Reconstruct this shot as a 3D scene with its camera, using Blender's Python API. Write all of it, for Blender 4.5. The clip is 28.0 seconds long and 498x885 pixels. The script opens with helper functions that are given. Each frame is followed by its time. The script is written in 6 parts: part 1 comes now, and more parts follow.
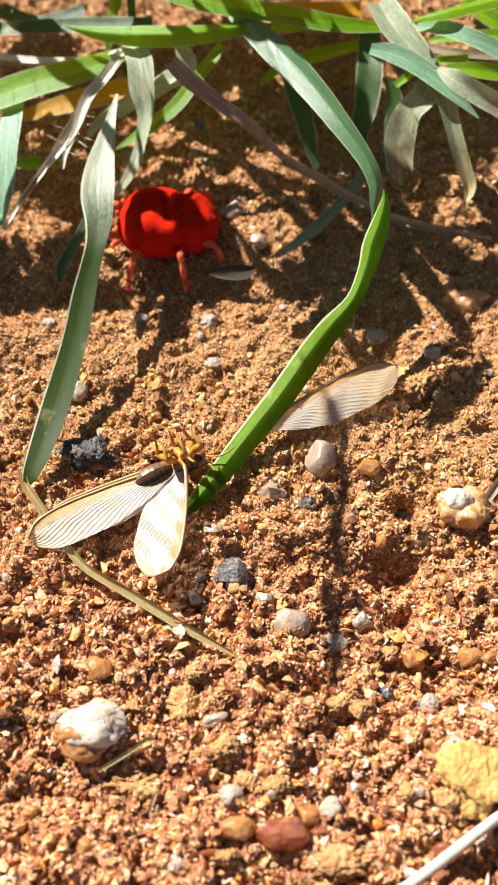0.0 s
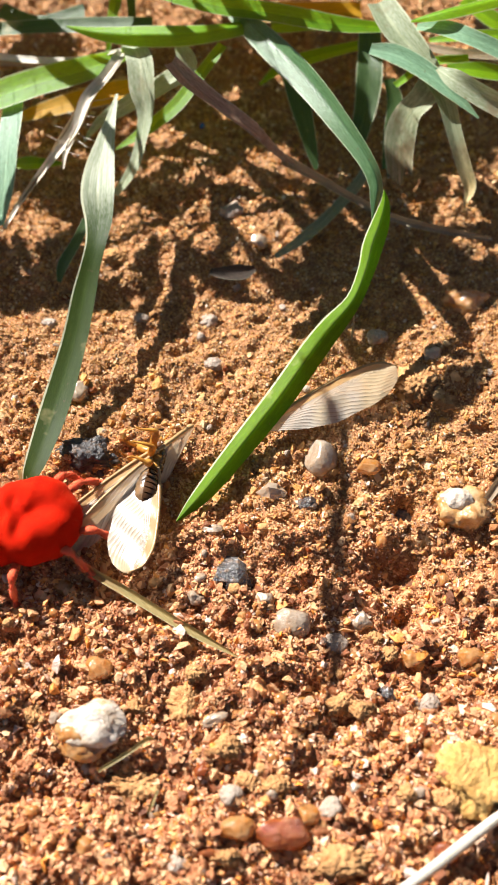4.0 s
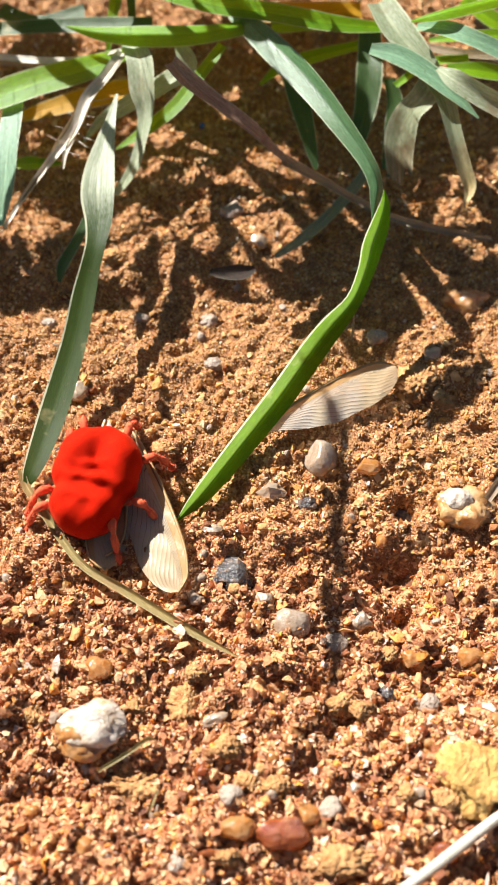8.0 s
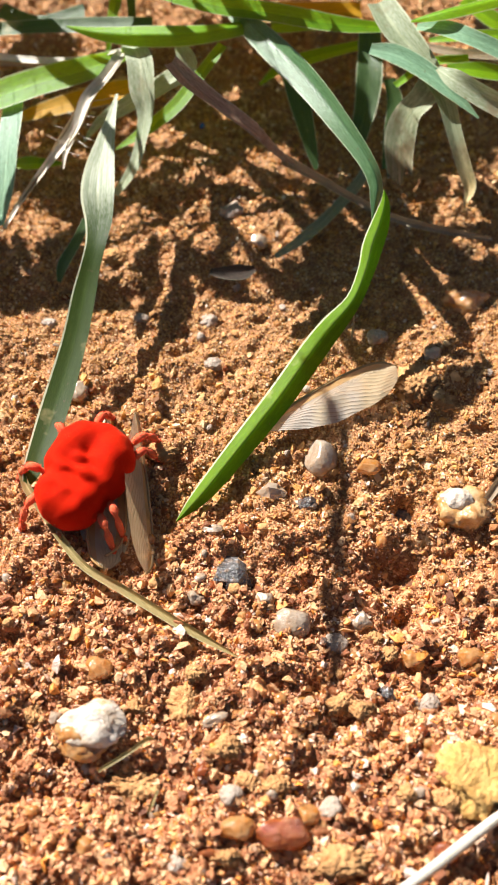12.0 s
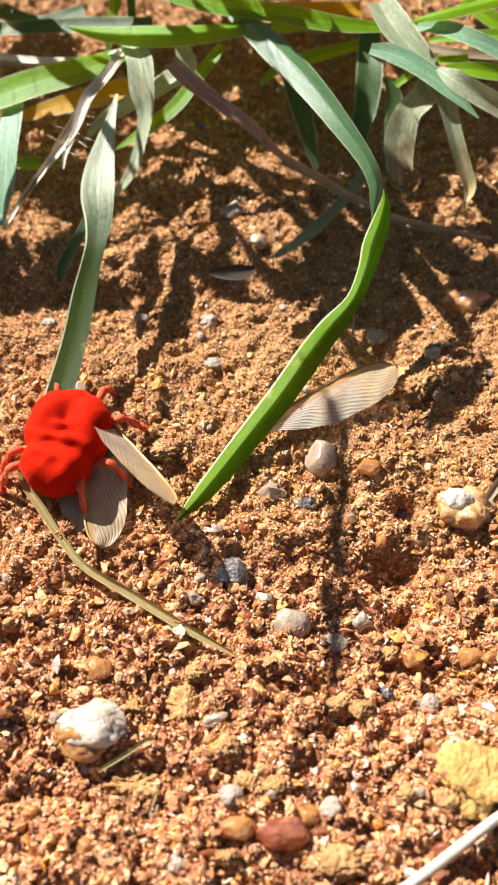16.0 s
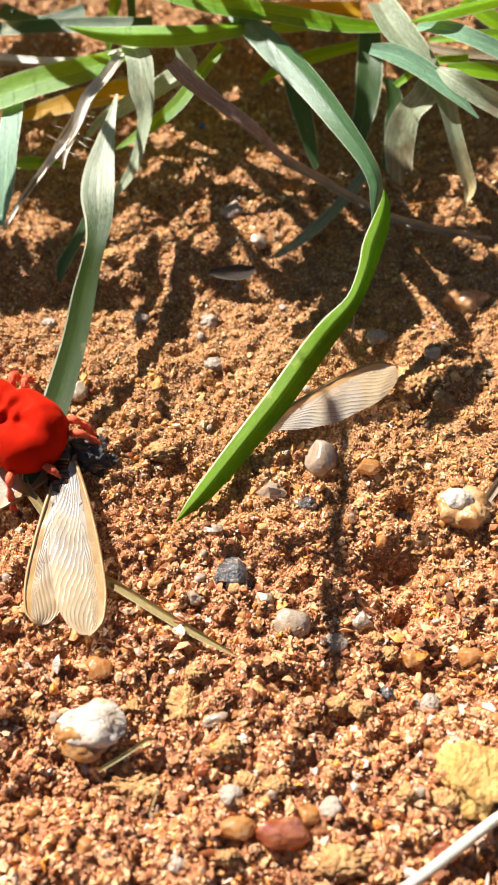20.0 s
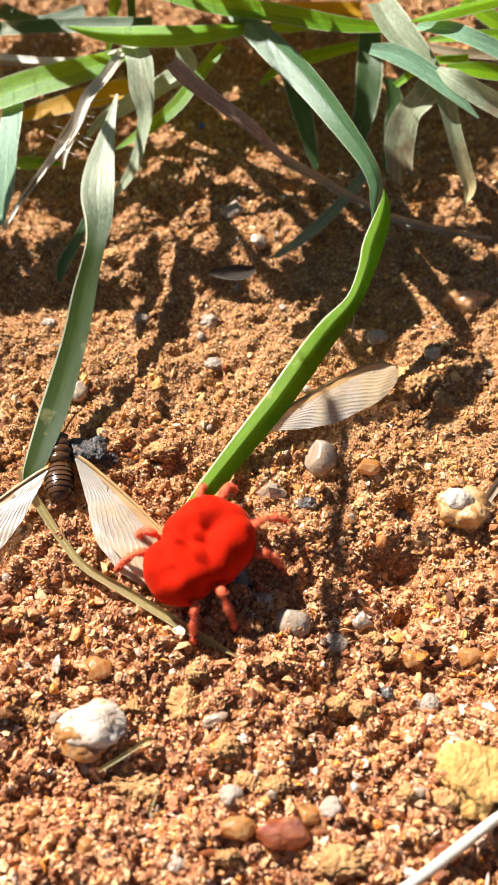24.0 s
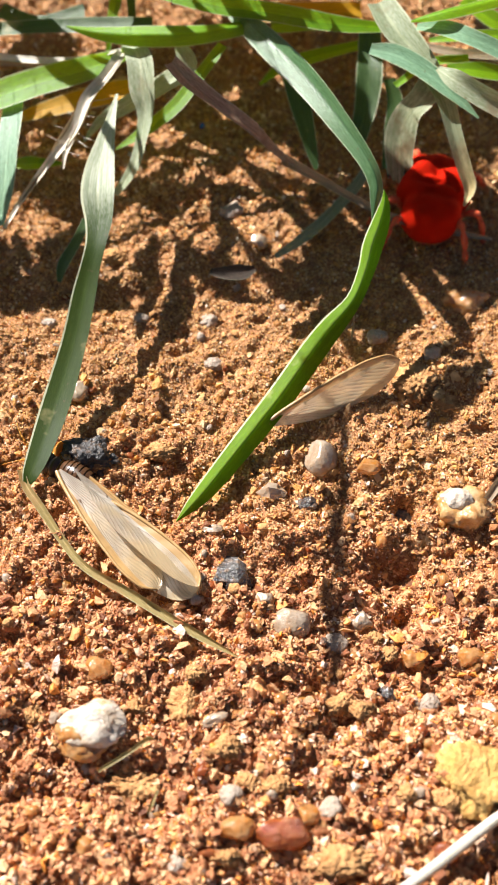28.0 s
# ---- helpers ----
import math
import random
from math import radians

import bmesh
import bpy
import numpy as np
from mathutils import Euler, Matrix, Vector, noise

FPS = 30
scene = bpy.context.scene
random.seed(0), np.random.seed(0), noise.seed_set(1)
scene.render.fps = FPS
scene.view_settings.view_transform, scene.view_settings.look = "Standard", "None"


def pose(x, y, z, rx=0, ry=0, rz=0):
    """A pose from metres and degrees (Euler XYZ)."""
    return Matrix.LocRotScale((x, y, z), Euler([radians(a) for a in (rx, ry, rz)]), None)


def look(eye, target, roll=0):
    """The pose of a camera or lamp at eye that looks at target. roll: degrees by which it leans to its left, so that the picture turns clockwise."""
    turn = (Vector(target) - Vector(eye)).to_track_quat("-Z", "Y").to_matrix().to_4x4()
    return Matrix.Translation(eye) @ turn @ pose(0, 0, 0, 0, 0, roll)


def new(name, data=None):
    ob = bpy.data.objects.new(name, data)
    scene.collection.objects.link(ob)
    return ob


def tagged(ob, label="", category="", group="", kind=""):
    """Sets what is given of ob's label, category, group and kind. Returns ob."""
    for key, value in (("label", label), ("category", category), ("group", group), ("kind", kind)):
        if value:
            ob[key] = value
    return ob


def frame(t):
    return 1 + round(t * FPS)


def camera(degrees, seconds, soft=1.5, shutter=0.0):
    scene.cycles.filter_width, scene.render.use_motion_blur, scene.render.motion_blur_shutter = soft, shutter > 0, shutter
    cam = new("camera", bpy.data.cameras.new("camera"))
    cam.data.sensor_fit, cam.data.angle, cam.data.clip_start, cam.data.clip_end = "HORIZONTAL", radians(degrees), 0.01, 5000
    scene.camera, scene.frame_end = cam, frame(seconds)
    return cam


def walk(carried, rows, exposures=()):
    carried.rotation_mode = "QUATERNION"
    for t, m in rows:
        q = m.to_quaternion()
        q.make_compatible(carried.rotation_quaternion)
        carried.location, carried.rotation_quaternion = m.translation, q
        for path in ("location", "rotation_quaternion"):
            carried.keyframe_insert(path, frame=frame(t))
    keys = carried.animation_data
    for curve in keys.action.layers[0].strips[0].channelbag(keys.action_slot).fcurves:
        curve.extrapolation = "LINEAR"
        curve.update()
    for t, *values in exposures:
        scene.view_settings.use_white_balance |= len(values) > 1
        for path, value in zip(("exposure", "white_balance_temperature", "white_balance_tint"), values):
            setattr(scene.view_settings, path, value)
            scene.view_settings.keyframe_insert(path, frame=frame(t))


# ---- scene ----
# ---- camera: held still above the soil ----
MM = 0.001
cam = camera(28, 28.0, soft=1.5, shutter=0.5)
EYE = look((0, -0.059, 0.10219), (0, 0, 0))
walk(cam, [(0.0, EYE), (28.0, EYE)], exposures=[(0.0, 1.39), (28.0, 1.39)])
cam.data.dof.use_dof = True
cam.data.dof.focus_distance = 0.112
cam.data.dof.aperture_fstop = 40

# ---- world and sun ----
SUN_EL, SUN_AZ = 40, -44   # degrees; azimuth clockwise from +y
world = bpy.data.worlds.new("sky")
scene.world = world
world.use_nodes = True
wn = world.node_tree.nodes
sky = wn.new("ShaderNodeTexSky")
sky.sky_type, sky.sun_disc = "NISHITA", False
sky.sun_elevation, sky.sun_rotation = radians(SUN_EL), radians(SUN_AZ)
wn["Background"].inputs[1].default_value = 0.025
world.node_tree.links.new(sky.outputs[0], wn["Background"].inputs[0])
sun = bpy.data.lights.new("sun", "SUN")
sun.energy, sun.angle, sun.color = 5, radians(0.53), (1.0, 0.965, 0.94)
sun_ob = new("sun", sun)
_d = Vector((math.sin(radians(SUN_AZ)) * math.cos(radians(SUN_EL)), math.cos(radians(SUN_AZ)) * math.cos(radians(SUN_EL)), math.sin(radians(SUN_EL))))
sun_ob.matrix_world = look(_d * 2.0, (0, 0, 0))

# ---- materials ----


class Mat:
    """A node material with short ways to add nodes."""

    def __init__(self, name, rough=0.8, spec=0.3):
        self.m = bpy.data.materials.new(name)
        self.m.use_nodes = True
        self.t = self.m.node_tree
        self.b = self.t.nodes["Principled BSDF"]
        self.b.inputs["Roughness"].default_value = rough
        self.b.inputs["Specular IOR Level"].default_value = spec

    def node(self, kind, **kw):
        n = self.t.nodes.new(kind)
        for k, v in kw.items():
            n.inputs[k.replace("_", " ")].default_value = v
        return n

    def link(self, a, b):
        self.t.links.new(a, b)

    def noise(self, scale, detail=4.0, coord=None, rough=0.6):
        n = self.node("ShaderNodeTexNoise", Scale=scale, Detail=detail, Roughness=rough)
        if coord is None:
            coord = self.node("ShaderNodeTexCoord").outputs["Object"]
        self.link(coord, n.inputs["Vector"])
        return n.outputs["Fac"]

    def ramp(self, fac, stops):
        n = self.node("ShaderNodeValToRGB")
        e = n.color_ramp.elements
        while len(e) < len(stops):
            e.new(0.5)
        for k, (p, c) in zip(e, stops):
            k.position, k.color = p, (*c, 1)
        self.link(fac, n.inputs[0])
        return n.outputs[0]

    def mix(self, fac, a, b, how="MIX"):
        n = self.t.nodes.new("ShaderNodeMix")
        n.data_type, n.blend_type = "RGBA", how
        for v, i in ((fac, 0), (a, 6), (b, 7)):
            if isinstance(v, (int, float)):
                n.inputs[i].default_value = v
            elif isinstance(v, tuple):
                n.inputs[i].default_value = (*v, 1)
            else:
                self.link(v, n.inputs[i])
        return n.outputs[2]

    def math(self, op, a, b=0.0):
        n = self.t.nodes.new("ShaderNodeMath")
        n.operation = op
        for v, i in ((a, 0), (b, 1)):
            if isinstance(v, (int, float)):
                n.inputs[i].default_value = v
            else:
                self.link(v, n.inputs[i])
        return n.outputs[0]

    def bump(self, height, strength, dist):
        n = self.node("ShaderNodeBump", Strength=strength, Distance=dist)
        self.link(height, n.inputs["Height"])
        self.link(n.outputs[0], self.b.inputs["Normal"])
        return n.outputs[0]

    def through_light(self, col, weight, normal=None):
        """Lets light shine through a thin sheet in this colour."""
        tr = self.node("ShaderNodeBsdfTranslucent")
        if isinstance(col, tuple):
            tr.inputs[0].default_value = (*col, 1)
        else:
            self.link(col, tr.inputs[0])
        if normal:
            self.link(normal, tr.inputs["Normal"])
        ms = self.node("ShaderNodeMixShader")
        ms.inputs[0].default_value = weight
        self.link(self.b.outputs[0], ms.inputs[1])
        self.link(tr.outputs[0], ms.inputs[2])
        out = self.t.nodes["Material Output"]
        self.link(ms.outputs[0], out.inputs["Surface"])


def red_patch(k, co):
    """0 where the soil is pale sand, 1 where it turns to red gravelly earth: a wavering border across the ground."""
    sep = k.node("ShaderNodeSeparateXYZ")
    k.link(co, sep.inputs[0])
    wav = k.math("MULTIPLY", k.math("SUBTRACT", k.noise(70, 4, co), 0.5), 0.05)
    return k.ramp(k.math("ADD", k.math("MULTIPLY", k.math("ADD", sep.outputs[1], wav), -16.0), 0.40), [(0.3, (0, 0, 0)), (0.75, (1, 1, 1))])


def soil_material():
    k = Mat("red_sandy_soil", 0.75, 0.35)
    co = k.node("ShaderNodeTexCoord").outputs["Object"]
    mid = k.noise(900, 4, co)
    fine = k.noise(3200, 3, co)
    c1 = k.ramp(mid, [(0.3, (0.29, 0.115, 0.05)), (0.5, (0.40, 0.175, 0.065)), (0.68, (0.60, 0.33, 0.14))])
    c2 = k.ramp(fine, [(0.34, (0.25, 0.10, 0.04)), (0.5, (0.43, 0.20, 0.08)), (0.66, (0.72, 0.46, 0.22))])
    c = k.mix(0.5, c1, c2)
    c = k.mix(k.math("MULTIPLY", red_patch(k, co), 0.7), c, k.mix(fine, (0.34, 0.11, 0.05), (0.66, 0.30, 0.14)))
    k.link(c, k.b.inputs["Base Color"])
    k.bump(k.math("ADD", fine, k.noise(7000, 2, co)), 0.9, 0.0003)
    return k.m


def grain_material():
    k = Mat("sand_grains", 0.5, 0.4)
    co = k.node("ShaderNodeTexCoord").outputs["Object"]
    g = k.node("ShaderNodeNewGeometry").outputs["Random Per Island"]
    c = k.ramp(g, [(0.0, (0.10, 0.035, 0.012)), (0.10, (0.34, 0.135, 0.03)), (0.26, (0.68, 0.34, 0.085)), (0.42, (0.77, 0.47, 0.18)),
                   (0.64, (0.85, 0.62, 0.33)), (0.82, (0.78, 0.38, 0.08)), (0.94, (0.92, 0.70, 0.38)), (1.0, (0.95, 0.88, 0.74))])
    r = k.ramp(g, [(0.0, (0.14, 0.04, 0.02)), (0.12, (0.36, 0.12, 0.05)), (0.32, (0.60, 0.25, 0.11)), (0.50, (0.86, 0.50, 0.24)),
                   (0.70, (0.94, 0.62, 0.34)), (0.85, (0.90, 0.36, 0.05)), (0.94, (0.92, 0.62, 0.38)), (1.0, (0.94, 0.80, 0.68))])
    c = k.mix(red_patch(k, co), c, r)
    n = k.noise(4000, 3, co)
    c = k.mix(k.math("MULTIPLY", n, 0.25), c, (0.50, 0.25, 0.10))
    stain = k.ramp(k.noise(380, 4, co), [(0.34, (0.74, 0.64, 0.58)), (0.5, (1.0, 1.0, 1.0)), (0.64, (1.12, 1.16, 1.12))])
    c = k.mix(1.0, c, stain, "MULTIPLY")
    k.link(c, k.b.inputs["Base Color"])
    k.bump(k.math("ADD", n, k.noise(1500, 3, co)), 0.8, 0.0003)
    k.through_light(k.mix(0.4, c, (0.98, 0.60, 0.18)), 0.3)
    return k.m


def stone_material(name, dark, light, dirt, rough=0.5, glow=0.0, dirt_amount=0.5, spec=0.45, relief=0.9, clear=0.0):
    k = Mat(name, rough, spec)
    co = k.node("ShaderNodeTexCoord").outputs["Object"]
    mid = k.noise(420, 6, co)
    fine = k.noise(2600, 4, co)
    c = k.ramp(mid, [(0.35, dark), (0.65, light)])
    d = k.ramp(k.noise(300, 5, co), [(0.62 - 0.25 * dirt_amount, (0, 0, 0)), (0.74 - 0.2 * dirt_amount, (1, 1, 1))])
    c = k.mix(d, c, dirt)
    c = k.mix(k.math("MULTIPLY", fine, 0.35), c, dirt)
    dust = k.ramp(k.noise(1300, 4, co), [(0.52, (0, 0, 0)), (0.60, (1, 1, 1))])
    c = k.mix(k.math("MULTIPLY", dust, 0.1 + 0.6 * dirt_amount), c, (0.46, 0.23, 0.085))
    k.link(c, k.b.inputs["Base Color"])
    k.bump(k.math("ADD", mid, fine), relief, 0.0004)
    if glow:
        k.b.inputs["Coat Weight"].default_value = 0.7
        k.b.inputs["Transmission Weight"].default_value = clear
        k.b.inputs["Coat Roughness"].default_value = 0.12
        k.through_light(c, glow)
    return k.m


def leaf_material(name, lo, hi, glow, weight=0.42, rough=0.42, blotch=(0.5, 0.42, 0.2), blotch_amount=0.1, veins=13.0, fade=None, spec=0.3, midrib=0.3, edge=0.5, one_edge=False, shaded_half=0.0):
    k = Mat(name, rough, spec)
    uv = k.node("ShaderNodeUVMap").outputs[0]
    sep = k.node("ShaderNodeSeparateXYZ")
    k.link(uv, sep.inputs[0])
    u, v = sep.outputs[0], sep.outputs[1]
    stripe = k.math("SINE", k.math("MULTIPLY", u, veins * 6.283))
    stripe = k.math("ADD", k.math("MULTIPLY", stripe, 0.5), 0.5)
    co = k.node("ShaderNodeTexCoord").outputs["Object"]
    mp = k.node("ShaderNodeMapping")
    mp.inputs["Scale"].default_value = (9.0, 0.9, 1.0)
    k.link(uv, mp.inputs["Vector"])
    streak = k.ramp(k.noise(6.0, 4, mp.outputs[0]), [(0.33, (0, 0, 0)), (0.67, (1, 1, 1))])
    n = k.noise(160, 4, co)
    c = k.mix(streak, lo, hi)
    if fade:
        # the first part of the blade has another tone, up to a wavering border
        a, z, lo2, hi2 = fade
        f = k.math("ADD", k.math("MULTIPLY", v, 4.0), k.math("MULTIPLY", k.math("SUBTRACT", streak, 0.5), 6.0))
        f = k.math("DIVIDE", k.math("SUBTRACT", f, a), z - a)
        far = k.ramp(f, [(0.0, (0, 0, 0)), (1.0, (1, 1, 1))])
        c = k.mix(far, k.mix(streak, lo2, hi2), c)
    c = k.mix(k.math("MULTIPLY", stripe, 0.16), c, hi)
    mp2 = k.node("ShaderNodeMapping")
    mp2.inputs["Scale"].default_value = (3.2, 0.25, 1.0)
    k.link(uv, mp2.inputs["Vector"])
    wide = k.ramp(k.noise(3.0, 3, mp2.outputs[0]), [(0.34, (0.74, 0.78, 0.70)), (0.66, (1.22, 1.18, 1.22))])
    c = k.mix(1.0, c, wide, "MULTIPLY")
    if shaded_half:
        # one half darkened: the fold's shaded side put into colour and glow
        half = k.math("MULTIPLY", k.math("LESS_THAN", u, 0.5), shaded_half)
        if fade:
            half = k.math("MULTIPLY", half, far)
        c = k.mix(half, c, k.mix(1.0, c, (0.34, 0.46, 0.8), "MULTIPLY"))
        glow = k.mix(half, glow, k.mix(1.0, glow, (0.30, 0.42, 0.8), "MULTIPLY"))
    mid = k.math("LESS_THAN", k.math("ABSOLUTE", k.math("SUBTRACT", u, 0.5)), 0.035)
    c = k.mix(k.math("MULTIPLY", mid, abs(midrib)), c, k.mix(1.0, c, (2.2, 2.0, 2.0) if midrib > 0 else (0.3, 0.35, 0.3), "MULTIPLY"))
    rim = k.math("GREATER_THAN", u, 0.93) if one_edge else k.math("GREATER_THAN", k.math("ABSOLUTE", k.math("SUBTRACT", u, 0.5)), 0.455)
    c = k.mix(k.math("MULTIPLY", rim, edge), c, (0.62, 0.62, 0.42))
    b = k.ramp(n, [(0.66 - 0.3 * blotch_amount, (0, 0, 0)), (0.78 - 0.25 * blotch_amount, (1, 1, 1))])
    c = k.mix(k.math("MULTIPLY", b, 0.75), c, blotch)
    spots = k.ramp(k.noise(1500, 2, co), [(0.70, (0, 0, 0)), (0.74, (1, 1, 1))])
    c = k.mix(k.math("MULTIPLY", spots, 0.7), c, (0.10, 0.06, 0.03))
    k.link(c, k.b.inputs["Base Color"])
    nrm = k.bump(k.math("ADD", k.math("MULTIPLY", stripe, 0.12), streak), 0.25, 0.0001)
    k.through_light(k.mix(0.75, c, glow), weight, nrm)
    return k.m


def velvet_material(name, base, deep):
    k = Mat(name, 0.85, 0.06)
    co = k.node("ShaderNodeTexCoord").outputs["Object"]
    n = k.noise(500, 5, co)
    f = k.noise(5200, 2, co)
    c = k.mix(n, deep, base)
    k.link(c, k.b.inputs["Base Color"])
    k.b.inputs["Subsurface Weight"].default_value = 0.2
    k.b.inputs["Subsurface Radius"].default_value = (1.0, 0.12, 0.05)
    k.b.inputs["Subsurface Scale"].default_value = 0.0013
    k.b.inputs["Sheen Weight"].default_value = 0.12
    k.b.inputs["Sheen Tint"].default_value = (1.0, 0.22, 0.08, 1)
    k.b.inputs["Sheen Roughness"].default_value = 0.4
    k.bump(k.math("ADD", f, n), 0.22, 0.00015)
    return k.m


def wing_material():
    """Thin horny membrane: a golden front strip, brown veins that curve back to the rear edge, glassy shine."""
    k = Mat("wing_membrane", 0.3, 0.7)
    uv = k.node("ShaderNodeUVMap").outputs[0]
    sep = k.node("ShaderNodeSeparateXYZ")
    k.link(uv, sep.inputs[0])
    s, v = sep.outputs[0], sep.outputs[1]
    co = k.node("ShaderNodeTexCoord").outputs["Object"]
    n = k.noise(200, 4, co)
    v = k.math("ADD", v, k.math("MULTIPLY", k.math("SUBTRACT", k.noise(260, 4, co), 0.5), 1.5))
    line = k.math("ABSOLUTE", k.math("SINE", k.math("MULTIPLY", v, 3.1416)))
    dark = k.ramp(line, [(0.05, (1, 1, 1)), (0.24, (0, 0, 0))])
    fade = k.ramp(k.noise(300, 3, co), [(0.34, (0.3, 0.3, 0.3)), (0.58, (1, 1, 1))])
    sx = k.node("ShaderNodeSeparateXYZ")
    k.link(co, sx.inputs[0])
    out = k.ramp(k.math("ADD", k.math("MULTIPLY", sx.outputs[0], 62.0), k.math("MULTIPLY", k.math("SUBTRACT", n, 0.5), 1.6)), [(0.45, (0, 0, 0)), (0.9, (1, 1, 1))])
    c = k.mix(out, k.mix(n, (0.40, 0.35, 0.28), (0.66, 0.60, 0.50)), k.mix(n, (0.46, 0.33, 0.17), (0.66, 0.54, 0.35)))
    c = k.mix(k.math("MULTIPLY", k.math("MULTIPLY", dark, fade), k.math("SUBTRACT", 1.0, k.math("MULTIPLY", out, 0.55))), c, (0.085, 0.05, 0.03))
    front = k.math("LESS_THAN", k.math("ADD", s, k.math("MULTIPLY", k.math("SUBTRACT", n, 0.5), 0.05)), 0.18)
    c = k.mix(k.math("MULTIPLY", front, 0.8), c, (0.55, 0.33, 0.11))
    k.link(k.ramp(k.noise(240, 3, co), [(0.35, (0.7, 0.7, 0.7)), (0.65, (0.94, 0.94, 0.94))]), k.b.inputs["Alpha"])
    k.b.inputs["Coat Weight"].default_value = 0.6
    k.b.inputs["Coat Roughness"].default_value = 0.25
    k.link(c, k.b.inputs["Base Color"])
    relief = k.math("ADD", k.math("MULTIPLY", line, 0.35), k.math("ADD", k.math("MULTIPLY", n, 0.4), k.math("MULTIPLY", k.noise(900, 3, co), 0.25)))
    nrm = k.bump(relief, 0.5, 0.0002)
    k.through_light(k.mix(0.5, c, (0.85, 0.62, 0.34)), 0.28, nrm)
    return k.m


def shell_material(name, a, b, rough=0.35):
    k = Mat(name, rough, 0.5)
    co = k.node("ShaderNodeTexCoord").outputs["Object"]
    n = k.noise(900, 4, co)
    k.link(k.mix(n, a, b), k.b.inputs["Base Color"])
    k.bump(k.noise(3000, 3, co), 0.4, 0.0001)
    return k.m


def amber_material(name, a, b, weight):
    """Horny amber skin that lets some light through."""
    k = Mat(name, 0.3, 0.5)
    co = k.node("ShaderNodeTexCoord").outputs["Object"]
    c = k.mix(k.ramp(k.noise(800, 4, co), [(0.36, (0, 0, 0)), (0.64, (1, 1, 1))]), a, b)
    k.link(c, k.b.inputs["Base Color"])
    k.bump(k.noise(3000, 3, co), 0.4, 0.0001)
    k.through_light(c, weight)
    return k.m


BELLY = amber_material("termite_belly", (0.05, 0.024, 0.012), (0.24, 0.14, 0.065), 0.12)
SOIL, GRAIN = soil_material(), grain_material()
QUARTZ = stone_material("milky_quartz", (0.42, 0.32, 0.22), (0.66, 0.58, 0.48), (0.64, 0.36, 0.14), 0.12, 0.25, 0.3, 0.9, 0.4, 0.2)
AMBER = stone_material("amber_quartz", (0.66, 0.26, 0.03), (0.88, 0.64, 0.34), (0.66, 0.27, 0.045), 0.10, 0.4, 0.12, 0.9, 0.4, 0.35)
HONEY = stone_material("honey_quartz", (0.72, 0.34, 0.07), (0.88, 0.68, 0.40), (0.78, 0.40, 0.10), 0.14, 0.35, 0.15, 0.9, 0.5, 0.2)
CREAM = stone_material("cream_quartz", (0.66, 0.56, 0.42), (0.82, 0.80, 0.76), (0.76, 0.46, 0.16), 0.2, 0.25, 0.15, 0.8, 0.6)
OCHRE = stone_material("ochre_clay", (0.50, 0.27, 0.07), (0.70, 0.45, 0.16), (0.48, 0.23, 0.06), 0.85, 0.0, 0.3, 0.2)
CLOD = stone_material("earth_clod", (0.36, 0.16, 0.055), (0.70, 0.42, 0.18), (0.44, 0.20, 0.07), 0.85, 0.0, 0.5, 0.2)
BLACK = stone_material("black_slag", (0.012, 0.011, 0.011), (0.15, 0.145, 0.14), (0.10, 0.075, 0.06), 0.2, 0.0, 0.2, 0.9)
CINDER = stone_material("black_cinder", (0.006, 0.006, 0.007), (0.03, 0.029, 0.028), (0.12, 0.10, 0.09), 0.4, 0.0, 0.1, 0.5)
GREY = stone_material("grey_stone", (0.30, 0.23, 0.17), (0.52, 0.44, 0.36), (0.34, 0.20, 0.11), 0.5, 0.0, 0.35)
RUST = stone_material("rust_red_stone", (0.34, 0.06, 0.016), (0.78, 0.28, 0.07), (0.36, 0.10, 0.03), 0.12, 0.4, 0.02, 0.9, 0.8, 0.3)
BLUE = shell_material("blue_chip", (0.02, 0.06, 0.35), (0.05, 0.16, 0.6), 0.2)
LEAF = leaf_material("green_leaf", (0.06, 0.19, 0.003), (0.22, 0.48, 0.006), (0.68, 0.92, 0.006), 0.44, 0.42, spec=0.35, shaded_half=0.4)
LEAF_BLUE = leaf_material("blue_green_leaf", (0.024, 0.052, 0.015), (0.06, 0.112, 0.036), (0.20, 0.40, 0.03), 0.2, 0.4)
# pale first part: waxy bloom plus sunlit sheen put into the colour
LEAF_BENT = leaf_material("bent_leaf", (0.012, 0.032, 0.004), (0.040, 0.070, 0.014), (0.20, 0.40, 0.03), 0.2, 0.45, spec=0.2, edge=0.9, one_edge=True, fade=(13.0, 20.0, (0.34, 0.40, 0.26), (0.66, 0.68, 0.54)))
LEAF_ARCH = leaf_material("arching_leaf", (0.030, 0.095, 0.001), (0.125, 0.27, 0.001), (0.55, 0.82, 0.002), 0.30, 0.4, spec=0.1, midrib=-0.9, edge=0.7, one_edge=True, shaded_half=0.85)
LEAF_ARCH_TOP = leaf_material("arching_leaf_top", (0.018, 0.066, 0.022), (0.135, 0.26, 0.11), (0.24, 0.46, 0.08), 0.25, 0.33, spec=0.5, midrib=-0.5, edge=0.35)
LEAF_TEAL = leaf_material("teal_leaf", (0.07, 0.17, 0.09), (0.27, 0.44, 0.28), (0.3, 0.5, 0.15), 0.22, 0.42, spec=0.28)
LEAF_PALE = leaf_material("pale_leaf", (0.15, 0.21, 0.10), (0.54, 0.58, 0.42), (0.5, 0.6, 0.2), 0.3, 0.45, (0.30, 0.20, 0.12), 0.25, spec=0.25)
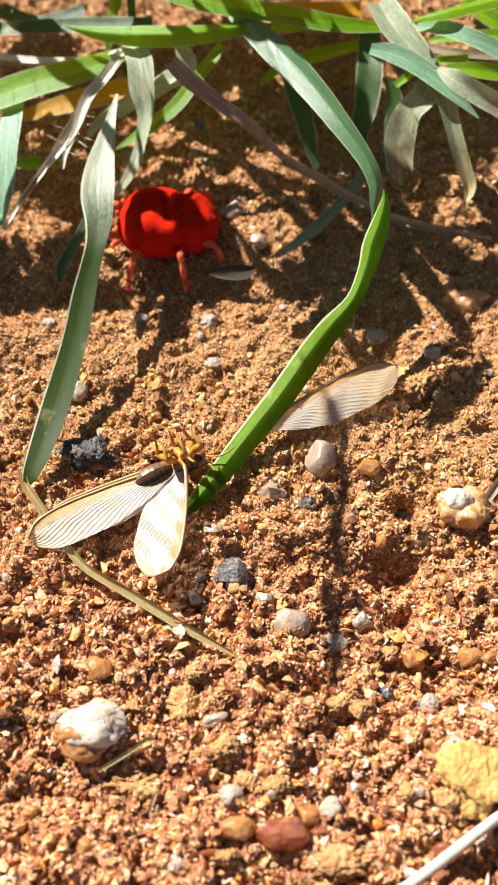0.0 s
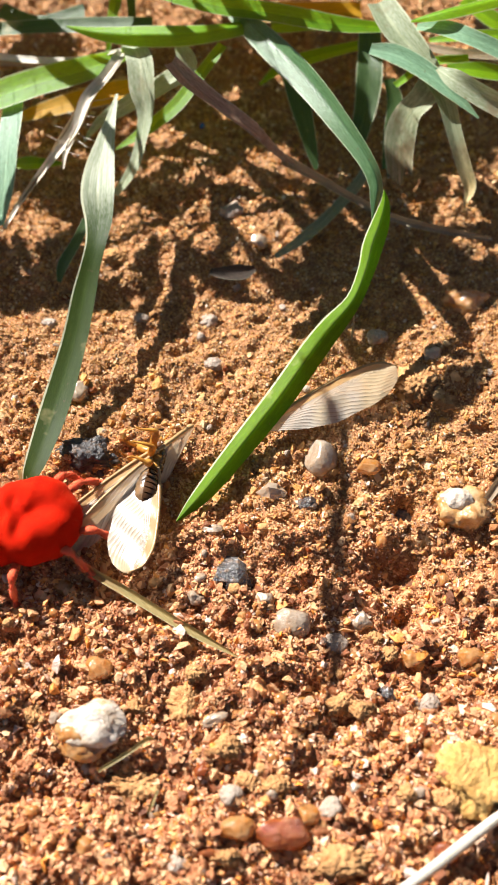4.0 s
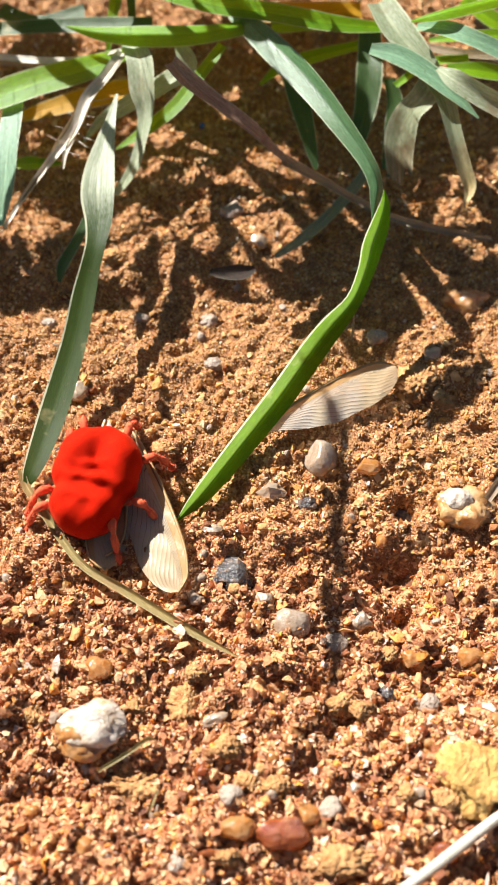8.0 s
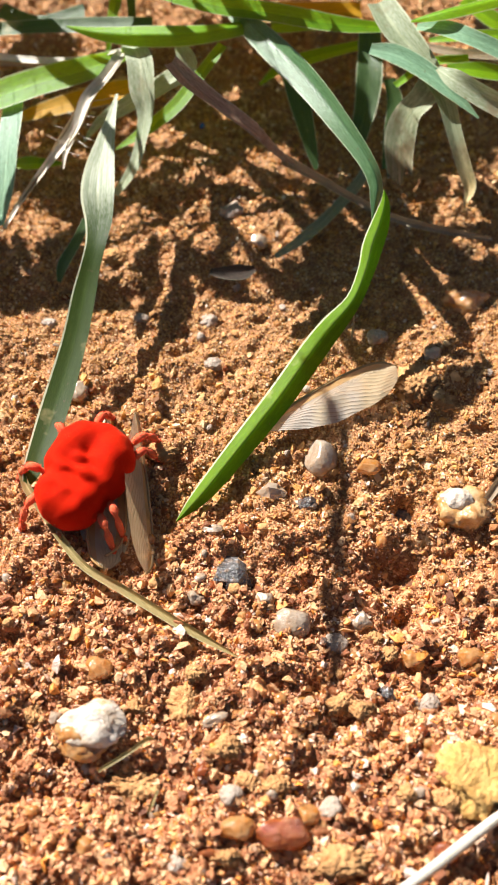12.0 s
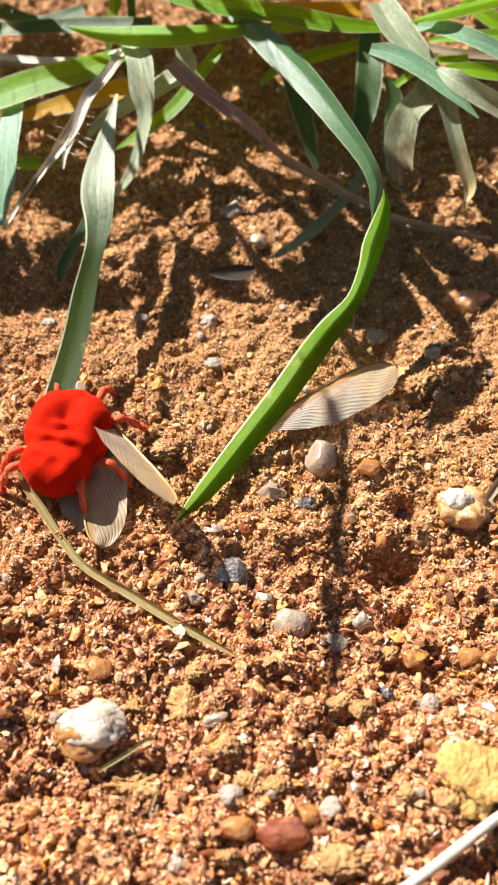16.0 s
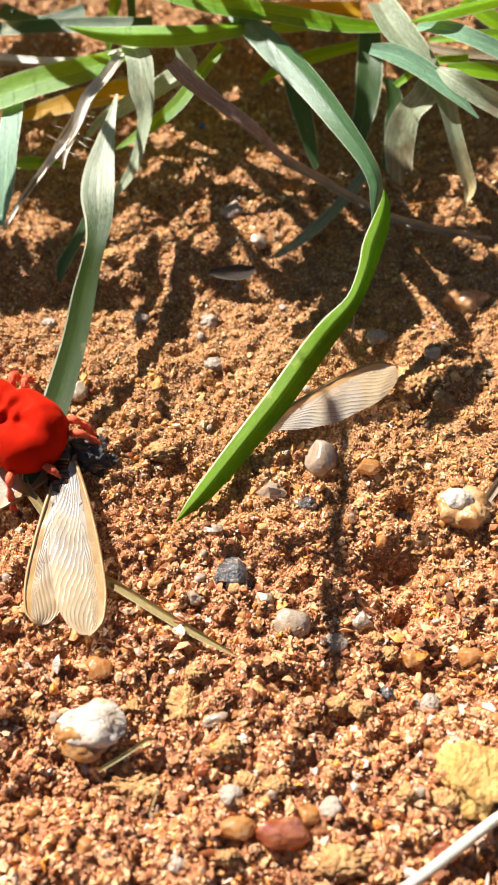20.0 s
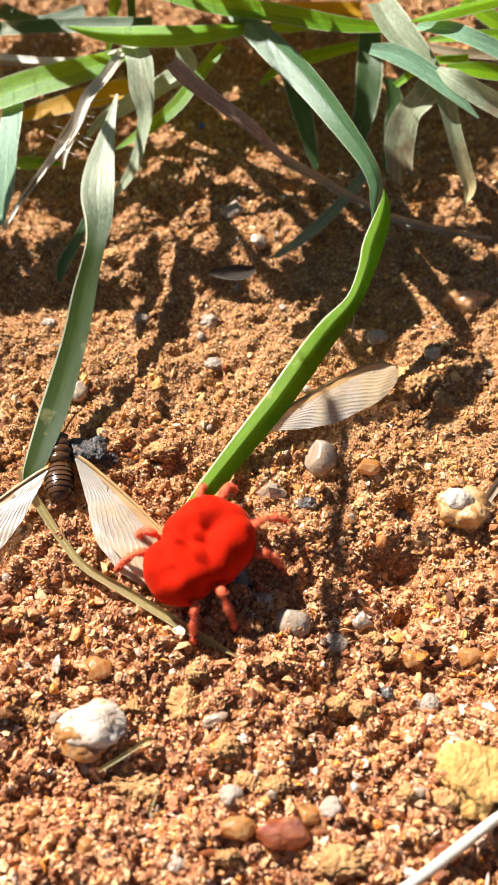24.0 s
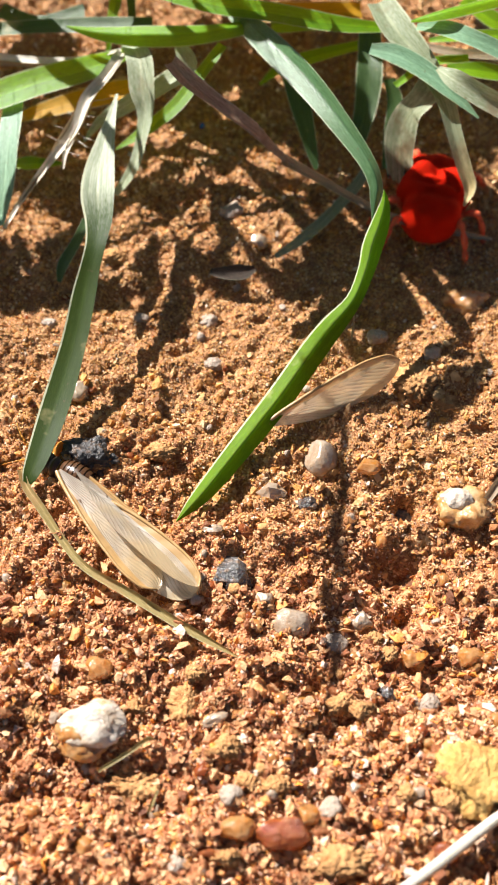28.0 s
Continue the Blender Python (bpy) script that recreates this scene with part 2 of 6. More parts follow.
LEAF_RAGGED = leaf_material("ragged_leaf", (0.09, 0.05, 0.025), (0.46, 0.36, 0.22), (0.45, 0.40, 0.15), 0.2, 0.5, (0.12, 0.07, 0.03), 0.5, spec=0.2, fade=(10.0, 14.5, (0.13, 0.18, 0.08), (0.42, 0.46, 0.31)))
LEAF_WITHERED = leaf_material("withered_leaf", (0.34, 0.24, 0.08), (0.60, 0.50, 0.26), (0.5, 0.42, 0.12), 0.25, 0.5, (0.16, 0.10, 0.05), 0.4, spec=0.2, fade=(22.0, 29.0, (0.09, 0.15, 0.07), (0.34, 0.40, 0.28)))
LEAF_DULL = leaf_material("dull_leaf", (0.10, 0.125, 0.07), (0.27, 0.30, 0.20), (0.4, 0.5, 0.2), 0.2, 0.45, spec=0.3)
LEAF_DEAD = leaf_material("dead_leaf", (0.03, 0.024, 0.018), (0.09, 0.07, 0.055), (0.2, 0.12, 0.06), 0.1, 0.8, edge=0.1, spec=0.1)
LEAF_YELLOW = leaf_material("yellow_leaf", (0.42, 0.20, 0.004), (0.66, 0.38, 0.01), (0.9, 0.55, 0.01), 0.5, 0.5)
LEAF_DRY = leaf_material("dry_leaf", (0.20, 0.14, 0.09), (0.42, 0.34, 0.24), (0.5, 0.36, 0.18), 0.25, 0.6, (0.24, 0.12, 0.06), 0.4, 9.0)
LEAF_BROWN = leaf_material("brown_leaf", (0.16, 0.07, 0.035), (0.60, 0.45, 0.32), (0.35, 0.16, 0.07), 0.2, 0.55, (0.10, 0.05, 0.03), 0.4, 9.0)
STRAW = leaf_material("straw", (0.12, 0.10, 0.03), (0.44, 0.34, 0.14), (0.6, 0.45, 0.15), 0.25, 0.5, (0.30, 0.17, 0.07), 0.3, 6.0)
STALK = leaf_material("bleached_stalk", (0.50, 0.45, 0.35), (0.76, 0.71, 0.62), (0.6, 0.45, 0.2), 0.2, 0.5, (0.30, 0.20, 0.10), 0.3, 6.0)
VELVET = velvet_material("red_velvet", (0.60, 0.015, 0.0008), (0.28, 0.004, 0.0005))
MITE_LEG = velvet_material("mite_leg", (0.80, 0.19, 0.09), (0.56, 0.07, 0.03))
FUR = amber_material("scarlet_fur", (0.56, 0.014, 0.001), (0.74, 0.05, 0.012), 0.25)
WING = wing_material()
SHELL_BROWN = shell_material("termite_brown", (0.05, 0.02, 0.008), (0.18, 0.075, 0.02), 0.4)
SHELL_AMBER = amber_material("termite_amber", (0.40, 0.16, 0.02), (0.78, 0.42, 0.08), 0.35)
PLATE = shell_material("termite_plate", (0.014, 0.007, 0.004), (0.11, 0.048, 0.018), 0.2)
SHELL_EDGE = shell_material("wing_edge", (0.26, 0.14, 0.05), (0.46, 0.29, 0.12))

# ---- building blocks (sizes in millimetres) ----


def mesh_of(name, verts, faces, material, smooth=True, uvs=None):
    """A mesh from arrays in millimetres; faces all with the same number of corners."""
    verts = np.asarray(verts, dtype=np.float64) * MM
    faces = np.asarray(faces, dtype=np.int32)
    me = bpy.data.meshes.new(name)
    me.vertices.add(len(verts))
    me.vertices.foreach_set("co", verts.astype(np.float32).ravel())
    n, k = faces.shape
    me.loops.add(n * k)
    me.loops.foreach_set("vertex_index", faces.ravel())
    me.polygons.add(n)
    me.polygons.foreach_set("loop_start", np.arange(n, dtype=np.int32) * k)
    me.polygons.foreach_set("use_smooth", np.full(n, smooth))
    if uvs is not None:
        layer = me.uv_layers.new(name="UVMap")
        layer.data.foreach_set("uv", np.asarray(uvs, dtype=np.float32)[faces.ravel()].ravel())
    me.materials.append(material)
    me.update(calc_edges=True)
    me.validate()
    return me


def thing(name, m, label, category, group="", kind=""):
    ob = new(name)
    ob.empty_display_size = 0.002
    ob.matrix_basis = m
    return tagged(ob, label, category, group, kind)


def part(name, mesh, parent, label="", m=None):
    ob = new(name, mesh)
    ob.parent = parent
    if m is not None:
        ob.matrix_basis = m
    return tagged(ob, label)


def at(x, y, z, rx=0, ry=0, rz=0):
    return pose(x * MM, y * MM, z * MM, rx, ry, rz)


def grid_faces(nu, nv, wrap=False):
    i, j = np.meshgrid(np.arange(nu - 1), np.arange(nv if wrap else nv - 1), indexing="ij")
    j2 = (j + 1) % nv
    return np.stack([i * nv + j, (i + 1) * nv + j, (i + 1) * nv + j2, i * nv + j2], -1).reshape(-1, 4)


def smooth_path(points, n):
    """n points of a Catmull-Rom curve through rows of any width."""
    p = np.asarray(points, dtype=float)
    p = np.vstack([2 * p[0] - p[1], p, 2 * p[-1] - p[-2]])
    s = np.linspace(0, len(p) - 3 - 1e-6, n)
    i = s.astype(int)
    f = (s - i)[:, None]
    a, b, c, d = p[i], p[i + 1], p[i + 2], p[i + 3]
    return 0.5 * (2 * b + (c - a) * f + (2 * a - 5 * b + 4 * c - d) * f ** 2 + (3 * b - a - 3 * c + d) * f ** 3)


def unit(v):
    return v / np.maximum(np.linalg.norm(v, axis=-1, keepdims=True), 1e-9)


FACING = np.array([0.0, -0.5, 0.866])
SUNWARD = np.array(_d)
LEANING = (FACING + 0.32 * SUNWARD) / np.linalg.norm(FACING + 0.32 * SUNWARD)


def ribbon(points, fold=0.18, n=44, across=9, ragged=0.0, seed=1, facing=FACING):
    """A leaf blade along rows of x, y, z, width, roll (degrees): vertices, faces, uvs. fold: how deep the V of its section is."""
    rng = np.random.default_rng(seed)
    p = smooth_path(points, n)
    t = unit(np.gradient(p[:, :3], axis=0))
    side = unit(np.cross(t, facing))
    up = np.cross(side, t)
    r = np.radians(p[:, 4])[:, None]
    s2, u2 = side * np.cos(r) + up * np.sin(r), up * np.cos(r) - side * np.sin(r)
    u = np.linspace(-1, 1, across)
    w = np.maximum(p[:, 3], 0.06) / 2
    wob = 1 + 0.03 * np.sin(np.linspace(0, 11, n) + seed)
    lift = np.abs(u)[None] ** (1.05 if fold < 0 else 1.3) * np.full((n, 1), fold)
    v = p[:, None, :3] + s2[:, None] * (u[None, :, None] * (w * wob)[:, None, None]) + u2[:, None] * (lift[:, :, None] * w[:, None, None])
    if ragged:
        v[-1] += t[-1] * (rng.random(across)[:, None] - 0.5) * ragged
        v[-2] += t[-2] * (rng.random(across)[:, None] - 0.5) * ragged * 0.4
    length = np.concatenate([[0], np.cumsum(np.linalg.norm(np.diff(p[:, :3], axis=0), axis=1))])
    uv = np.stack(np.broadcast_arrays((u[None] + 1) / 2, length[:, None] / 4), -1)
    return v.reshape(-1, 3), grid_faces(n, across), uv.reshape(-1, 2)


def tube(points, sides=8, n=30):
    """A round stalk along rows of x, y, z, radius."""
    p = smooth_path(points, n)
    t = unit(np.gradient(p[:, :3], axis=0))
    a = unit(np.cross(t, np.array([0.13, 0.27, 0.95])))
    b = np.cross(t, a)
    k = np.linspace(0, 2 * math.pi, sides, endpoint=False)
    v = p[:, None, :3] + (a[:, None] * np.cos(k)[None, :, None] + b[:, None] * np.sin(k)[None, :, None]) * p[:, 3][:, None, None]
    f = grid_faces(n, sides, True)
    length = np.linspace(0, 4, n)
    uv = np.stack(np.broadcast_arrays(k[None] / 6.283, length[:, None]), -1)
    return v.reshape(-1, 3), f, uv.reshape(-1, 2)


def merged(*lots):
    vs, fs, us, o = [], [], [], 0
    for v, f, u in lots:
        vs.append(v), fs.append(f + o), us.append(u)
        o += len(v)
    return np.vstack(vs), np.vstack(fs), np.vstack(us)


def ball(nu=24, nv=32):
    """Unit sphere: vertices and quads (poles as tiny rings)."""
    th = np.linspace(0.02, math.pi - 0.02, nu)
    ph = np.linspace(0, 2 * math.pi, nv, endpoint=False)
    th, ph = np.meshgrid(th, ph, indexing="ij")
    v = np.stack([np.cos(th), np.sin(th) * np.cos(ph), np.sin(th) * np.sin(ph)], -1).reshape(-1, 3)
    return v, grid_faces(nu, nv, True)


# ---- soil ----


def hashed(ix, iy, k):
    h = (ix * 374761393 + iy * 668265263 + k * 974634777) & 0x7FFFFFFF
    h = ((h ^ (h >> 13)) * 1274126177) & 0x7FFFFFFF
    return ((h ^ (h >> 16)) & 0xFFFF) / 65535.0


def value_noise(x, y, s, k):
    x, y = x / s, y / s
    ix, iy = np.floor(x).astype(np.int64), np.floor(y).astype(np.int64)
    fx, fy = x - ix, y - iy
    fx, fy = fx * fx * (3 - 2 * fx), fy * fy * (3 - 2 * fy)
    a, b = hashed(ix, iy, k), hashed(ix + 1, iy, k)
    c, d = hashed(ix, iy + 1, k), hashed(ix + 1, iy + 1, k)
    return (a + (b - a) * fx) * (1 - fy) + (c + (d - c) * fx) * fy - 0.5


def lumps(x, y, s, k):
    """Rounded grains packed in cells of size s: 0 in the joints, up to 1 on a grain."""
    ix, iy = np.floor(x / s).astype(np.int64), np.floor(y / s).astype(np.int64)
    best = np.zeros(np.shape(x))
    for dx in (-1, 0, 1):
        for dy in (-1, 0, 1):
            cx, cy = ix + dx, iy + dy
            px, py = (cx + hashed(cx, cy, k)) * s, (cy + hashed(cx, cy, k + 7)) * s
            r = s * (0.35 + 0.5 * hashed(cx, cy, k + 13))
            q = 1 - ((x - px) ** 2 + (y - py) ** 2) / r ** 2
            best = np.maximum(best, np.sqrt(np.maximum(q, 0)) * r / s / 0.85)
    return best


# hollows and (negative) swellings: x, y, radius, depth
PITS = ((17.8, -8.6, 1.9, 2.24), (25.6, -13.9, 3.5, 1.9), (16.4, -16.5, 2.7, 3.4), (17.1, -21.1, 2.2, 2.6), (15.7, -12.8, 2.5, -0.9), (4.9, -14.5, 1.6, 1.68), (-6.2, -39, 3.3, 1.12), (-12.2, -40, 3.3, 1.4), (-18, -37.3, 2.2, 1.12), (21.3, -37.3, 5.1, -1.4), (15.3, 22.3, 4.4, 0.84), (0.7, 29.9, 6.8, -0.84), (23.9, 13.3, 4.9, -1.12), (-7.5, -33.5, 2.3, 1.12), (-23.7, -15.5, 3.7, -0.7), (9.9, -39.5, 3.3, 1.12), (-23.1, 3.4, 3.4, 1.12), (14.9, -15.4, 2.0, 1.5), (17.9, -15.9, 1.6, 1.2), (15.6, -12.9, 1.8, -1.3), (17.8, -8.9, 1.5, 1.6), (6.4, -29.6, 1.6, 2.0), (3.6, -29.2, 1.4, 1.8), (5.0, -26.6, 1.8, -1.0), (16.5, -21.4, 1.5, 1.6), (16.9, -19.0, 1.5, -0.9))


def soil_height(x, y):
    """Height of the soil in millimetres."""
    x, y = np.asarray(x, float), np.asarray(y, float)
    h = 1.4 * value_noise(x, y, 17, 1) + 1.4 * value_noise(x, y, 7.0, 2) + 1.15 * value_noise(x, y, 3.1, 3) + 0.8 * value_noise(x, y, 1.6, 4)
    h = h + 0.6 * value_noise(x, y, 0.8, 6) + 0.3 * value_noise(x, y, 0.45, 8)
    for px, py, r, d in PITS:
        h = h - d * np.exp(-((x - px) ** 2 + (y - py) ** 2) / r ** 2)
    near = np.clip((20 - y) / 30, 0.25, 1)
    h = h + near * 1.1 * lumps(x, y, 2.6, 20) * (value_noise(x, y, 5, 5) > -0.02) + near * 0.75 * lumps(x, y, 1.2, 40) * (value_noise(x, y, 2.5, 9) > -0.1)
    return h - 0.2


def build_ground():
    fx = np.arange(-46, 46.01, 0.26)
    fy = np.arange(-58, 100.01, 0.26)
    out = np.array([1.5, 5, 14, 40, 120, 400, 1500, 6000, 30000, 200000, 1500000.0])
    xs = np.concatenate([-46 - out[::-1], fx, 46 + out])
    ys = np.concatenate([-58 - out[::-1], fy, 100 + out])
    x, y = np.meshgrid(xs, ys, indexing="ij")
    z = soil_height(np.clip(x, -300, 300), np.clip(y, -300, 300))
    far = np.maximum(np.abs(x) - 46, np.maximum(y - 100, -58 - y))
    z = np.where(far > 600, 0.0, z)
    me = mesh_of("ground", np.stack([x, y, z], -1).reshape(-1, 3), grid_faces(len(xs), len(ys)), SOIL)
    return tagged(new("ground", me), "reddish brown sandy soil, lumpy and dry", "soil", kind="structure")


def z_at(x, y):
    return float(soil_height(np.array([x]), np.array([y]))[0])


def build_grains():
    """Loose sand and grit over the soil, too many to count: fine in the middle, coarser towards the red earth and far off."""
    rng = np.random.default_rng(5)
    octa = (np.array([(1, 0, 0), (-1, 0, 0), (0, 1, 0), (0, -1, 0), (0, 0, 1), (0, 0, -1)], float),
            np.array([(0, 2, 4), (2, 1, 4), (1, 3, 4), (3, 0, 4), (2, 0, 5), (1, 2, 5), (3, 1, 5), (0, 3, 5)]))
    ico = bmesh.new()
    bmesh.ops.create_icosphere(ico, subdivisions=1, radius=1)
    ico.verts.index_update()
    round_ = (np.array([v.co[:] for v in ico.verts]), np.array([[v.index for v in f.verts] for f in ico.faces]))
    ico.free()
    lots = (("sand", "fine loose orange and honey-coloured sand grains", 135000, -36, 40, 0.07, 0.22, 1.8, octa, 0.9),
            ("sand", "coarse reddish sand grains on the near soil", 34000, -54, -2, 0.13, 0.36, 1.8, octa, 0.8),
            ("gravel", "angular pinkish and honey-coloured gravel on the near soil", 6500, -54, -18, 0.20, 0.58, 1.9, round_, 1.15),
            ("sand", "loose brown sand grains in the grass shade", 26000, 36, 92, 0.14, 0.40, 1.6, octa, 0.8),
            ("grit", "rounded crumbs of quartz and clay among the sand", 4200, -54, 34, 0.16, 0.40, 2.2, round_, 0.75),
            ("grit", "coarse angular grit of quartz and clay crumbs", 1300, -54, 10, 0.34, 0.70, 2.0, round_, 0.8))
    for name, label, count, y0, y1, lo, hi, power, (bv, bf), rough in lots:
        y = rng.uniform(y0, y1, count)
        if y1 < 0 or hi > 0.6:
            y = y0 + (y1 - y0) * rng.random(count) ** 1.35
        x = rng.uniform(-1, 1, count) * (25 + (y + 54) * 0.17)
        n = count
        r = lo + (hi - lo) * rng.random(n) ** power
        z = soil_height(x, y) + r * rng.uniform(-0.55, 0.7, n)
        v = bv[None] + rough * (rng.random((n, len(bv), 3)) - 0.5)
        v = v * (r[:, None] * rng.uniform(0.6, 1.35, (n, 3)) * np.array([1.15, 1.0, 0.62]))[:, None]
        yaw = rng.uniform(0, math.pi, n)
        q = unit(np.stack([np.cos(yaw), np.zeros(n), np.zeros(n), np.sin(yaw)], -1) + 0.38 * rng.normal(size=(n, 4)))
        w, a, b, c = q.T
        rot = np.stack([np.stack([1 - 2 * (b * b + c * c), 2 * (a * b - c * w), 2 * (a * c + b * w)], -1),
                        np.stack([2 * (a * b + c * w), 1 - 2 * (a * a + c * c), 2 * (b * c - a * w)], -1),
                        np.stack([2 * (a * c - b * w), 2 * (b * c + a * w), 1 - 2 * (a * a + b * b)], -1)], -2)
        v = np.einsum("nij,nkj->nki", rot, v) + np.stack([x, y, z], -1)[:, None]
        f = (bf[None] + (np.arange(n) * len(bv))[:, None, None]).reshape(-1, 3)
        me = mesh_of(name, v.reshape(-1, 3), f, GRAIN, smooth=False)
        tagged(new(name, me), label, "sand", kind="stuff")


def pebble(x, y, w, d, h, material, seed, label, sink=0.42, lump=0.2, cuts=6, name="pebble", turn=0.0, crumb=0.0, facet=False):
    """A worn stone of that width, depth and height, bedded in the soil."""
    rng = np.random.default_rng(seed)
    v, f = ball(6, 8) if facet else ball(30, 38) if not crumb else ball(44, 56)
    r = np.ones(len(v))
    for _ in range(cuts):
        n = unit(rng.normal(size=3))
        lim = rng.uniform(0.62, 0.9)
        k = v @ n
        r = np.minimum(r, np.where(k > 0.05, lim / np.maximum(k, 0.05), 9))
    o = rng.uniform(0, 90, 3)
    for s, a in ((1.2, lump), (3.2, lump * 0.45), (8.0, lump * 0.22)):
        r = r * (1 + a * np.array([noise.noise(Vector(p * s + o)) for p in v]))
    if crumb:
        r = r * (1 + crumb * np.array([noise.noise(Vector(p * 7 + o)) + 0.7 * noise.noise(Vector(p * 15 + o)) for p in v]))
    v = v * r[:, None] * np.array([w, d, h]) / 2
    me = mesh_of(name, v, f, material, smooth=not facet)
    ob = new(name, me)
    ob.matrix_basis = at(x, y, z_at(x, y) + h * (0.5 - sink), 0, 0, turn)
    return tagged(ob, label, "stone")


def lump_on(stone, name, material, centre, size, seed, label=""):
    """A second mineral grown on a stone, in the stone's own space."""
    rng = np.random.default_rng(seed)
    v, f = ball(30, 38)
    r = np.ones(len(v))
    for _ in range(5):
        n = unit(rng.normal(size=3))
        k = v @ n
        r = np.minimum(r, np.where(k > 0.05, rng.uniform(0.66, 0.9) / np.maximum(k, 0.05), 9))
    o = rng.uniform(0, 90, 3)
    for s, a in ((1.6, 0.2), (4.0, 0.1), (9.0, 0.05)):
        r = r * (1 + a * np.array([noise.noise(Vector(p * s + o)) for p in v]))
    v = v * r[:, None] * np.array(size) / 2 + np.array(centre)
    return part(name, mesh_of(name, v, f, material), stone, label)


def build_pebbles():
    pebble(8.4, -1.9, 4.1, 4.6, 3.7, QUARTZ, 100, "rounded grey-white quartz pebble bedded in the soil", cuts=1, lump=0.08)
    big = pebble(24.4, -9.0, 6.2, 5.6, 5.0, HONEY, 101, "large amber and cream quartz pebble with a shining white top", cuts=5, lump=0.3, crumb=0.07)
    lump_on(big, "white_cap", CREAM, (-1.0, 0.7, 1.25), (3.8, 3.4, 2.6), 201, "shining white quartz top")
    lump_on(big, "amber_lobe", HONEY, (1.6, -0.9, -0.3), (3.0, 3.0, 3.2), 202)
    pebble(4.6, -22.2, 4.3, 4.0, 3.4, QUARTZ, 102, "rounded white quartz pebble bedded in the soil", cuts=2, lump=0.1, sink=0.3)
    big = pebble(-15.9, -34.6, 7.2, 4.6, 3.2, AMBER, 103, "large white quartz stone with an orange foot", lump=0.3, cuts=5, crumb=0.06, sink=0.3)
    lump_on(big, "white_top", CREAM, (0.2, 1.0, 0.9), (6.8, 4.8, 3.0), 203, "rough white quartz top")
    pebble(-1.8, -16.9, 4.3, 4.6, 3.4, BLACK, 104, "shiny black slag chip lying on the soil", cuts=5, lump=0.5, facet=True, sink=0.3)
    pebble(-18.7, -2, 6.9, 5.5, 4.4, CINDER, 105, "rough black cinder lump beside a grass blade", lump=0.3, crumb=0.2)
    pebble(2.8, -6.6, 3.4, 2.6, 2.1, QUARTZ, 106, "pale grey stone chip with shiny facets", cuts=6, lump=0.4, facet=True, sink=0.3)
    pebble(6.7, -7.9, 2.4, 2.2, 1.7, BLACK, 107, "small black stone chip with shiny facets", cuts=6, lump=0.4, facet=True, sink=0.3)
    pebble(-4, -12, 2.6, 1.6, 1.3, QUARTZ, 108, "small white quartz flake on the soil", cuts=6, lump=0.4, facet=True, sink=0.3)
    pebble(12, -21.8, 2.8, 2.4, 1.9, QUARTZ, 109, "small pale quartz pebble in the soil")
    pebble(21.6, -38.8, 7.2, 7.2, 4.3, OCHRE, 110, "big ochre yellow clay lump with a rough face", lump=0.25, sink=0.4, crumb=0.12)
    pebble(-1.1, -43.2, 3.3, 2.3, 1.8, AMBER, 111, "yellow amber quartz pebble in the soil")
    pebble(3.2, -43.7, 5.4, 3.2, 2.6, RUST, 112, "rusty red stone beside amber pebbles")
    pebble(5.7, -41.9, 2.5, 2.2, 1.7, AMBER, 113, "amber translucent quartz pebble in the soil")
    pebble(7.9, -41.3, 2.3, 2.2, 1.8, GREY, 114, "dull brown grey pebble in the soil")
    pebble(-15.6, -27.8, 3, 2.7, 2.2, AMBER, 115, "orange amber pebble in the soil")
    pebble(-6.2, -31, 3.8, 4.2, 3.3, CLOD, 116, "rounded orange earth clod on the soil", crumb=0.28)
    pebble(-3.4, -33, 2.9, 1.3, 1, QUARTZ, 117, "narrow white quartz splinter on the soil", turn=25)
    pebble(-2.6, -35.8, 3.4, 2.5, 2, CLOD, 118, "crumbly orange earth clod on the soil", crumb=0.28)
    pebble(-11.2, -38.8, 5, 3.9, 3.1, CLOD, 119, "large brown earth clod with a crumbly top", lump=0.3, crumb=0.28)
    pebble(18.5, -31.1, 2.4, 2.2, 1.8, GREY, 120, "flat brownish grey pebble in the soil")
    pebble(14.1, -30, 2.6, 1.6, 1.3, BLACK, 121, "dark flat stone chip in the soil", crumb=0.08)
    pebble(15.8, 14.9, 3.3, 2, 1.6, GREY, 122, "smooth blue-grey flat pebble")
    pebble(27.7, 20.5, 6.1, 3.3, 2.7, AMBER, 123, "brown amber stone in the grass shade")
    pebble(-2.4, 35.6, 3.4, 3.1, 2.4, GREY, 124, "dark grey brown pebble in the shade")
    pebble(1.2, 29.4, 2.5, 2.2, 1.8, QUARTZ, 125, "off-white quartz pebble bedded in the soil")
    pebble(20.4, 8.2, 5.2, 5.0, 3.4, CLOD, 126, "crumbly grey-brown earth clod beside the loose wing", crumb=0.3)
    pebble(23.7, 5.1, 3.4, 2.7, 2.2, CLOD, 127, "crumbly orange earth clod on the soil", crumb=0.28)
    pebble(22.6, 12, 2.4, 2.2, 1.8, QUARTZ, 128, "off-white quartz pebble bedded in the soil")
    pebble(-20.6, 6.7, 2.9, 2.9, 2.3, QUARTZ, 129, "grey-white quartz pebble beside a grass blade")
    pebble(-4.4, 11.5, 2.5, 1.8, 1.5, GREY, 130, "tan quartz pebble bedded in the soil", sink=0.5)
    pebble(-5.1, 18.1, 2.3, 1.9, 1.5, GREY, 131, "tan quartz pebble bedded in the soil", sink=0.5)
    pebble(-25.4, 17.5, 2.1, 1.4, 1.1, GREY, 132, "tan quartz pebble bedded in the soil", sink=0.5)
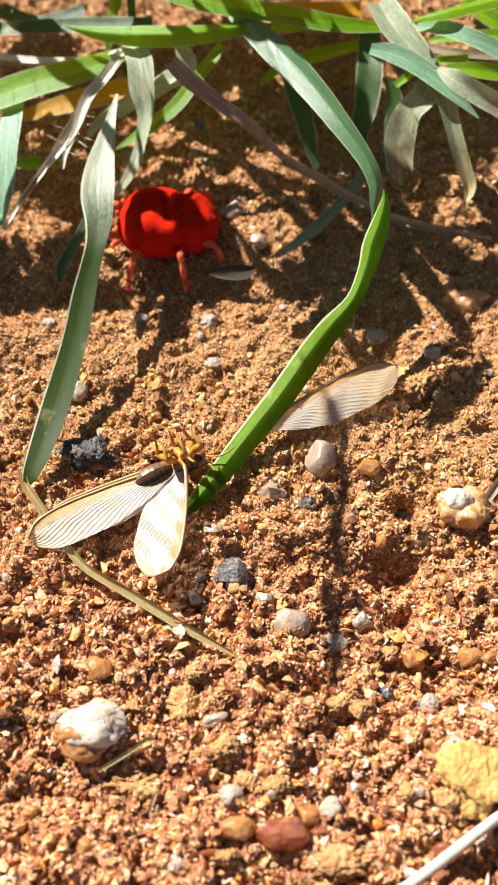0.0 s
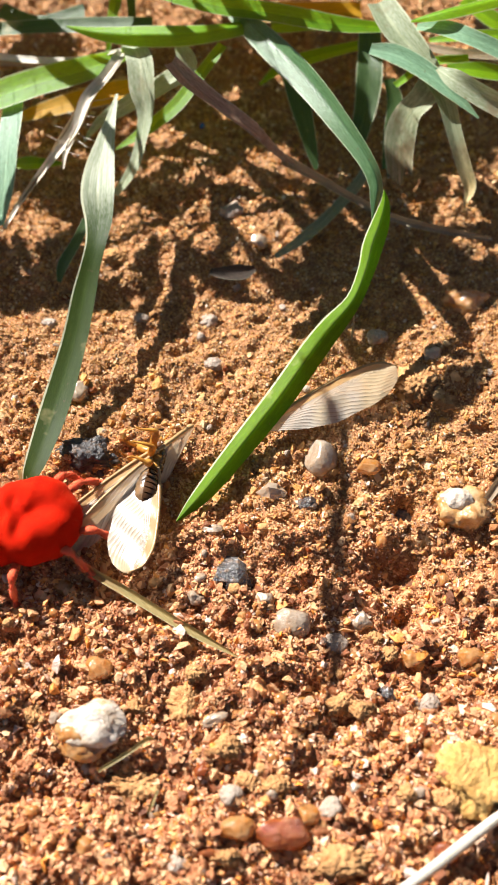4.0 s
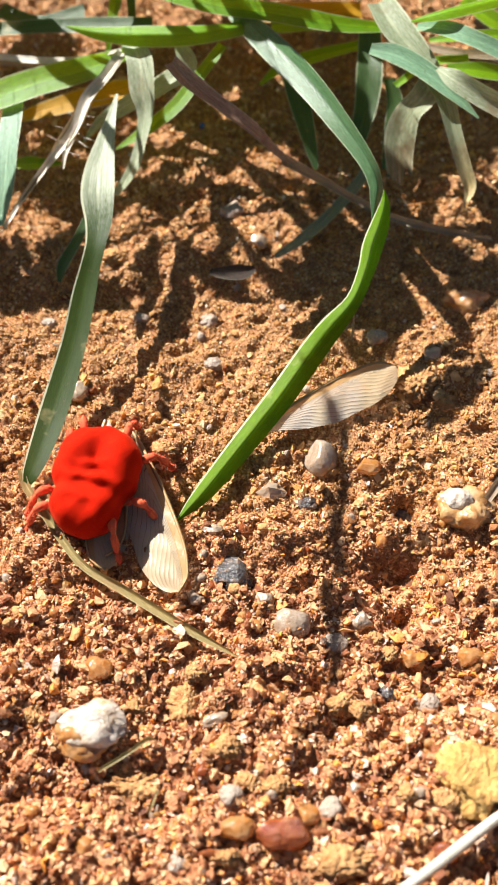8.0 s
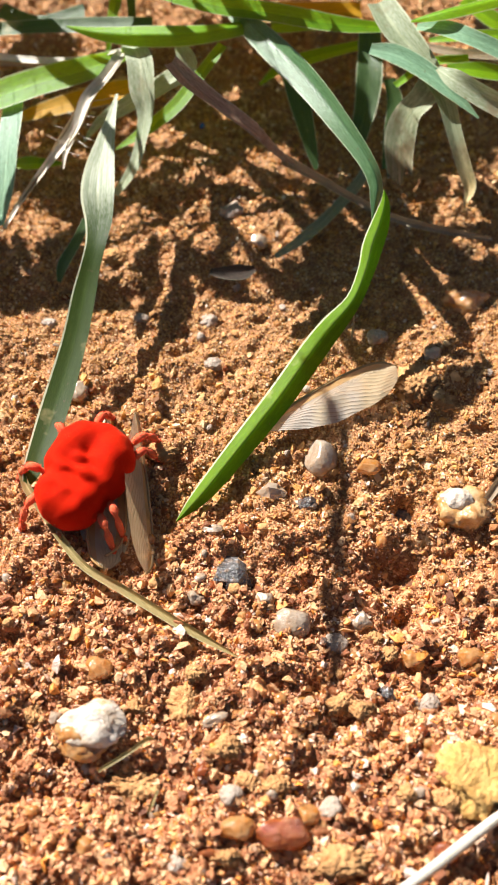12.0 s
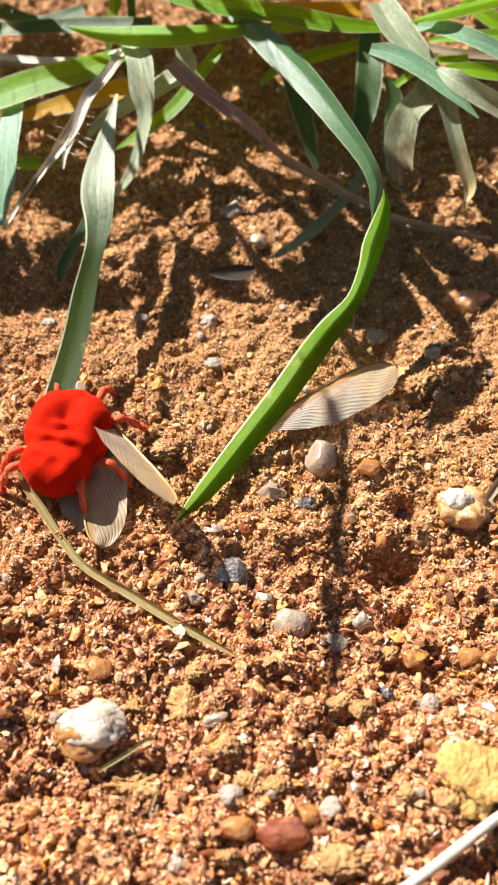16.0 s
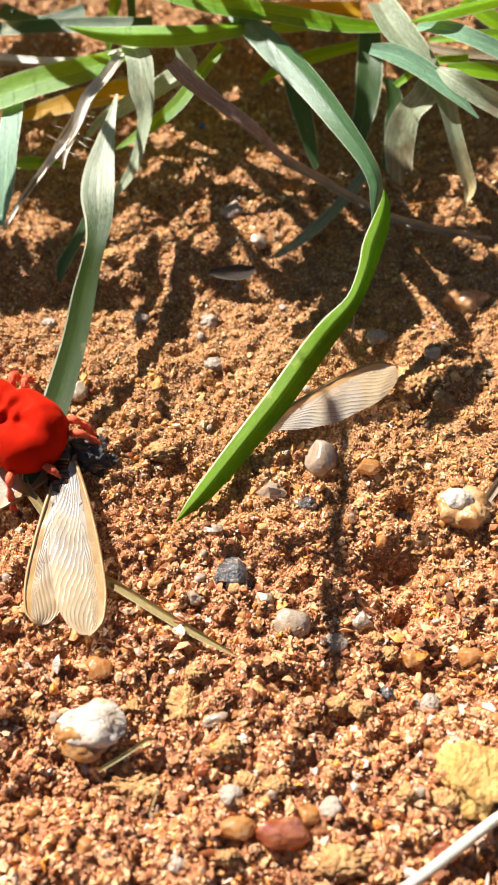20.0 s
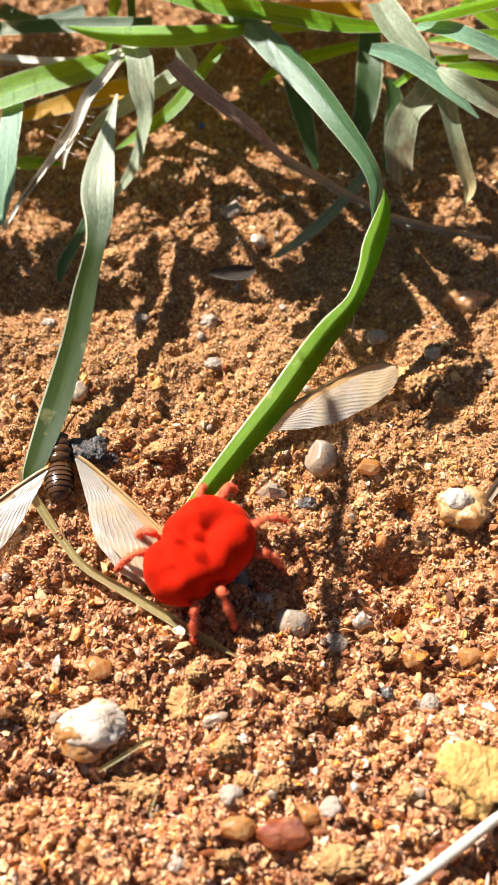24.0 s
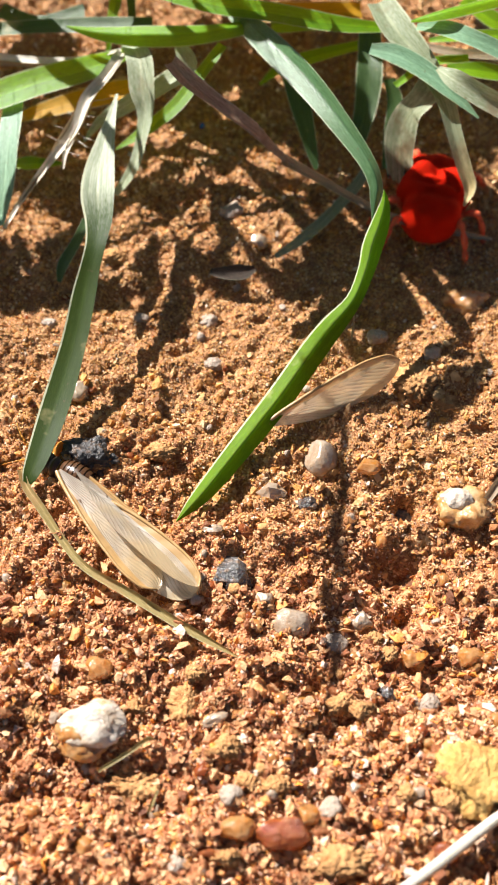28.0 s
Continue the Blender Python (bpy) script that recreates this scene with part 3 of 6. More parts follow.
    pebble(17.6, -8.1, 3.9, 2.6, 2.1, BLACK, 133, "dark grey stone in a hollow", sink=0.5, crumb=0.08)
    pebble(13.7, -3.9, 3.1, 2, 1.6, AMBER, 134, "amber translucent quartz pebble in the soil")
    pebble(-10.3, -1.7, 4.2, 2.4, 1.9, CLOD, 135, "crumbly orange earth clod on the soil", crumb=0.28)
    pebble(-5.8, -19.7, 1.9, 1.7, 1.4, QUARTZ, 136, "off-white quartz pebble bedded in the soil")
    pebble(-20.2, -18.4, 2.1, 1.8, 1.5, AMBER, 137, "amber translucent quartz pebble in the soil")
    pebble(-15.7, -44.8, 1.9, 1.9, 1.5, AMBER, 138, "pale yellow quartz pebble in soil")
    pebble(19.2, -40.7, 3.3, 2.5, 2, CLOD, 139, "crumbly orange earth clod on the soil", crumb=0.28)
    pebble(7, -42.5, 1.6, 1.3, 1, AMBER, 140, "amber translucent quartz pebble in the soil")
    pebble(13.1, -24.1, 2.4, 1.8, 1.4, CLOD, 141, "crumbly orange earth clod on the soil", crumb=0.28)
    pebble(9.2, -24.4, 2.6, 2.4, 1.9, GREY, 142, "grey brown pebble in the soil")
    pebble(9.2, -31.3, 3.1, 2.3, 1.8, CLOD, 143, "crumbly orange earth clod on the soil", crumb=0.28)
    pebble(11.4, -32, 2.9, 2.3, 1.8, CLOD, 144, "crumbly orange earth clod on the soil", crumb=0.28)
    pebble(2.2, -39.1, 3.9, 2.5, 2, CLOD, 145, "flat orange earth clod on soil", crumb=0.28)
    pebble(-1.7, -40.4, 2.4, 2.2, 1.8, GREY, 146, "greyish pink pebble in the soil")
    pebble(-3.8, -45.3, 2.7, 2.1, 1.7, RUST, 147, "dark reddish pebble in the soil")
    pebble(18.7, -45.3, 2.7, 2.1, 1.7, RUST, 148, "dark red pebble beside a dry stem")
    pebble(15.4, -40.1, 2.2, 1.9, 1.5, CLOD, 149, "crumbly orange earth clod on the soil", crumb=0.28)
    pebble(-2.2, -45.8, 2.7, 2.1, 1.7, CLOD, 150, "crumbly orange earth clod on the soil", crumb=0.28)
    pebble(8.5, -46.3, 6.4, 3.2, 2.6, CLOD, 151, "wide pale earth clod on soil", crumb=0.28)
    pebble(-6.7, -46.3, 2.1, 1.8, 1.5, GREY, 152, "small grey pebble in the soil")
    pebble(14.9, 29.4, 2.2, 1.9, 1.6, AMBER, 153, "amber translucent quartz pebble in the soil")
    pebble(-22.3, 10.5, 2.1, 1.8, 1.4, AMBER, 154, "amber translucent quartz pebble in the soil")
    pebble(17.1, -26.3, 2.6, 2, 1.6, AMBER, 155, "amber translucent quartz pebble in the soil")
    pebble(-13.7, 18.2, 1.9, 1.4, 1.1, GREY, 156, "small grey pebble in the soil")
    pebble(14.7, -26, 1.8, 1.8, 1.4, CLOD, 157, "crumbly orange earth clod on the soil", crumb=0.28)
    pebble(23.3, -26.3, 3, 2.4, 1.9, AMBER, 158, "amber translucent quartz pebble in the soil")
    pebble(-0.1, -39.1, 2.5, 2, 1.6, CLOD, 159, "crumbly orange earth clod on the soil", crumb=0.28)
    pebble(-11.6, -31.6, 2.3, 2, 1.6, CLOD, 160, "crumbly orange earth clod on the soil", crumb=0.28)
    pebble(-21.9, -32.2, 2.3, 2, 1.6, CLOD, 161, "crumbly orange earth clod on the soil", crumb=0.28)
    pebble(-19.5, -32.7, 1.5, 1.4, 1.1, QUARTZ, 162, "off-white quartz pebble bedded in the soil")
    pebble(1.6, -19.8, 1.8, 1.6, 1.3, QUARTZ, 163, "off-white quartz pebble bedded in the soil")
    pebble(10.5, -39.3, 1.3, 1.1, 0.9, QUARTZ, 164, "off-white quartz pebble bedded in the soil")
    pebble(6, -30.7, 2.3, 1.8, 1.5, AMBER, 165, "amber translucent quartz pebble in the soil")
    pebble(-5.6, -28.4, 2.3, 1.8, 1.4, CLOD, 166, "crumbly orange earth clod on the soil", crumb=0.28)
    pebble(-0.7, -11.3, 3.8, 1.9, 1.5, RUST, 167, "reddish flat stone chip on soil")
    pebble(4.5, -34.1, 2.3, 1.8, 1.5, AMBER, 168, "amber translucent quartz pebble in the soil")
    pebble(-17.9, 27.5, 3.7, 2.5, 2, CLOD, 169, "crumbly orange earth clod on the soil", crumb=0.28)
    pebble(-6.7, 52.2, 0.8, 1, 0.8, BLUE, 170, "tiny bright blue chip on shaded soil")


def build_small_pebbles():
    """Small loose stones strewn over the near soil: a few shapes, each stone an object of its own."""
    rng = np.random.default_rng(21)
    kinds = ((AMBER, "small amber quartz pebble in the soil", 80), (CLOD, "small crumb of orange earth on the soil", 80), (QUARTZ, "small whitish quartz pebble in the soil", 22),
             (RUST, "small rusty red pebble in the soil", 34), (GREY, "small brownish grey pebble in the soil", 16))
    for material, label, count in kinds:
        shapes = []
        for _ in range(5):
            v, f = ball(12, 14)
            r = np.ones(len(v))
            for _ in range(7):
                n = unit(rng.normal(size=3))
                k = v @ n
                r = np.minimum(r, np.where(k > 0.05, rng.uniform(0.6, 0.9) / np.maximum(k, 0.05), 9))
            o = rng.uniform(0, 90, 3)
            r = r * (1 + 0.2 * np.array([noise.noise(Vector(p * 2.2 + o)) for p in v]))
            shapes.append(mesh_of("pebble", v * r[:, None] * 0.5, f, material))
        for i in range(count):
            y = -42 + 66 * rng.random() ** 1.25
            x = rng.uniform(-1, 1) * (25 + (y + 42) * 0.14)
            w = rng.uniform(0.6, 1.5) * (1.15 if y < -10 else 0.9)
            ob = new("pebble", shapes[i % 5])
            ob.matrix_basis = at(x, y, z_at(x, y) + 0.08 * w, rng.uniform(-20, 20), rng.uniform(-20, 20), rng.uniform(0, 360)) @ Matrix.Diagonal((w, w * rng.uniform(0.7, 1), w * rng.uniform(0.6, 0.85), 1))
            tagged(ob, label, "stone", "small pebbles")


# ---- grass ----


def blade(parent, material, points, label="", fold=0.18, name="blade", ragged=0.0, seed=1, facing=FACING):
    v, f, uv = ribbon(points, fold, seed=seed, ragged=ragged, facing=facing)
    return part(name, mesh_of(name, v, f, material, uvs=uv), parent, label)


def stalk(parent, material, points, label="", name="stalk"):
    """A round dry stalk: rows of x, y, z, diameter, (unused)."""
    p = [(x, y, z, d / 2) for x, y, z, d, _ in points]
    v, f, uv = tube(p, 10, 40)
    return part(name, mesh_of(name, v, f, material, uvs=uv), parent, label)


def build_grass():
    grass = thing("grass_plant", Matrix(), "clump of green and drying grass arching over bare soil", "grass")
    blade(grass, STRAW, [(-25.81, -5.02, 2.55, 0.80, 0), (-24.98, -7.07, 2.35, 0.98, 0), (-23.66, -8.88, 2.25, 1.02, 0), (-22.24, -10.88, 2.05, 0.94, 0), (-20.51, -13.36, 1.95, 0.89, 0), (-17.64, -16.63, 1.95, 0.94, 0), (-13.1, -19.35, 1.75, 1.07, 0), (-7.38, -22.87, 1.55, 1.02, 0), (-3.6, -25.02, 1.35, 0.71, 0), (-0.77, -26.59, 1.15, 0.09, 0)], label='dry yellowish tip of the bent blade on the soil', seed=4, fold=0.9)
    blade(grass, LEAF_BENT, [(-17.07, 44.57, 12.98, 0.29, 0), (-17.5, 40.81, 12.72, 1.15, 0), (-18.07, 36.83, 12.2, 2.42, 0), (-18.58, 32.74, 11.42, 3.8, 0), (-18.67, 29.08, 10.79, 4.18, 0), (-18.38, 25.69, 9.96, 3.32, 0), (-18.57, 22.63, 9.34, 2.47, 0), (-19.15, 19.8, 8.5, 2.32, 12), (-19.74, 16.24, 7.57, 2.84, 10), (-20.73, 9.98, 5.9, 3.07, 5), (-22.43, 2.44, 4.14, 3.4, 0), (-23.81, -3.14, 3.38, 2.7, 0), (-24.57, -5.68, 2.97, 1.91, 0), (-24.99, -6.74, 2.52, 1.02, 0)], label='grass blade bent down to the soil, pale at its base', seed=3, fold=0.12)
    blade(grass, LEAF_ARCH_TOP, [(-1.93, 55.94, 17.14, 2.6, 0), (2.66, 48.59, 17.66, 3.5, 0), (7.27, 41.77, 17.66, 3.6, 8), (11.06, 35.2, 17.14, 3.1, 12), (14.2, 29.9, 15.84, 2.3, 15), (15.27, 27.22, 14.6, 1.9, 20), (15.1, 25.4, 13.6, 1.3, 25), (14.7, 23.4, 12.6, 0.2, 30)], label='blue-green upper part of a long arching blade', seed=6, fold=-0.45)
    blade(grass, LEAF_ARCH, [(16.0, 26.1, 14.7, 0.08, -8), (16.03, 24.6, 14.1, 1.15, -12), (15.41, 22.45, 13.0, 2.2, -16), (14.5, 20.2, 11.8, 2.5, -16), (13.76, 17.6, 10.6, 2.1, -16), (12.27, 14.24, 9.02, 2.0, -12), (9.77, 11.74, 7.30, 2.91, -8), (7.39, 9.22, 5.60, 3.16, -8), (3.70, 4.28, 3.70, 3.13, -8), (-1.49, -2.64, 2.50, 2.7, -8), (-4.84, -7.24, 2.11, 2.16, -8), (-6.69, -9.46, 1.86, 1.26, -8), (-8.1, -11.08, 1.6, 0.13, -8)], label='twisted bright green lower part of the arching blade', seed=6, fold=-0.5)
    blade(grass, LEAF_BROWN, [(-9.6, 43.01, 19, 1.77, 0), (-7.31, 39.96, 18.5, 2.31, 10), (-3.87, 37.7, 17, 2.18, 15), (-0.07, 35.99, 15, 1.9, 15), (2.61, 35.32, 12.5, 1.29, 10), (5.3, 34.86, 10, 0.88, 5)], label='dry reddish brown folded grass blade', seed=7, fold=0.7, name='dry_blade', ragged=2.0, facing=LEANING)
    blade(grass, LEAF_DRY, [(4.22, 35.23, 10.6, 1.4, 0), (8.59, 34.2, 8.5, 1.2, 0), (13.38, 32.52, 6.5, 1, 0), (18.95, 30.8, 4.6, 1, 0), (25.02, 30.32, 3, 1, 0), (31.65, 29.66, 2, 0.5, 0)], label='thin grey end of the dry blade', seed=8, fold=0.6, name='dry_blade')
    blade(grass, STALK, [(-16.66, 51.64, 13.5, 1.49, 0), (-18.78, 48.18, 12.46, 1.63, 0), (-21.13, 45.1, 11.42, 1.77, 0), (-22.72, 41.18, 9.86, 1.32, 0), (-25.7, 37.94, 7.78, 1.18, 0), (-28.96, 34.99, 5.18, 0.89, 0), (-31.8, 30.07, 3.6, 0.51, 0)], seed=14, fold=0.6, name='dry_blade', label='crumpled dry bleached blade', facing=LEANING)
    blade(grass, STALK, [(-17.04, 50.53, 13.5, 0.6, 0), (-19.9, 46.42, 11.94, 0.67, 0), (-21.72, 42.37, 10.38, 0.59, 0), (-23.66, 38.38, 8.82, 0.73, 0), (-24.08, 36.42, 7.78, 0.22, 0)], seed=141, fold=0.6, name='dry_blade', facing=LEANING)
    blade(grass, LEAF_DRY, [(-20.13, 47.5, 11.94, 0.59, 0), (-22.44, 43.95, 10.38, 0.74, 0), (-25.2, 39.75, 8.3, 0.74, 0), (-27.45, 36.48, 6.22, 0.59, 0), (-30.42, 32.99, 4.14, 0.37, 0)], seed=142, fold=0.6, name='dry_blade')
    blade(grass, STALK, [(-36.17, 54.54, 10.9, 0.92, 0), (-28.98, 52.88, 11.42, 1.07, 0), (-22.64, 51.71, 12.46, 0.9, 0), (-16.93, 52.42, 13.5, 0.45, 0)], seed=19, name='dry_blade', facing=LEANING)
    blade(grass, LEAF_DRY, [(-36.16, 53.59, 10.38, 0.61, 0), (-29.06, 52.73, 10.9, 0.76, 0), (-21.96, 51.68, 11.94, 0.45, 0)], seed=191, name='dry_blade')
    blade(grass, LEAF_TEAL, [(15.54, 48.5, 16.62, 1.59, 0), (18.64, 47.43, 16.62, 2.74, 0), (22.13, 45.2, 16.1, 2.72, 0), (25.59, 42.26, 15.06, 1.85, 0), (29, 39.43, 13.5, 0.21, 0)], seed=25, fold=0.25, label='blue-green pointed blade', facing=LEANING)
    blade(grass, LEAF_DULL, [(15.56, 38.2, 6.22, 1.04, 0), (14.21, 36.19, 5.18, 1.6, 0), (11.04, 32.74, 3.88, 1.5, 0), (7.26, 28.96, 3.22, 1.55, 0), (3.44, 26.49, 2.23, 0.73, 0)], seed=27, label='pale bent blade tip resting on the soil', facing=LEANING)
    blade(grass, STALK, [(-22.48, 46.19, 9.34, 0.094, 0), (-20.33, 45.85, 9.54, 0.066, 0), (-18.22, 46.15, 9.75, 0.033, 0)], seed=300, name='hair')
    blade(grass, STALK, [(-22.52, 44.8, 9.34, 0.088, 0), (-20.57, 44.14, 9.54, 0.066, 0), (-18.68, 44.12, 9.75, 0.033, 0)], seed=301, name='hair')
    blade(grass, STALK, [(-22.72, 43.63, 9.34, 0.088, 0), (-21.04, 42.66, 9.54, 0.066, 0), (-19.44, 42.33, 9.75, 0.033, 0)], seed=302, name='hair')
    blade(grass, STALK, [(-23.01, 41.95, 9.34, 0.088, 0), (-21.45, 40.38, 9.54, 0.066, 0), (-19.95, 39.44, 9.75, 0.033, 0)], seed=303, name='hair')
    blade(grass, STALK, [(-23.09, 41.12, 9.34, 0.088, 0), (-21.8, 39.35, 9.54, 0.066, 0), (-20.59, 38.21, 9.75, 0.033, 0)], seed=304, name='hair')
    blade(grass, STALK, [(-22.29, 47.49, 9.34, 0.094, 0), (-20.02, 47.25, 9.54, 0.066, 0), (-17.8, 47.66, 9.75, 0.033, 0)], seed=305, name='hair')
    blade(grass, STALK, [(-24.04, 38.65, 9.34, 0.088, 0), (-22.88, 37.47, 9.54, 0.066, 0), (-21.78, 36.91, 9.75, 0.033, 0)], seed=306, name='hair')
    blade(grass, STALK, [(-21.67, 43.63, 9.34, 0.088, 0), (-22.87, 44.03, 9.54, 0.066, 0), (-24.12, 45.08, 9.75, 0.033, 0)], seed=307, name='hair')
    blade(grass, STALK, [(-22.74, 42.16, 9.34, 0.088, 0), (-24.09, 41.93, 9.54, 0.066, 0), (-25.5, 42.33, 9.75, 0.033, 0)], seed=308, name='hair')
    blade(grass, STALK, [(-23.55, 39.67, 9.34, 0.088, 0), (-24.84, 39.76, 9.54, 0.066, 0), (-26.2, 40.46, 9.75, 0.033, 0)], seed=309, name='hair')
    blade(grass, LEAF, [(-0.8, 52.55, 17.14, 2.2, 0), (-7.34, 50.89, 17.14, 2.62, 20), (-13.96, 51.34, 16.62, 2.63, 20), (-19.23, 52.46, 16.1, 1.92, 15), (-23.98, 54.03, 15.84, 0.22, 0)], seed=9, fold=-0.6, label='bright green blade lying level', facing=LEANING)
    blade(grass, LEAF, [(18.56, 54.0, 15.58, 1.5, 0), (11.76, 53.3, 16.62, 2.5, 0), (2.87, 54.3, 17.66, 2.9, 0), (-4.49, 55.2, 18.18, 3.0, 0), (-14.15, 58.4, 18.7, 2.22, 0)], seed=10, facing=LEANING)
    blade(grass, LEAF, [(-15.85, 52.29, 12.98, 1.95, 0), (-21.72, 49.6, 12.46, 3.88, 0), (-28.47, 48.11, 11.42, 4.48, 0), (-36.04, 46.14, 9.86, 4.2, 0)], seed=11, label='broad green blade', facing=LEANING)
    blade(grass, LEAF_TEAL, [(-30.91, 50.67, 10.38, 0.61, 0), (-31.18, 45.6, 9.86, 2.69, 0), (-31.4, 39.4, 8.82, 2.94, 0), (-31.5, 33.95, 7.26, 2.62, 0), (-31.85, 28.88, 5.44, 1.16, 0)], seed=12, fold=0.08, facing=LEANING)
    blade(grass, LEAF_PALE, [(-15.56, 52.56, 14.54, 2.68, 0), (-14.24, 49.34, 14.02, 3.39, 0), (-13.9, 45.82, 12.46, 3.38, 0), (-13.48, 43.37, 10.9, 2.21, 0), (-14.02, 39.88, 9.34, 1.47, 0), (-15.08, 36.42, 7.78, 1.61, 0), (-17.35, 33.99, 5.7, 1.03, 0)], seed=13, label='pale grey-green drooping blade', facing=LEANING)
    blade(grass, LEAF, [(-3.38, 50.69, 15.58, 1.47, 0), (-6.67, 46.73, 13.5, 1.91, 0), (-9.63, 43.83, 11.42, 2.06, 0), (-13.39, 41.95, 9.34, 1.92, 0), (-17.56, 40.26, 7.52, 0.3, 0)], seed=15, label='narrow bright green blade', facing=LEANING)
    blade(grass, LEAF_BLUE, [(-20.68, 29.6, 5.7, 1.45, 0), (-22.15, 27.2, 4.14, 1.45, 0), (-23.74, 24.43, 2.99, 1.59, 0), (-24.3, 22.75, 1.68, 0.58, 0)], seed=16, facing=LEANING)
    blade(grass, LEAF_YELLOW, [(-14.22, 53.64, 6.74, 2.36, 0), (-18.92, 52.53, 6.22, 3.45, 0), (-25.27, 51.46, 5.18, 3.15, 0), (-32.55, 50.4, 3.62, 1.58, 0)], seed=17, name='dry_blade', label='yellow withered blade', facing=LEANING)
    blade(grass, LEAF_PALE, [(-8.99, 52, 14.54, 1.63, 0), (-8.25, 49.52, 12.98, 2.97, 0), (-11.35, 48.73, 10.9, 3.01, 0), (-15.99, 47.32, 8.82, 2.73, 0), (-19.87, 45.82, 7.26, 1.67, 0), (-22.08, 43.2, 6.22, 0.46, 0)], seed=18, facing=LEANING)
    blade(grass, LEAF_BLUE, [(-37.62, 59.55, 10.9, 2.03, 0), (-28, 59.02, 11.94, 2.33, 0), (-19.27, 58.01, 12.98, 2.3, 0), (-13, 57.22, 14.02, 1.52, 0)], seed=20, facing=LEANING)
    blade(grass, LEAF, [(1.5, 54.25, 6.22, 0.47, 0), (4.62, 55.21, 8.3, 1.88, 0), (9.24, 55.6, 9.86, 2.17, 0), (15.4, 56.61, 10.9, 1.55, 0)], seed=21, facing=LEANING)
    blade(grass, LEAF_BLUE, [(16.58, 58.78, 11.94, 3.1, 0), (16.38, 52.68, 10.38, 3.52, 0), (15.83, 47.96, 7.78, 3.21, 0), (14.44, 43.24, 5.18, 2.29, 0)], seed=22, facing=LEANING)
    blade(grass, LEAF_BLUE, [(4.83, 51.9, 11.94, 1.96, 0), (6.72, 47.27, 9.34, 2.72, 0), (8.12, 43.2, 6.22, 1.97, 0), (9.05, 40.1, 4.14, 0.61, 0)], seed=23, facing=LEANING)
    blade(grass, LEAF_WITHERED, [(17.2, 57.08, 17.14, 3.43, 0), (18.97, 52.34, 16.88, 3.96, 0), (21.64, 47.86, 16.1, 3.18, 0), (24.77, 42.95, 14.02, 2.45, 0), (26.23, 38.67, 11.42, 2.02, 0), (27.58, 35.37, 8.82, 1.88, 0), (28.39, 33.46, 7.26, 1.45, 0), (27.64, 31.43, 6.22, 0.29, 0)], seed=24, fold=0.4, label='greyish pale blade with drying tip', facing=LEANING)
    blade(grass, LEAF_RAGGED, [(24.3, 46.55, 14.54, 3.2, 0), (22.52, 43.55, 13.5, 3.62, 0), (20.53, 42.26, 11.42, 3.65, 0), (19.66, 40.16, 9.08, 3.98, 0), (19.75, 36.48, 6.22, 3.26, 0)], seed=26, ragged=3.5, label='broken drooping blade with ragged end', facing=LEANING)
    blade(grass, LEAF_DRY, [(22.61, 53.98, 12.98, 0.91, 0), (28.48, 52.29, 12.98, 1.2, 0), (36.88, 52.38, 12.46, 1.21, 0)], seed=31, name='dry_blade')
    blade(grass, LEAF, [(20.36, 49.55, 20, 0.3, 0), (23.54, 49.74, 21, 1.8, 15), (27.42, 50.58, 21.5, 2.2, 15), (32.76, 51.87, 22, 2, 10)], seed=28, facing=LEANING, fold=-0.5)
    blade(grass, LEAF_TEAL, [(21.23, 49.78, 19, 1, 0), (24.75, 48.7, 19.5, 2.2, 0), (28.08, 46.77, 19.5, 2.4, 0), (32.64, 44.88, 18.5, 2.2, 0)], seed=29, facing=LEANING)
    blade(grass, LEAF, [(23.66, 52.31, 15, 0.6, 0), (27.65, 52.34, 15.5, 1.6, 0), (34.36, 52.78, 15.5, 1.8, 0)], seed=32, facing=LEANING)
    blade(grass, LEAF_PALE, [(23.42, 43.2, 18, 0.8, 0), (25.31, 41.15, 18, 2.4, -10), (28.12, 39.7, 17, 2.8, -10), (32.92, 38.26, 15, 2.6, -10)], seed=30, facing=LEANING, fold=0.3)
    blade(grass, LEAF, [(26.09, 49.49, 13, 1, 0), (29.97, 48.94, 13, 2.4, 0), (35.04, 49.06, 12, 2.4, 0)], seed=33, facing=LEANING)
    blade(grass, LEAF, [(19.21, 47.21, 12, 1, 0), (23.79, 50.37, 13, 1.4, 0), (28.95, 50.64, 13.5, 1.2, 0)], seed=41, facing=LEANING)
    blade(grass, LEAF_BLUE, [(19, 51.07, 9.86, 1.53, 0), (19.8, 47.96, 7.78, 2.29, 0), (19, 43.75, 5.7, 1.83, 0), (18.27, 40.63, 3.62, 0.61, 0)], seed=34, facing=LEANING)
    blade(grass, LEAF, [(-31.92, 41.68, 3.62, 1.53, 0), (-29.08, 41.15, 4.14, 1.98, 0), (-25.26, 41.15, 4.14, 0.46, 0)], seed=35, facing=LEANING)
    blade(grass, LEAF_YELLOW, [(-1.72, 67.95, 7.78, 2.13, 0), (6.4, 65.93, 8.82, 3.73, 0), (16.16, 66.55, 8.82, 2.76, 0)], seed=36, name='dry_blade', label='yellow withered blade', facing=LEANING)
    blade(grass, LEAF, [(2.99, 58.01, 12.98, 3.07, 0), (9.1, 57.91, 13.5, 3.06, 0), (15.24, 57.43, 12.98, 1.53, 0)], seed=37, facing=LEANING)
    blade(grass, LEAF_BLUE, [(-35.81, 66.55, 8.82, 2.44, 0), (-29.37, 62.02, 10.38, 2.06, 0), (-22.84, 62.36, 11.94, 2.35, 0)], seed=38, facing=LEANING)
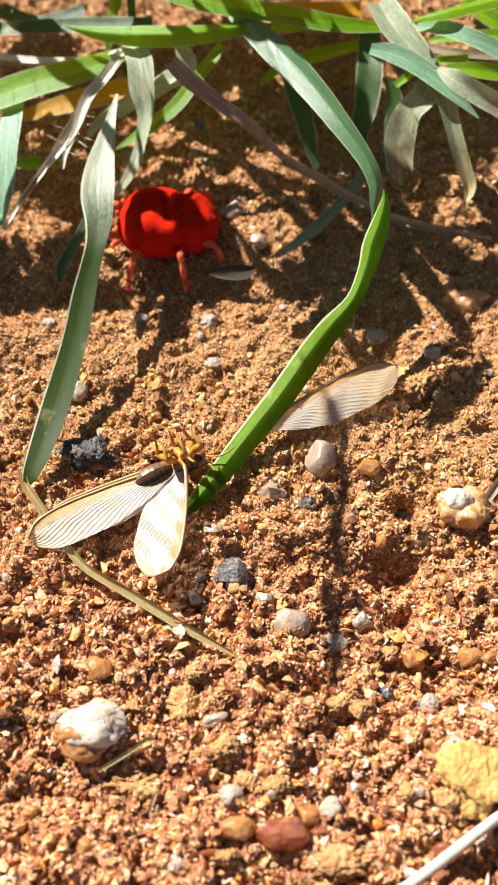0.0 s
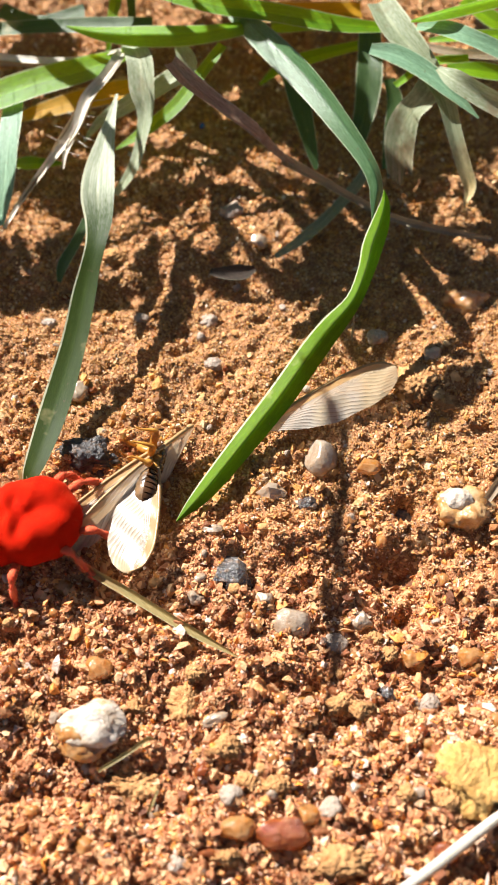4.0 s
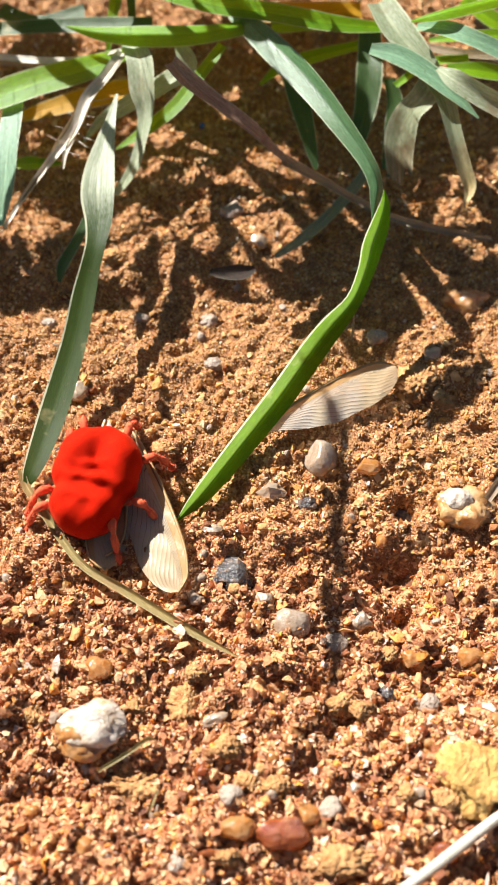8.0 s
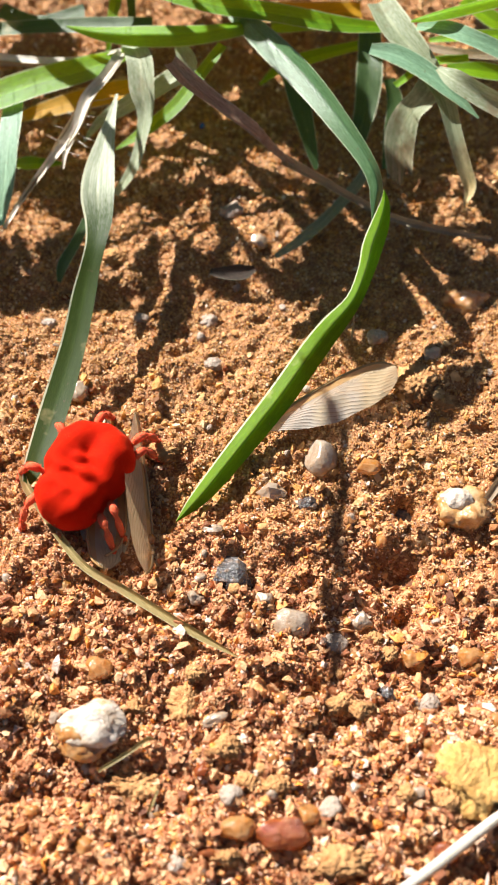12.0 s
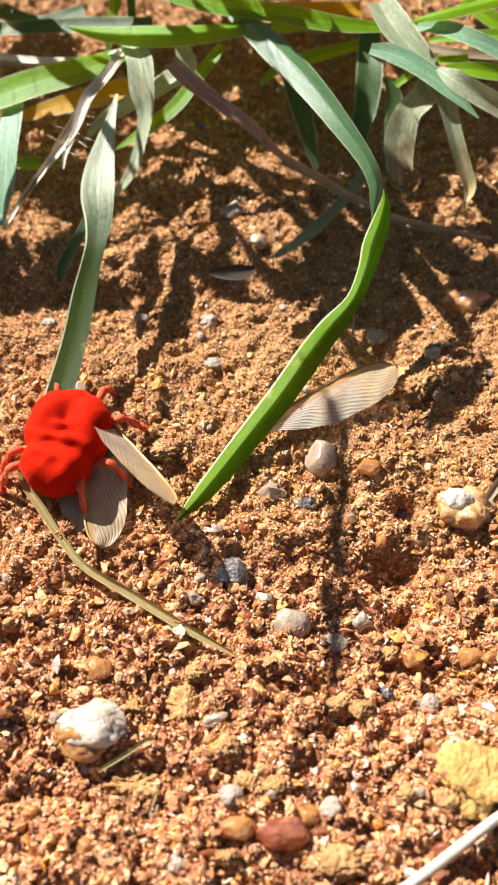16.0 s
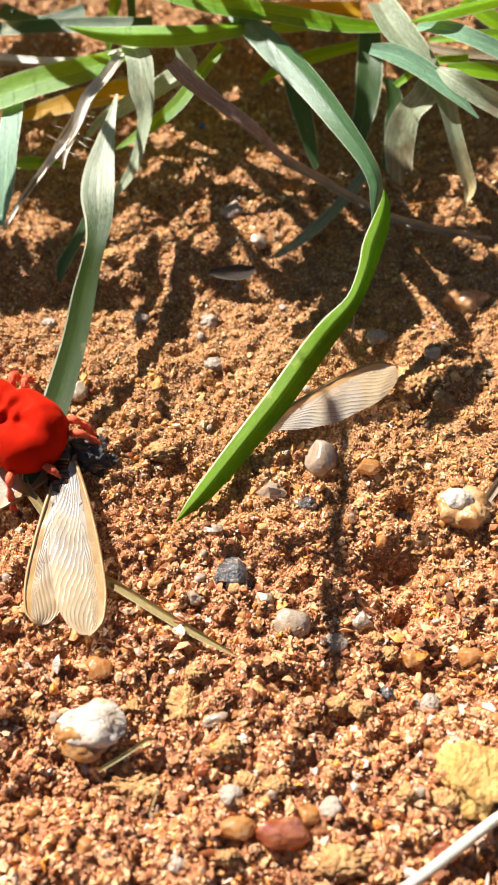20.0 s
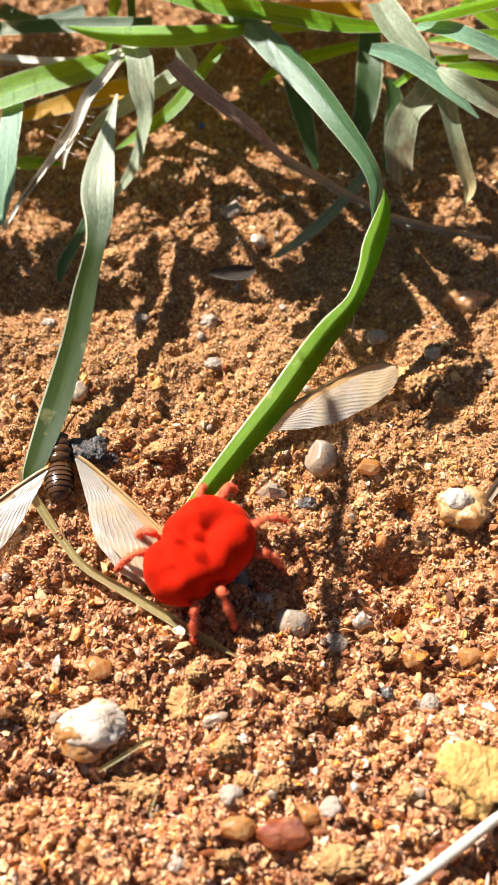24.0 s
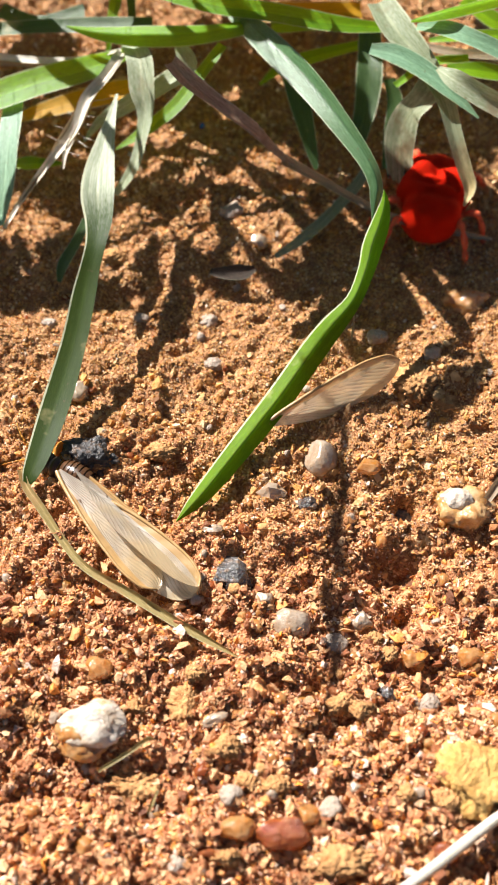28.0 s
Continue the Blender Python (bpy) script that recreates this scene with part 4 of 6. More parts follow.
    blade(grass, LEAF, [(-18.75, 65.35, 15.06, 1.56, 0), (-18.26, 61.94, 14.02, 1.86, 0), (-18.98, 58.78, 11.94, 1.24, 0), (-19.62, 55.73, 8.82, 0.47, 0)], seed=39, facing=LEANING)
    blade(grass, LEAF, [(30.01, 64.79, 11.94, 2.06, 0), (34.56, 61.33, 10.9, 2.68, 0), (38.6, 60.3, 9.86, 2.37, 0)], seed=40, facing=LEANING)
    # from here on: unseen blades above the view, added to cast shade below
    blade(grass, LEAF, [(-36.26, 112.56, 0.0, 0.3, 0.0), (-33.26, 104.56, 22.0, 0.1, 0.0), (-29.76, 92.56, 40.0, 0.1, 0.0), (-28.26, 87.56, 45.0, 4.5, 0.0), (-21.26, 83.06, 45.6, 6.0, 0.0), (-14.26, 78.56, 44.6, 3.0, 0.0)], seed=270, facing=SUNWARD)
    blade(grass, LEAF, [(-31.26, 102.06, 0.0, 0.3, 0.0), (-28.26, 94.06, 22.0, 0.1, 0.0), (-24.76, 82.06, 40.0, 0.1, 0.0), (-23.26, 77.06, 45.0, 3.0, 0.0), (-19.76, 74.81, 45.6, 4.0, 0.0), (-16.26, 72.56, 44.6, 2.0, 0.0)], seed=271, facing=SUNWARD)
    blade(grass, LEAF, [(-33.76, 100.0, 0.0, 0.3, 0.0), (-30.76, 92.0, 22.0, 0.1, 0.0), (-27.26, 78.06, 40.0, 0.1, 0.0), (-25.76, 73.06, 45.0, 3.6, 0.0), (-21.76, 67.31, 45.6, 4.8, 0.0), (-17.76, 61.56, 44.6, 2.4, 0.0)], seed=272, facing=SUNWARD)
    blade(grass, LEAF, [(-32.76, 100.0, 0.0, 0.3, 0.0), (-29.76, 92.0, 22.0, 0.1, 0.0), (-26.26, 58.56, 40.0, 0.1, 0.0), (-24.76, 53.56, 45.0, 1.95, 0.0), (-23.26, 50.31, 45.6, 2.6, 0.0), (-21.76, 47.06, 44.6, 1.3, 0.0)], seed=273, facing=SUNWARD)
    blade(grass, LEAF, [(-50.86, 100.0, 0.0, 0.3, 0.0), (-47.86, 92.0, 22.0, 0.1, 0.0), (-44.36, 68.97, 40.0, 0.1, 0.0), (-42.86, 63.96, 45.0, 3.15, 0.0), (-40.06, 63.06, 45.6, 4.2, 0.0), (-37.26, 62.16, 44.6, 2.1, 0.0)], seed=291, facing=SUNWARD)
    blade(grass, LEAF, [(-24.26, 100.0, 0.0, 0.3, 0.0), (-21.26, 92.0, 22.0, 0.1, 0.0), (-17.76, 76.56, 40.0, 0.1, 0.0), (-16.26, 71.56, 45.0, 2.55, 0.0), (-12.26, 69.06, 45.6, 3.4, 0.0), (-8.26, 66.56, 44.6, 1.7, 0.0)], seed=292, facing=SUNWARD)
    blade(grass, LEAF, [(-62.21, 105.15, 0.0, 0.3, 0.0), (-59.21, 97.15, 22.0, 0.1, 0.0), (-55.71, 85.15, 40.0, 0.1, 0.0), (-54.21, 80.15, 45.0, 2.4, 0.0), (-49.99, 77.03, 45.6, 3.2, 0.0), (-45.77, 73.9, 44.6, 1.6, 0.0)], seed=294, facing=SUNWARD)
    blade(grass, LEAF, [(-41.3, 100.0, 0.0, 0.3, 0.0), (-38.3, 92.0, 22.0, 0.1, 0.0), (-34.8, 67.21, 40.0, 0.1, 0.0), (-33.3, 62.21, 45.0, 3.15, 0.0), (-29.0, 63.86, 45.6, 4.2, 0.0), (-24.7, 65.52, 44.6, 2.1, 0.0)], seed=296, facing=SUNWARD)
    blade(grass, LEAF_BLUE, [(-36.98, 108.95, 0, 0.3, 0), (-47.93, 82.16, 16.93, 0.08, 0), (-54.66, 65.72, 24.64, 0.08, 0), (-58.64, 55.98, 28.24, 0.08, 0), (-60.76, 50.8, 29.86, 0.08, 0), (-61.88, 48.06, 30.64, 2.91, 0), (-53.54, 48.73, 31.1, 4.09, 0), (-41.33, 48.35, 30.44, 2.92, 0)], seed=60, facing=SUNWARD)
    blade(grass, LEAF, [(-32, 91.11, 0, 0.3, 0), (-39.15, 79, 35.13, 0.08, 0), (-43.53, 71.57, 54, 0.08, 0), (-46.13, 67.17, 64.22, 0.08, 0), (-47.51, 64.83, 69.36, 0.08, 0), (-48.24, 63.59, 72, 1.75, 0), (-47.73, 51.4, 70, 2.19, 0), (-45.45, 35.79, 66, 1.83, 0), (-42.82, 21.99, 62, 1.51, 0), (-41.84, 14.63, 60, 0.23, 0)], seed=62)
    blade(grass, LEAF_BROWN, [(-8.62, 92.89, 0, 0.3, 0), (-10.01, 90.44, 8.73, 0.08, 0), (-10.87, 88.94, 11.4, 0.08, 0), (-11.38, 88.06, 12.02, 0.08, 0), (-11.65, 87.58, 12.06, 0.08, 0), (-11.79, 87.33, 12, 7.08, 0), (-3.06, 82, 12, 7.83, 0), (8.95, 79.41, 12, 6.9, 0)], seed=80, name='dry_blade', facing=SUNWARD)
    blade(grass, LEAF_BROWN, [(-10.43, 95.45, 0, 0.3, 0), (-12.41, 84.3, 10.9, 0.08, 0), (-13.63, 77.46, 14.91, 0.08, 0), (-14.35, 73.4, 16.32, 0.08, 0), (-14.73, 71.25, 16.78, 0.08, 0), (-14.93, 70.11, 16.94, 5.77, 0), (-6.27, 68.63, 19.28, 7.33, 0), (0.77, 66.15, 20.36, 6.44, 0)], seed=81, name='dry_blade', facing=SUNWARD)
    blade(grass, LEAF_BROWN, [(-37.37, 102.42, 0, 0.3, 0), (-46.22, 84.94, 12.91, 0.08, 0), (-51.65, 74.22, 18.14, 0.08, 0), (-54.87, 67.87, 20.28, 0.08, 0), (-56.58, 64.49, 21.13, 0.08, 0), (-57.49, 62.71, 21.49, 4.75, 0), (-49.13, 61.03, 23.3, 5.48, 0), (-39.73, 62.37, 21.1, 3.96, 0)], seed=83, name='dry_blade', facing=SUNWARD)
    blade(grass, LEAF_BLUE, [(-4.29, 108.72, 0, 0.3, 0), (-9.12, 97.54, 8.73, 0.08, 0), (-12.08, 90.68, 11.4, 0.08, 0), (-13.84, 86.62, 12.02, 0.08, 0), (-14.77, 84.46, 12.06, 0.08, 0), (-15.26, 83.32, 12, 5.24, 0), (-9.93, 71.59, 15.9, 5.82, 0), (-7.71, 62.03, 20.7, 3.17, 0)], seed=71, facing=SUNWARD)
    blade(grass, LEAF_BLUE, [(-5.59, 101.1, 0, 0.3, 0), (-7.54, 90.99, 8.73, 0.08, 0), (-8.73, 84.79, 11.4, 0.08, 0), (-9.44, 81.11, 12.02, 0.08, 0), (-9.82, 79.16, 12.06, 0.08, 0), (-10.02, 78.12, 12, 5.15, 0), (-0.72, 76.55, 13.11, 6.81, 0), (7.66, 69.75, 16.53, 4.95, 0)], seed=72, facing=SUNWARD)
    blade(grass, LEAF_BLUE, [(-3.74, 91, 0, 0.3, 0), (-1.89, 87.62, 8.73, 0.08, 0), (-0.76, 85.55, 11.4, 0.08, 0), (-0.09, 84.32, 12.02, 0.08, 0), (0.27, 83.67, 12.06, 0.08, 0), (0.46, 83.32, 12, 5.24, 0), (3.03, 71.95, 16.32, 6.65, 0), (4.31, 62.71, 21.49, 4.75, 0)], seed=73, facing=SUNWARD)
    blade(grass, LEAF_BLUE, [(-18.54, 108.68, 0, 0.3, 0), (-21.37, 91.4, 10.54, 0.08, 0), (-23.1, 80.79, 14.33, 0.08, 0), (-24.13, 74.51, 15.61, 0.08, 0), (-24.68, 71.17, 15.99, 0.08, 0), (-24.97, 69.4, 16.12, 4.12, 0), (-17.88, 65.46, 19.56, 4.83, 0), (-5.71, 66.87, 18.56, 4.87, 0)], seed=75, facing=SUNWARD)
    blade(grass, LEAF_BLUE, [(-29.5, 96.54, 0, 0.3, 0), (-41.02, 83.33, 11.44, 0.08, 0), (-48.08, 75.23, 15.77, 0.08, 0), (-52.27, 70.42, 17.38, 0.08, 0), (-54.49, 67.87, 17.94, 0.08, 0), (-55.67, 66.52, 18.16, 4.06, 0), (-41.79, 69.75, 16.53, 4.95, 0), (-31.81, 62.37, 21.1, 3.96, 0)], seed=76, facing=SUNWARD)
    blade(grass, LEAF_BLUE, [(-39.75, 105.47, 0, 0.3, 0), (-49.45, 79.82, 16.95, 0.08, 0), (-55.39, 64.09, 24.67, 0.08, 0), (-58.92, 54.76, 28.28, 0.08, 0), (-60.79, 49.81, 29.9, 0.08, 0), (-61.78, 47.18, 30.68, 2.18, 0), (-53.13, 48.06, 30.64, 2.91, 0), (-44.44, 49.5, 29.62, 2.94, 0)], seed=78, facing=SUNWARD)
    blade(grass, LEAF_BROWN, [(19.82, 92.59, 0, 0.3, 0), (22.93, 89.48, 8.73, 0.08, 0), (24.83, 87.56, 11.4, 0.08, 0), (25.96, 86.43, 12.02, 0.08, 0), (26.56, 85.83, 12.06, 0.08, 0), (26.88, 85.51, 12, 2.14, 0), (27.12, 79.15, 12, 2.99, 0), (26.88, 73.71, 12, 1.03, 0)], seed=202, name='dry_blade', facing=SUNWARD)
    blade(grass, LEAF_BLUE, [(7.92, 95.88, 0, 0.3, 0), (11.98, 84.89, 9.1, 0.08, 0), (14.47, 78.15, 12, 0.08, 0), (15.94, 74.15, 12.76, 0.08, 0), (16.73, 72.02, 12.87, 0.08, 0), (17.14, 70.9, 12.85, 1.43, 0), (17.04, 68.5, 15.07, 2.02, 0), (18.06, 65.64, 16.07, 0.7, 0)], seed=203, name='blade', facing=SUNWARD)
    blade(grass, LEAF_BLUE, [(-22.87, 91.03, 0, 0.3, 0), (-26.68, 81.98, 9.55, 0.08, 0), (-29.02, 76.43, 12.73, 0.08, 0), (-30.4, 73.14, 13.65, 0.08, 0), (-31.14, 71.39, 13.84, 0.08, 0), (-31.53, 70.47, 13.87, 2.3, 0), (-28.73, 69.03, 15.68, 3.25, 0), (-24.85, 66.51, 15.79, 1.13, 0)], seed=206, name='blade', facing=SUNWARD)
    blade(grass, LEAF_BROWN, [(-12.26, 100.37, 0, 0.3, 0), (-18.67, 92.94, 8.73, 0.08, 0), (-22.6, 88.37, 11.4, 0.08, 0), (-24.93, 85.67, 12.02, 0.08, 0), (-26.16, 84.23, 12.06, 0.08, 0), (-26.82, 83.47, 12, 3.62, 0), (-23.64, 75.16, 12.66, 5.02, 0), (-22.02, 69.14, 14.35, 1.71, 0)], seed=207, name='dry_blade', facing=SUNWARD)
    blade(grass, LEAF_BROWN, [(-10.15, 91.82, 0, 0.3, 0), (-18.49, 82.67, 9.48, 0.08, 0), (-23.6, 77.06, 12.61, 0.08, 0), (-26.63, 73.73, 13.5, 0.08, 0), (-28.24, 71.96, 13.68, 0.08, 0), (-29.09, 71.03, 13.7, 2.6, 0), (-33.03, 69.87, 15.42, 3.68, 0), (-34.78, 67.42, 15.25, 1.28, 0)], seed=210, name='dry_blade', facing=SUNWARD)
    blade(grass, LEAF_BROWN, [(-13.21, 104.77, 0, 0.3, 0), (-15.23, 93.9, 8.73, 0.08, 0), (-16.48, 87.23, 11.4, 0.08, 0), (-17.22, 83.28, 12.02, 0.08, 0), (-17.61, 81.18, 12.06, 0.08, 0), (-17.82, 80.07, 12, 2.03, 0), (-20.8, 72.17, 13.06, 2.82, 0), (-24.41, 66.8, 15.45, 0.96, 0)], seed=211, name='dry_blade', facing=SUNWARD)
    blade(grass, LEAF_BLUE, [(5.3, 106.95, 0, 0.3, 0), (7.87, 88.81, 10.96, 0.08, 0), (9.45, 77.67, 15, 0.08, 0), (10.38, 71.08, 16.43, 0.08, 0), (10.88, 67.57, 16.9, 0.08, 0), (11.14, 65.71, 17.07, 1.99, 0), (13.04, 65.02, 18.25, 2.82, 0), (16.18, 63.3, 18.01, 0.98, 0)], seed=212, name='blade', facing=SUNWARD)
    blade(grass, LEAF_BROWN, [(-6.47, 93.44, 0, 0.3, 0), (-12.49, 85.88, 8.73, 0.08, 0), (-16.19, 81.25, 11.4, 0.08, 0), (-18.38, 78.5, 12.02, 0.08, 0), (-19.54, 77.04, 12.06, 0.08, 0), (-20.16, 76.27, 12, 2.65, 0), (-19.26, 70.53, 14.95, 3.69, 0), (-17.33, 65.19, 16.85, 1.26, 0)], seed=213, name='dry_blade', facing=SUNWARD)
    blade(grass, LEAF_BROWN, [(1.42, 94.74, 0, 0.3, 0), (6.73, 88.32, 8.73, 0.08, 0), (9.99, 84.38, 11.4, 0.08, 0), (11.92, 82.04, 12.02, 0.08, 0), (12.94, 80.8, 12.06, 0.08, 0), (13.48, 80.15, 12, 2.68, 0), (13.67, 75.72, 12, 3.77, 0), (14.3, 71.9, 12.01, 1.3, 0)], seed=214, name='dry_blade', facing=SUNWARD)
    blade(grass, LEAF_BROWN, [(-3.53, 103.22, 0, 0.3, 0), (-4.62, 79.29, 16.08, 0.08, 0), (-5.29, 64.6, 23.27, 0.08, 0), (-5.68, 55.9, 26.56, 0.08, 0), (-5.9, 51.28, 28.02, 0.08, 0), (-6.01, 48.83, 28.71, 1.22, 0), (-10.39, 44.1, 32.53, 1.69, 0), (-12.96, 39.49, 34.97, 0.58, 0)], seed=216, name='dry_blade', facing=SUNWARD)
    blade(grass, LEAF_BLUE, [(-22.43, 99.03, 0, 0.3, 0), (-35.26, 78.53, 14.94, 0.08, 0), (-43.14, 65.95, 21.42, 0.08, 0), (-47.81, 58.5, 24.3, 0.08, 0), (-50.29, 54.54, 25.54, 0.08, 0), (-51.6, 52.44, 26.11, 1.25, 0), (-51.9, 50.75, 27.76, 1.77, 0), (-51.47, 48.59, 28.39, 0.61, 0)], seed=218, name='blade', facing=SUNWARD)
    blade(grass, LEAF_BROWN, [(-8.12, 109, 0, 0.3, 0), (-7.12, 81.9, 16.98, 0.08, 0), (-6.51, 65.28, 24.71, 0.08, 0), (-6.15, 55.42, 28.33, 0.08, 0), (-5.96, 50.19, 29.97, 0.08, 0), (-5.86, 47.42, 30.75, 2.47, 0), (-7.2, 45.85, 32.71, 3.48, 0), (-6.66, 43.14, 32.83, 1.21, 0)], seed=219, name='dry_blade', facing=SUNWARD)
    blade(grass, LEAF_BLUE, [(16.69, 91.35, 0, 0.3, 0), (20.27, 85.06, 8.73, 0.08, 0), (22.47, 81.21, 11.4, 0.08, 0), (23.78, 78.92, 12.02, 0.08, 0), (24.47, 77.7, 12.06, 0.08, 0), (24.83, 77.06, 12, 2.1, 0), (18.93, 70.86, 14.08, 2.92, 0), (13.58, 65.88, 16.14, 1, 0)], seed=221, name='blade', facing=SUNWARD)
    blade(grass, LEAF_BROWN, [(-27.73, 103.58, 0, 0.3, 0), (-33.13, 94.59, 8.73, 0.08, 0), (-36.44, 89.08, 11.4, 0.08, 0), (-38.4, 85.81, 12.02, 0.08, 0), (-39.45, 84.08, 12.06, 0.08, 0), (-40, 83.16, 12, 3.71, 0), (-39.44, 75.92, 12.24, 5.17, 0), (-40.18, 70.57, 13.36, 1.77, 0)], seed=222, name='dry_blade', facing=SUNWARD)
    blade(grass, LEAF_BROWN, [(-11.73, 107.73, 0, 0.3, 0), (-20.29, 94.93, 8.73, 0.08, 0), (-25.55, 87.08, 11.4, 0.08, 0), (-28.66, 82.43, 12.02, 0.08, 0), (-30.32, 79.96, 12.06, 0.08, 0), (-31.19, 78.65, 12, 2.5, 0), (-37.7, 72.45, 13.39, 3.49, 0), (-44.48, 67.6, 15.05, 1.19, 0)], seed=223, name='dry_blade', facing=SUNWARD)
    blade(grass, LEAF_BROWN, [(-6.46, 93.71, 0, 0.3, 0), (-7.13, 73.31, 16.55, 0.08, 0), (-7.53, 60.79, 24.03, 0.08, 0), (-7.78, 53.37, 27.49, 0.08, 0), (-7.9, 49.43, 29.04, 0.08, 0), (-7.97, 47.34, 29.78, 1.21, 0), (-11.33, 44.59, 32.17, 1.69, 0), (-13.35, 41.58, 33.46, 0.58, 0)], seed=225, name='dry_blade', facing=SUNWARD)
    blade(grass, LEAF_BLUE, [(0.5, 104.44, 0, 0.3, 0), (5.31, 96.97, 8.73, 0.08, 0), (8.27, 92.39, 11.4, 0.08, 0), (10.02, 89.67, 12.02, 0.08, 0), (10.95, 88.23, 12.06, 0.08, 0), (11.44, 87.47, 12, 3.4, 0), (15.39, 78, 12, 4.71, 0), (18.95, 70.9, 12.99, 1.61, 0)], seed=227, name='blade', facing=SUNWARD)
    blade(grass, LEAF_BROWN, [(-9.76, 91.66, 0, 0.3, 0), (-15.83, 75.19, 14.53, 0.08, 0), (-19.56, 65.08, 20.76, 0.08, 0), (-21.77, 59.09, 23.49, 0.08, 0), (-22.94, 55.91, 24.65, 0.08, 0), (-23.56, 54.23, 25.18, 1.7, 0), (-23.78, 52.63, 26.91, 2.4, 0), (-22.67, 50.3, 27.32, 0.83, 0)], seed=228, name='dry_blade', facing=SUNWARD)
    blade(grass, LEAF_BROWN, [(-17.01, 97.71, 0, 0.3, 0), (-23.98, 88.17, 8.73, 0.08, 0), (-28.26, 82.32, 11.4, 0.08, 0), (-30.8, 78.85, 12.02, 0.08, 0), (-32.15, 77.01, 12.06, 0.08, 0), (-32.86, 76.03, 12, 3.29, 0), (-35.46, 72.26, 14.44, 4.61, 0), (-36.97, 67.87, 15.18, 1.59, 0)], seed=229, name='dry_blade', facing=SUNWARD)
    blade(grass, LEAF_BLUE, [(-29.44, 108.93, 0, 0.3, 0), (-36.22, 98.07, 8.73, 0.08, 0), (-40.38, 91.41, 11.4, 0.08, 0), (-42.85, 87.47, 12.02, 0.08, 0), (-44.16, 85.37, 12.06, 0.08, 0), (-44.85, 84.26, 12, 1.61, 0), (-46.42, 78, 12, 2.25, 0), (-48.16, 72.64, 12, 0.77, 0)], seed=230, name='blade', facing=SUNWARD)
    blade(grass, LEAF_BROWN, [(-8.58, 91.08, 0, 0.3, 0), (-8.44, 72.54, 16.52, 0.08, 0), (-8.36, 61.17, 23.97, 0.08, 0), (-8.31, 54.43, 27.43, 0.08, 0), (-8.28, 50.85, 28.97, 0.08, 0), (-8.27, 48.95, 29.71, 2.56, 0), (-15.95, 46.39, 32.4, 3.59, 0), (-21.69, 42.81, 33.09, 1.23, 0)], seed=232, name='dry_blade', facing=SUNWARD)
    blade(grass, LEAF_BLUE, [(14.64, 102.31, 0, 0.3, 0), (19.93, 93.56, 8.73, 0.08, 0), (23.17, 88.2, 11.4, 0.08, 0), (25.09, 85.02, 12.02, 0.08, 0), (26.11, 83.33, 12.06, 0.08, 0), (26.65, 82.43, 12, 3.31, 0), (24.66, 74.99, 12.46, 4.61, 0), (22.52, 69.59, 13.92, 1.58, 0)], seed=233, name='blade', facing=SUNWARD)
    blade(grass, LEAF_BROWN, [(-31.69, 95.55, 0, 0.3, 0), (-38.31, 83.78, 9.87, 0.08, 0), (-42.37, 76.56, 13.24, 0.08, 0), (-44.78, 72.28, 14.28, 0.08, 0), (-46.06, 70.01, 14.54, 0.08, 0), (-46.74, 68.8, 14.59, 1.7, 0), (-48.52, 62.96, 19.36, 2.35, 0), (-48.99, 57.19, 22.29, 0.8, 0)], seed=235, name='dry_blade', facing=SUNWARD)
    blade(grass, LEAF_BLUE, [(12.04, 92.82, 0, 0.3, 0), (12.58, 82.89, 10.07, 0.08, 0), (12.91, 76.8, 13.56, 0.08, 0), (13.1, 73.19, 14.67, 0.08, 0), (13.21, 71.27, 14.96, 0.08, 0), (13.26, 70.25, 15.04, 3.55, 0), (15.06, 67.84, 17.96, 4.99, 0), (18.55, 63.83, 18.22, 1.72, 0)], seed=236, name='blade', facing=SUNWARD)
    blade(grass, LEAF_BROWN, [(-16.82, 106.3, 0, 0.3, 0), (-22.06, 94.65, 8.73, 0.08, 0), (-25.27, 87.49, 11.4, 0.08, 0), (-27.18, 83.25, 12.02, 0.08, 0), (-28.19, 81, 12.06, 0.08, 0), (-28.73, 79.81, 12, 1.88, 0), (-29.78, 72.08, 12.95, 2.61, 0), (-32.67, 66.9, 15.32, 0.89, 0)], seed=237, name='dry_blade', facing=SUNWARD)
    blade(grass, LEAF_BROWN, [(2.01, 105.56, 0, 0.3, 0), (5.32, 81.81, 15.45, 0.08, 0), (7.35, 67.24, 22.24, 0.08, 0), (8.56, 58.6, 25.3, 0.08, 0), (9.2, 54.01, 26.64, 0.08, 0), (9.54, 51.59, 27.26, 1.91, 0), (5.1, 50.09, 28.99, 2.69, 0), (1.51, 47.74, 29.27, 0.93, 0)], seed=238, name='dry_blade', facing=SUNWARD)
    blade(grass, LEAF_BLUE, [(-5.01, 92.26, 0, 0.3, 0), (-11.46, 86.93, 8.73, 0.08, 0), (-15.41, 83.66, 11.4, 0.08, 0), (-17.75, 81.72, 12.02, 0.08, 0), (-19, 80.69, 12.06, 0.08, 0), (-19.66, 80.15, 12, 2.21, 0), (-26.98, 75.72, 12, 3.11, 0), (-33.95, 71.89, 12, 1.07, 0)], seed=239, name='blade', facing=SUNWARD)
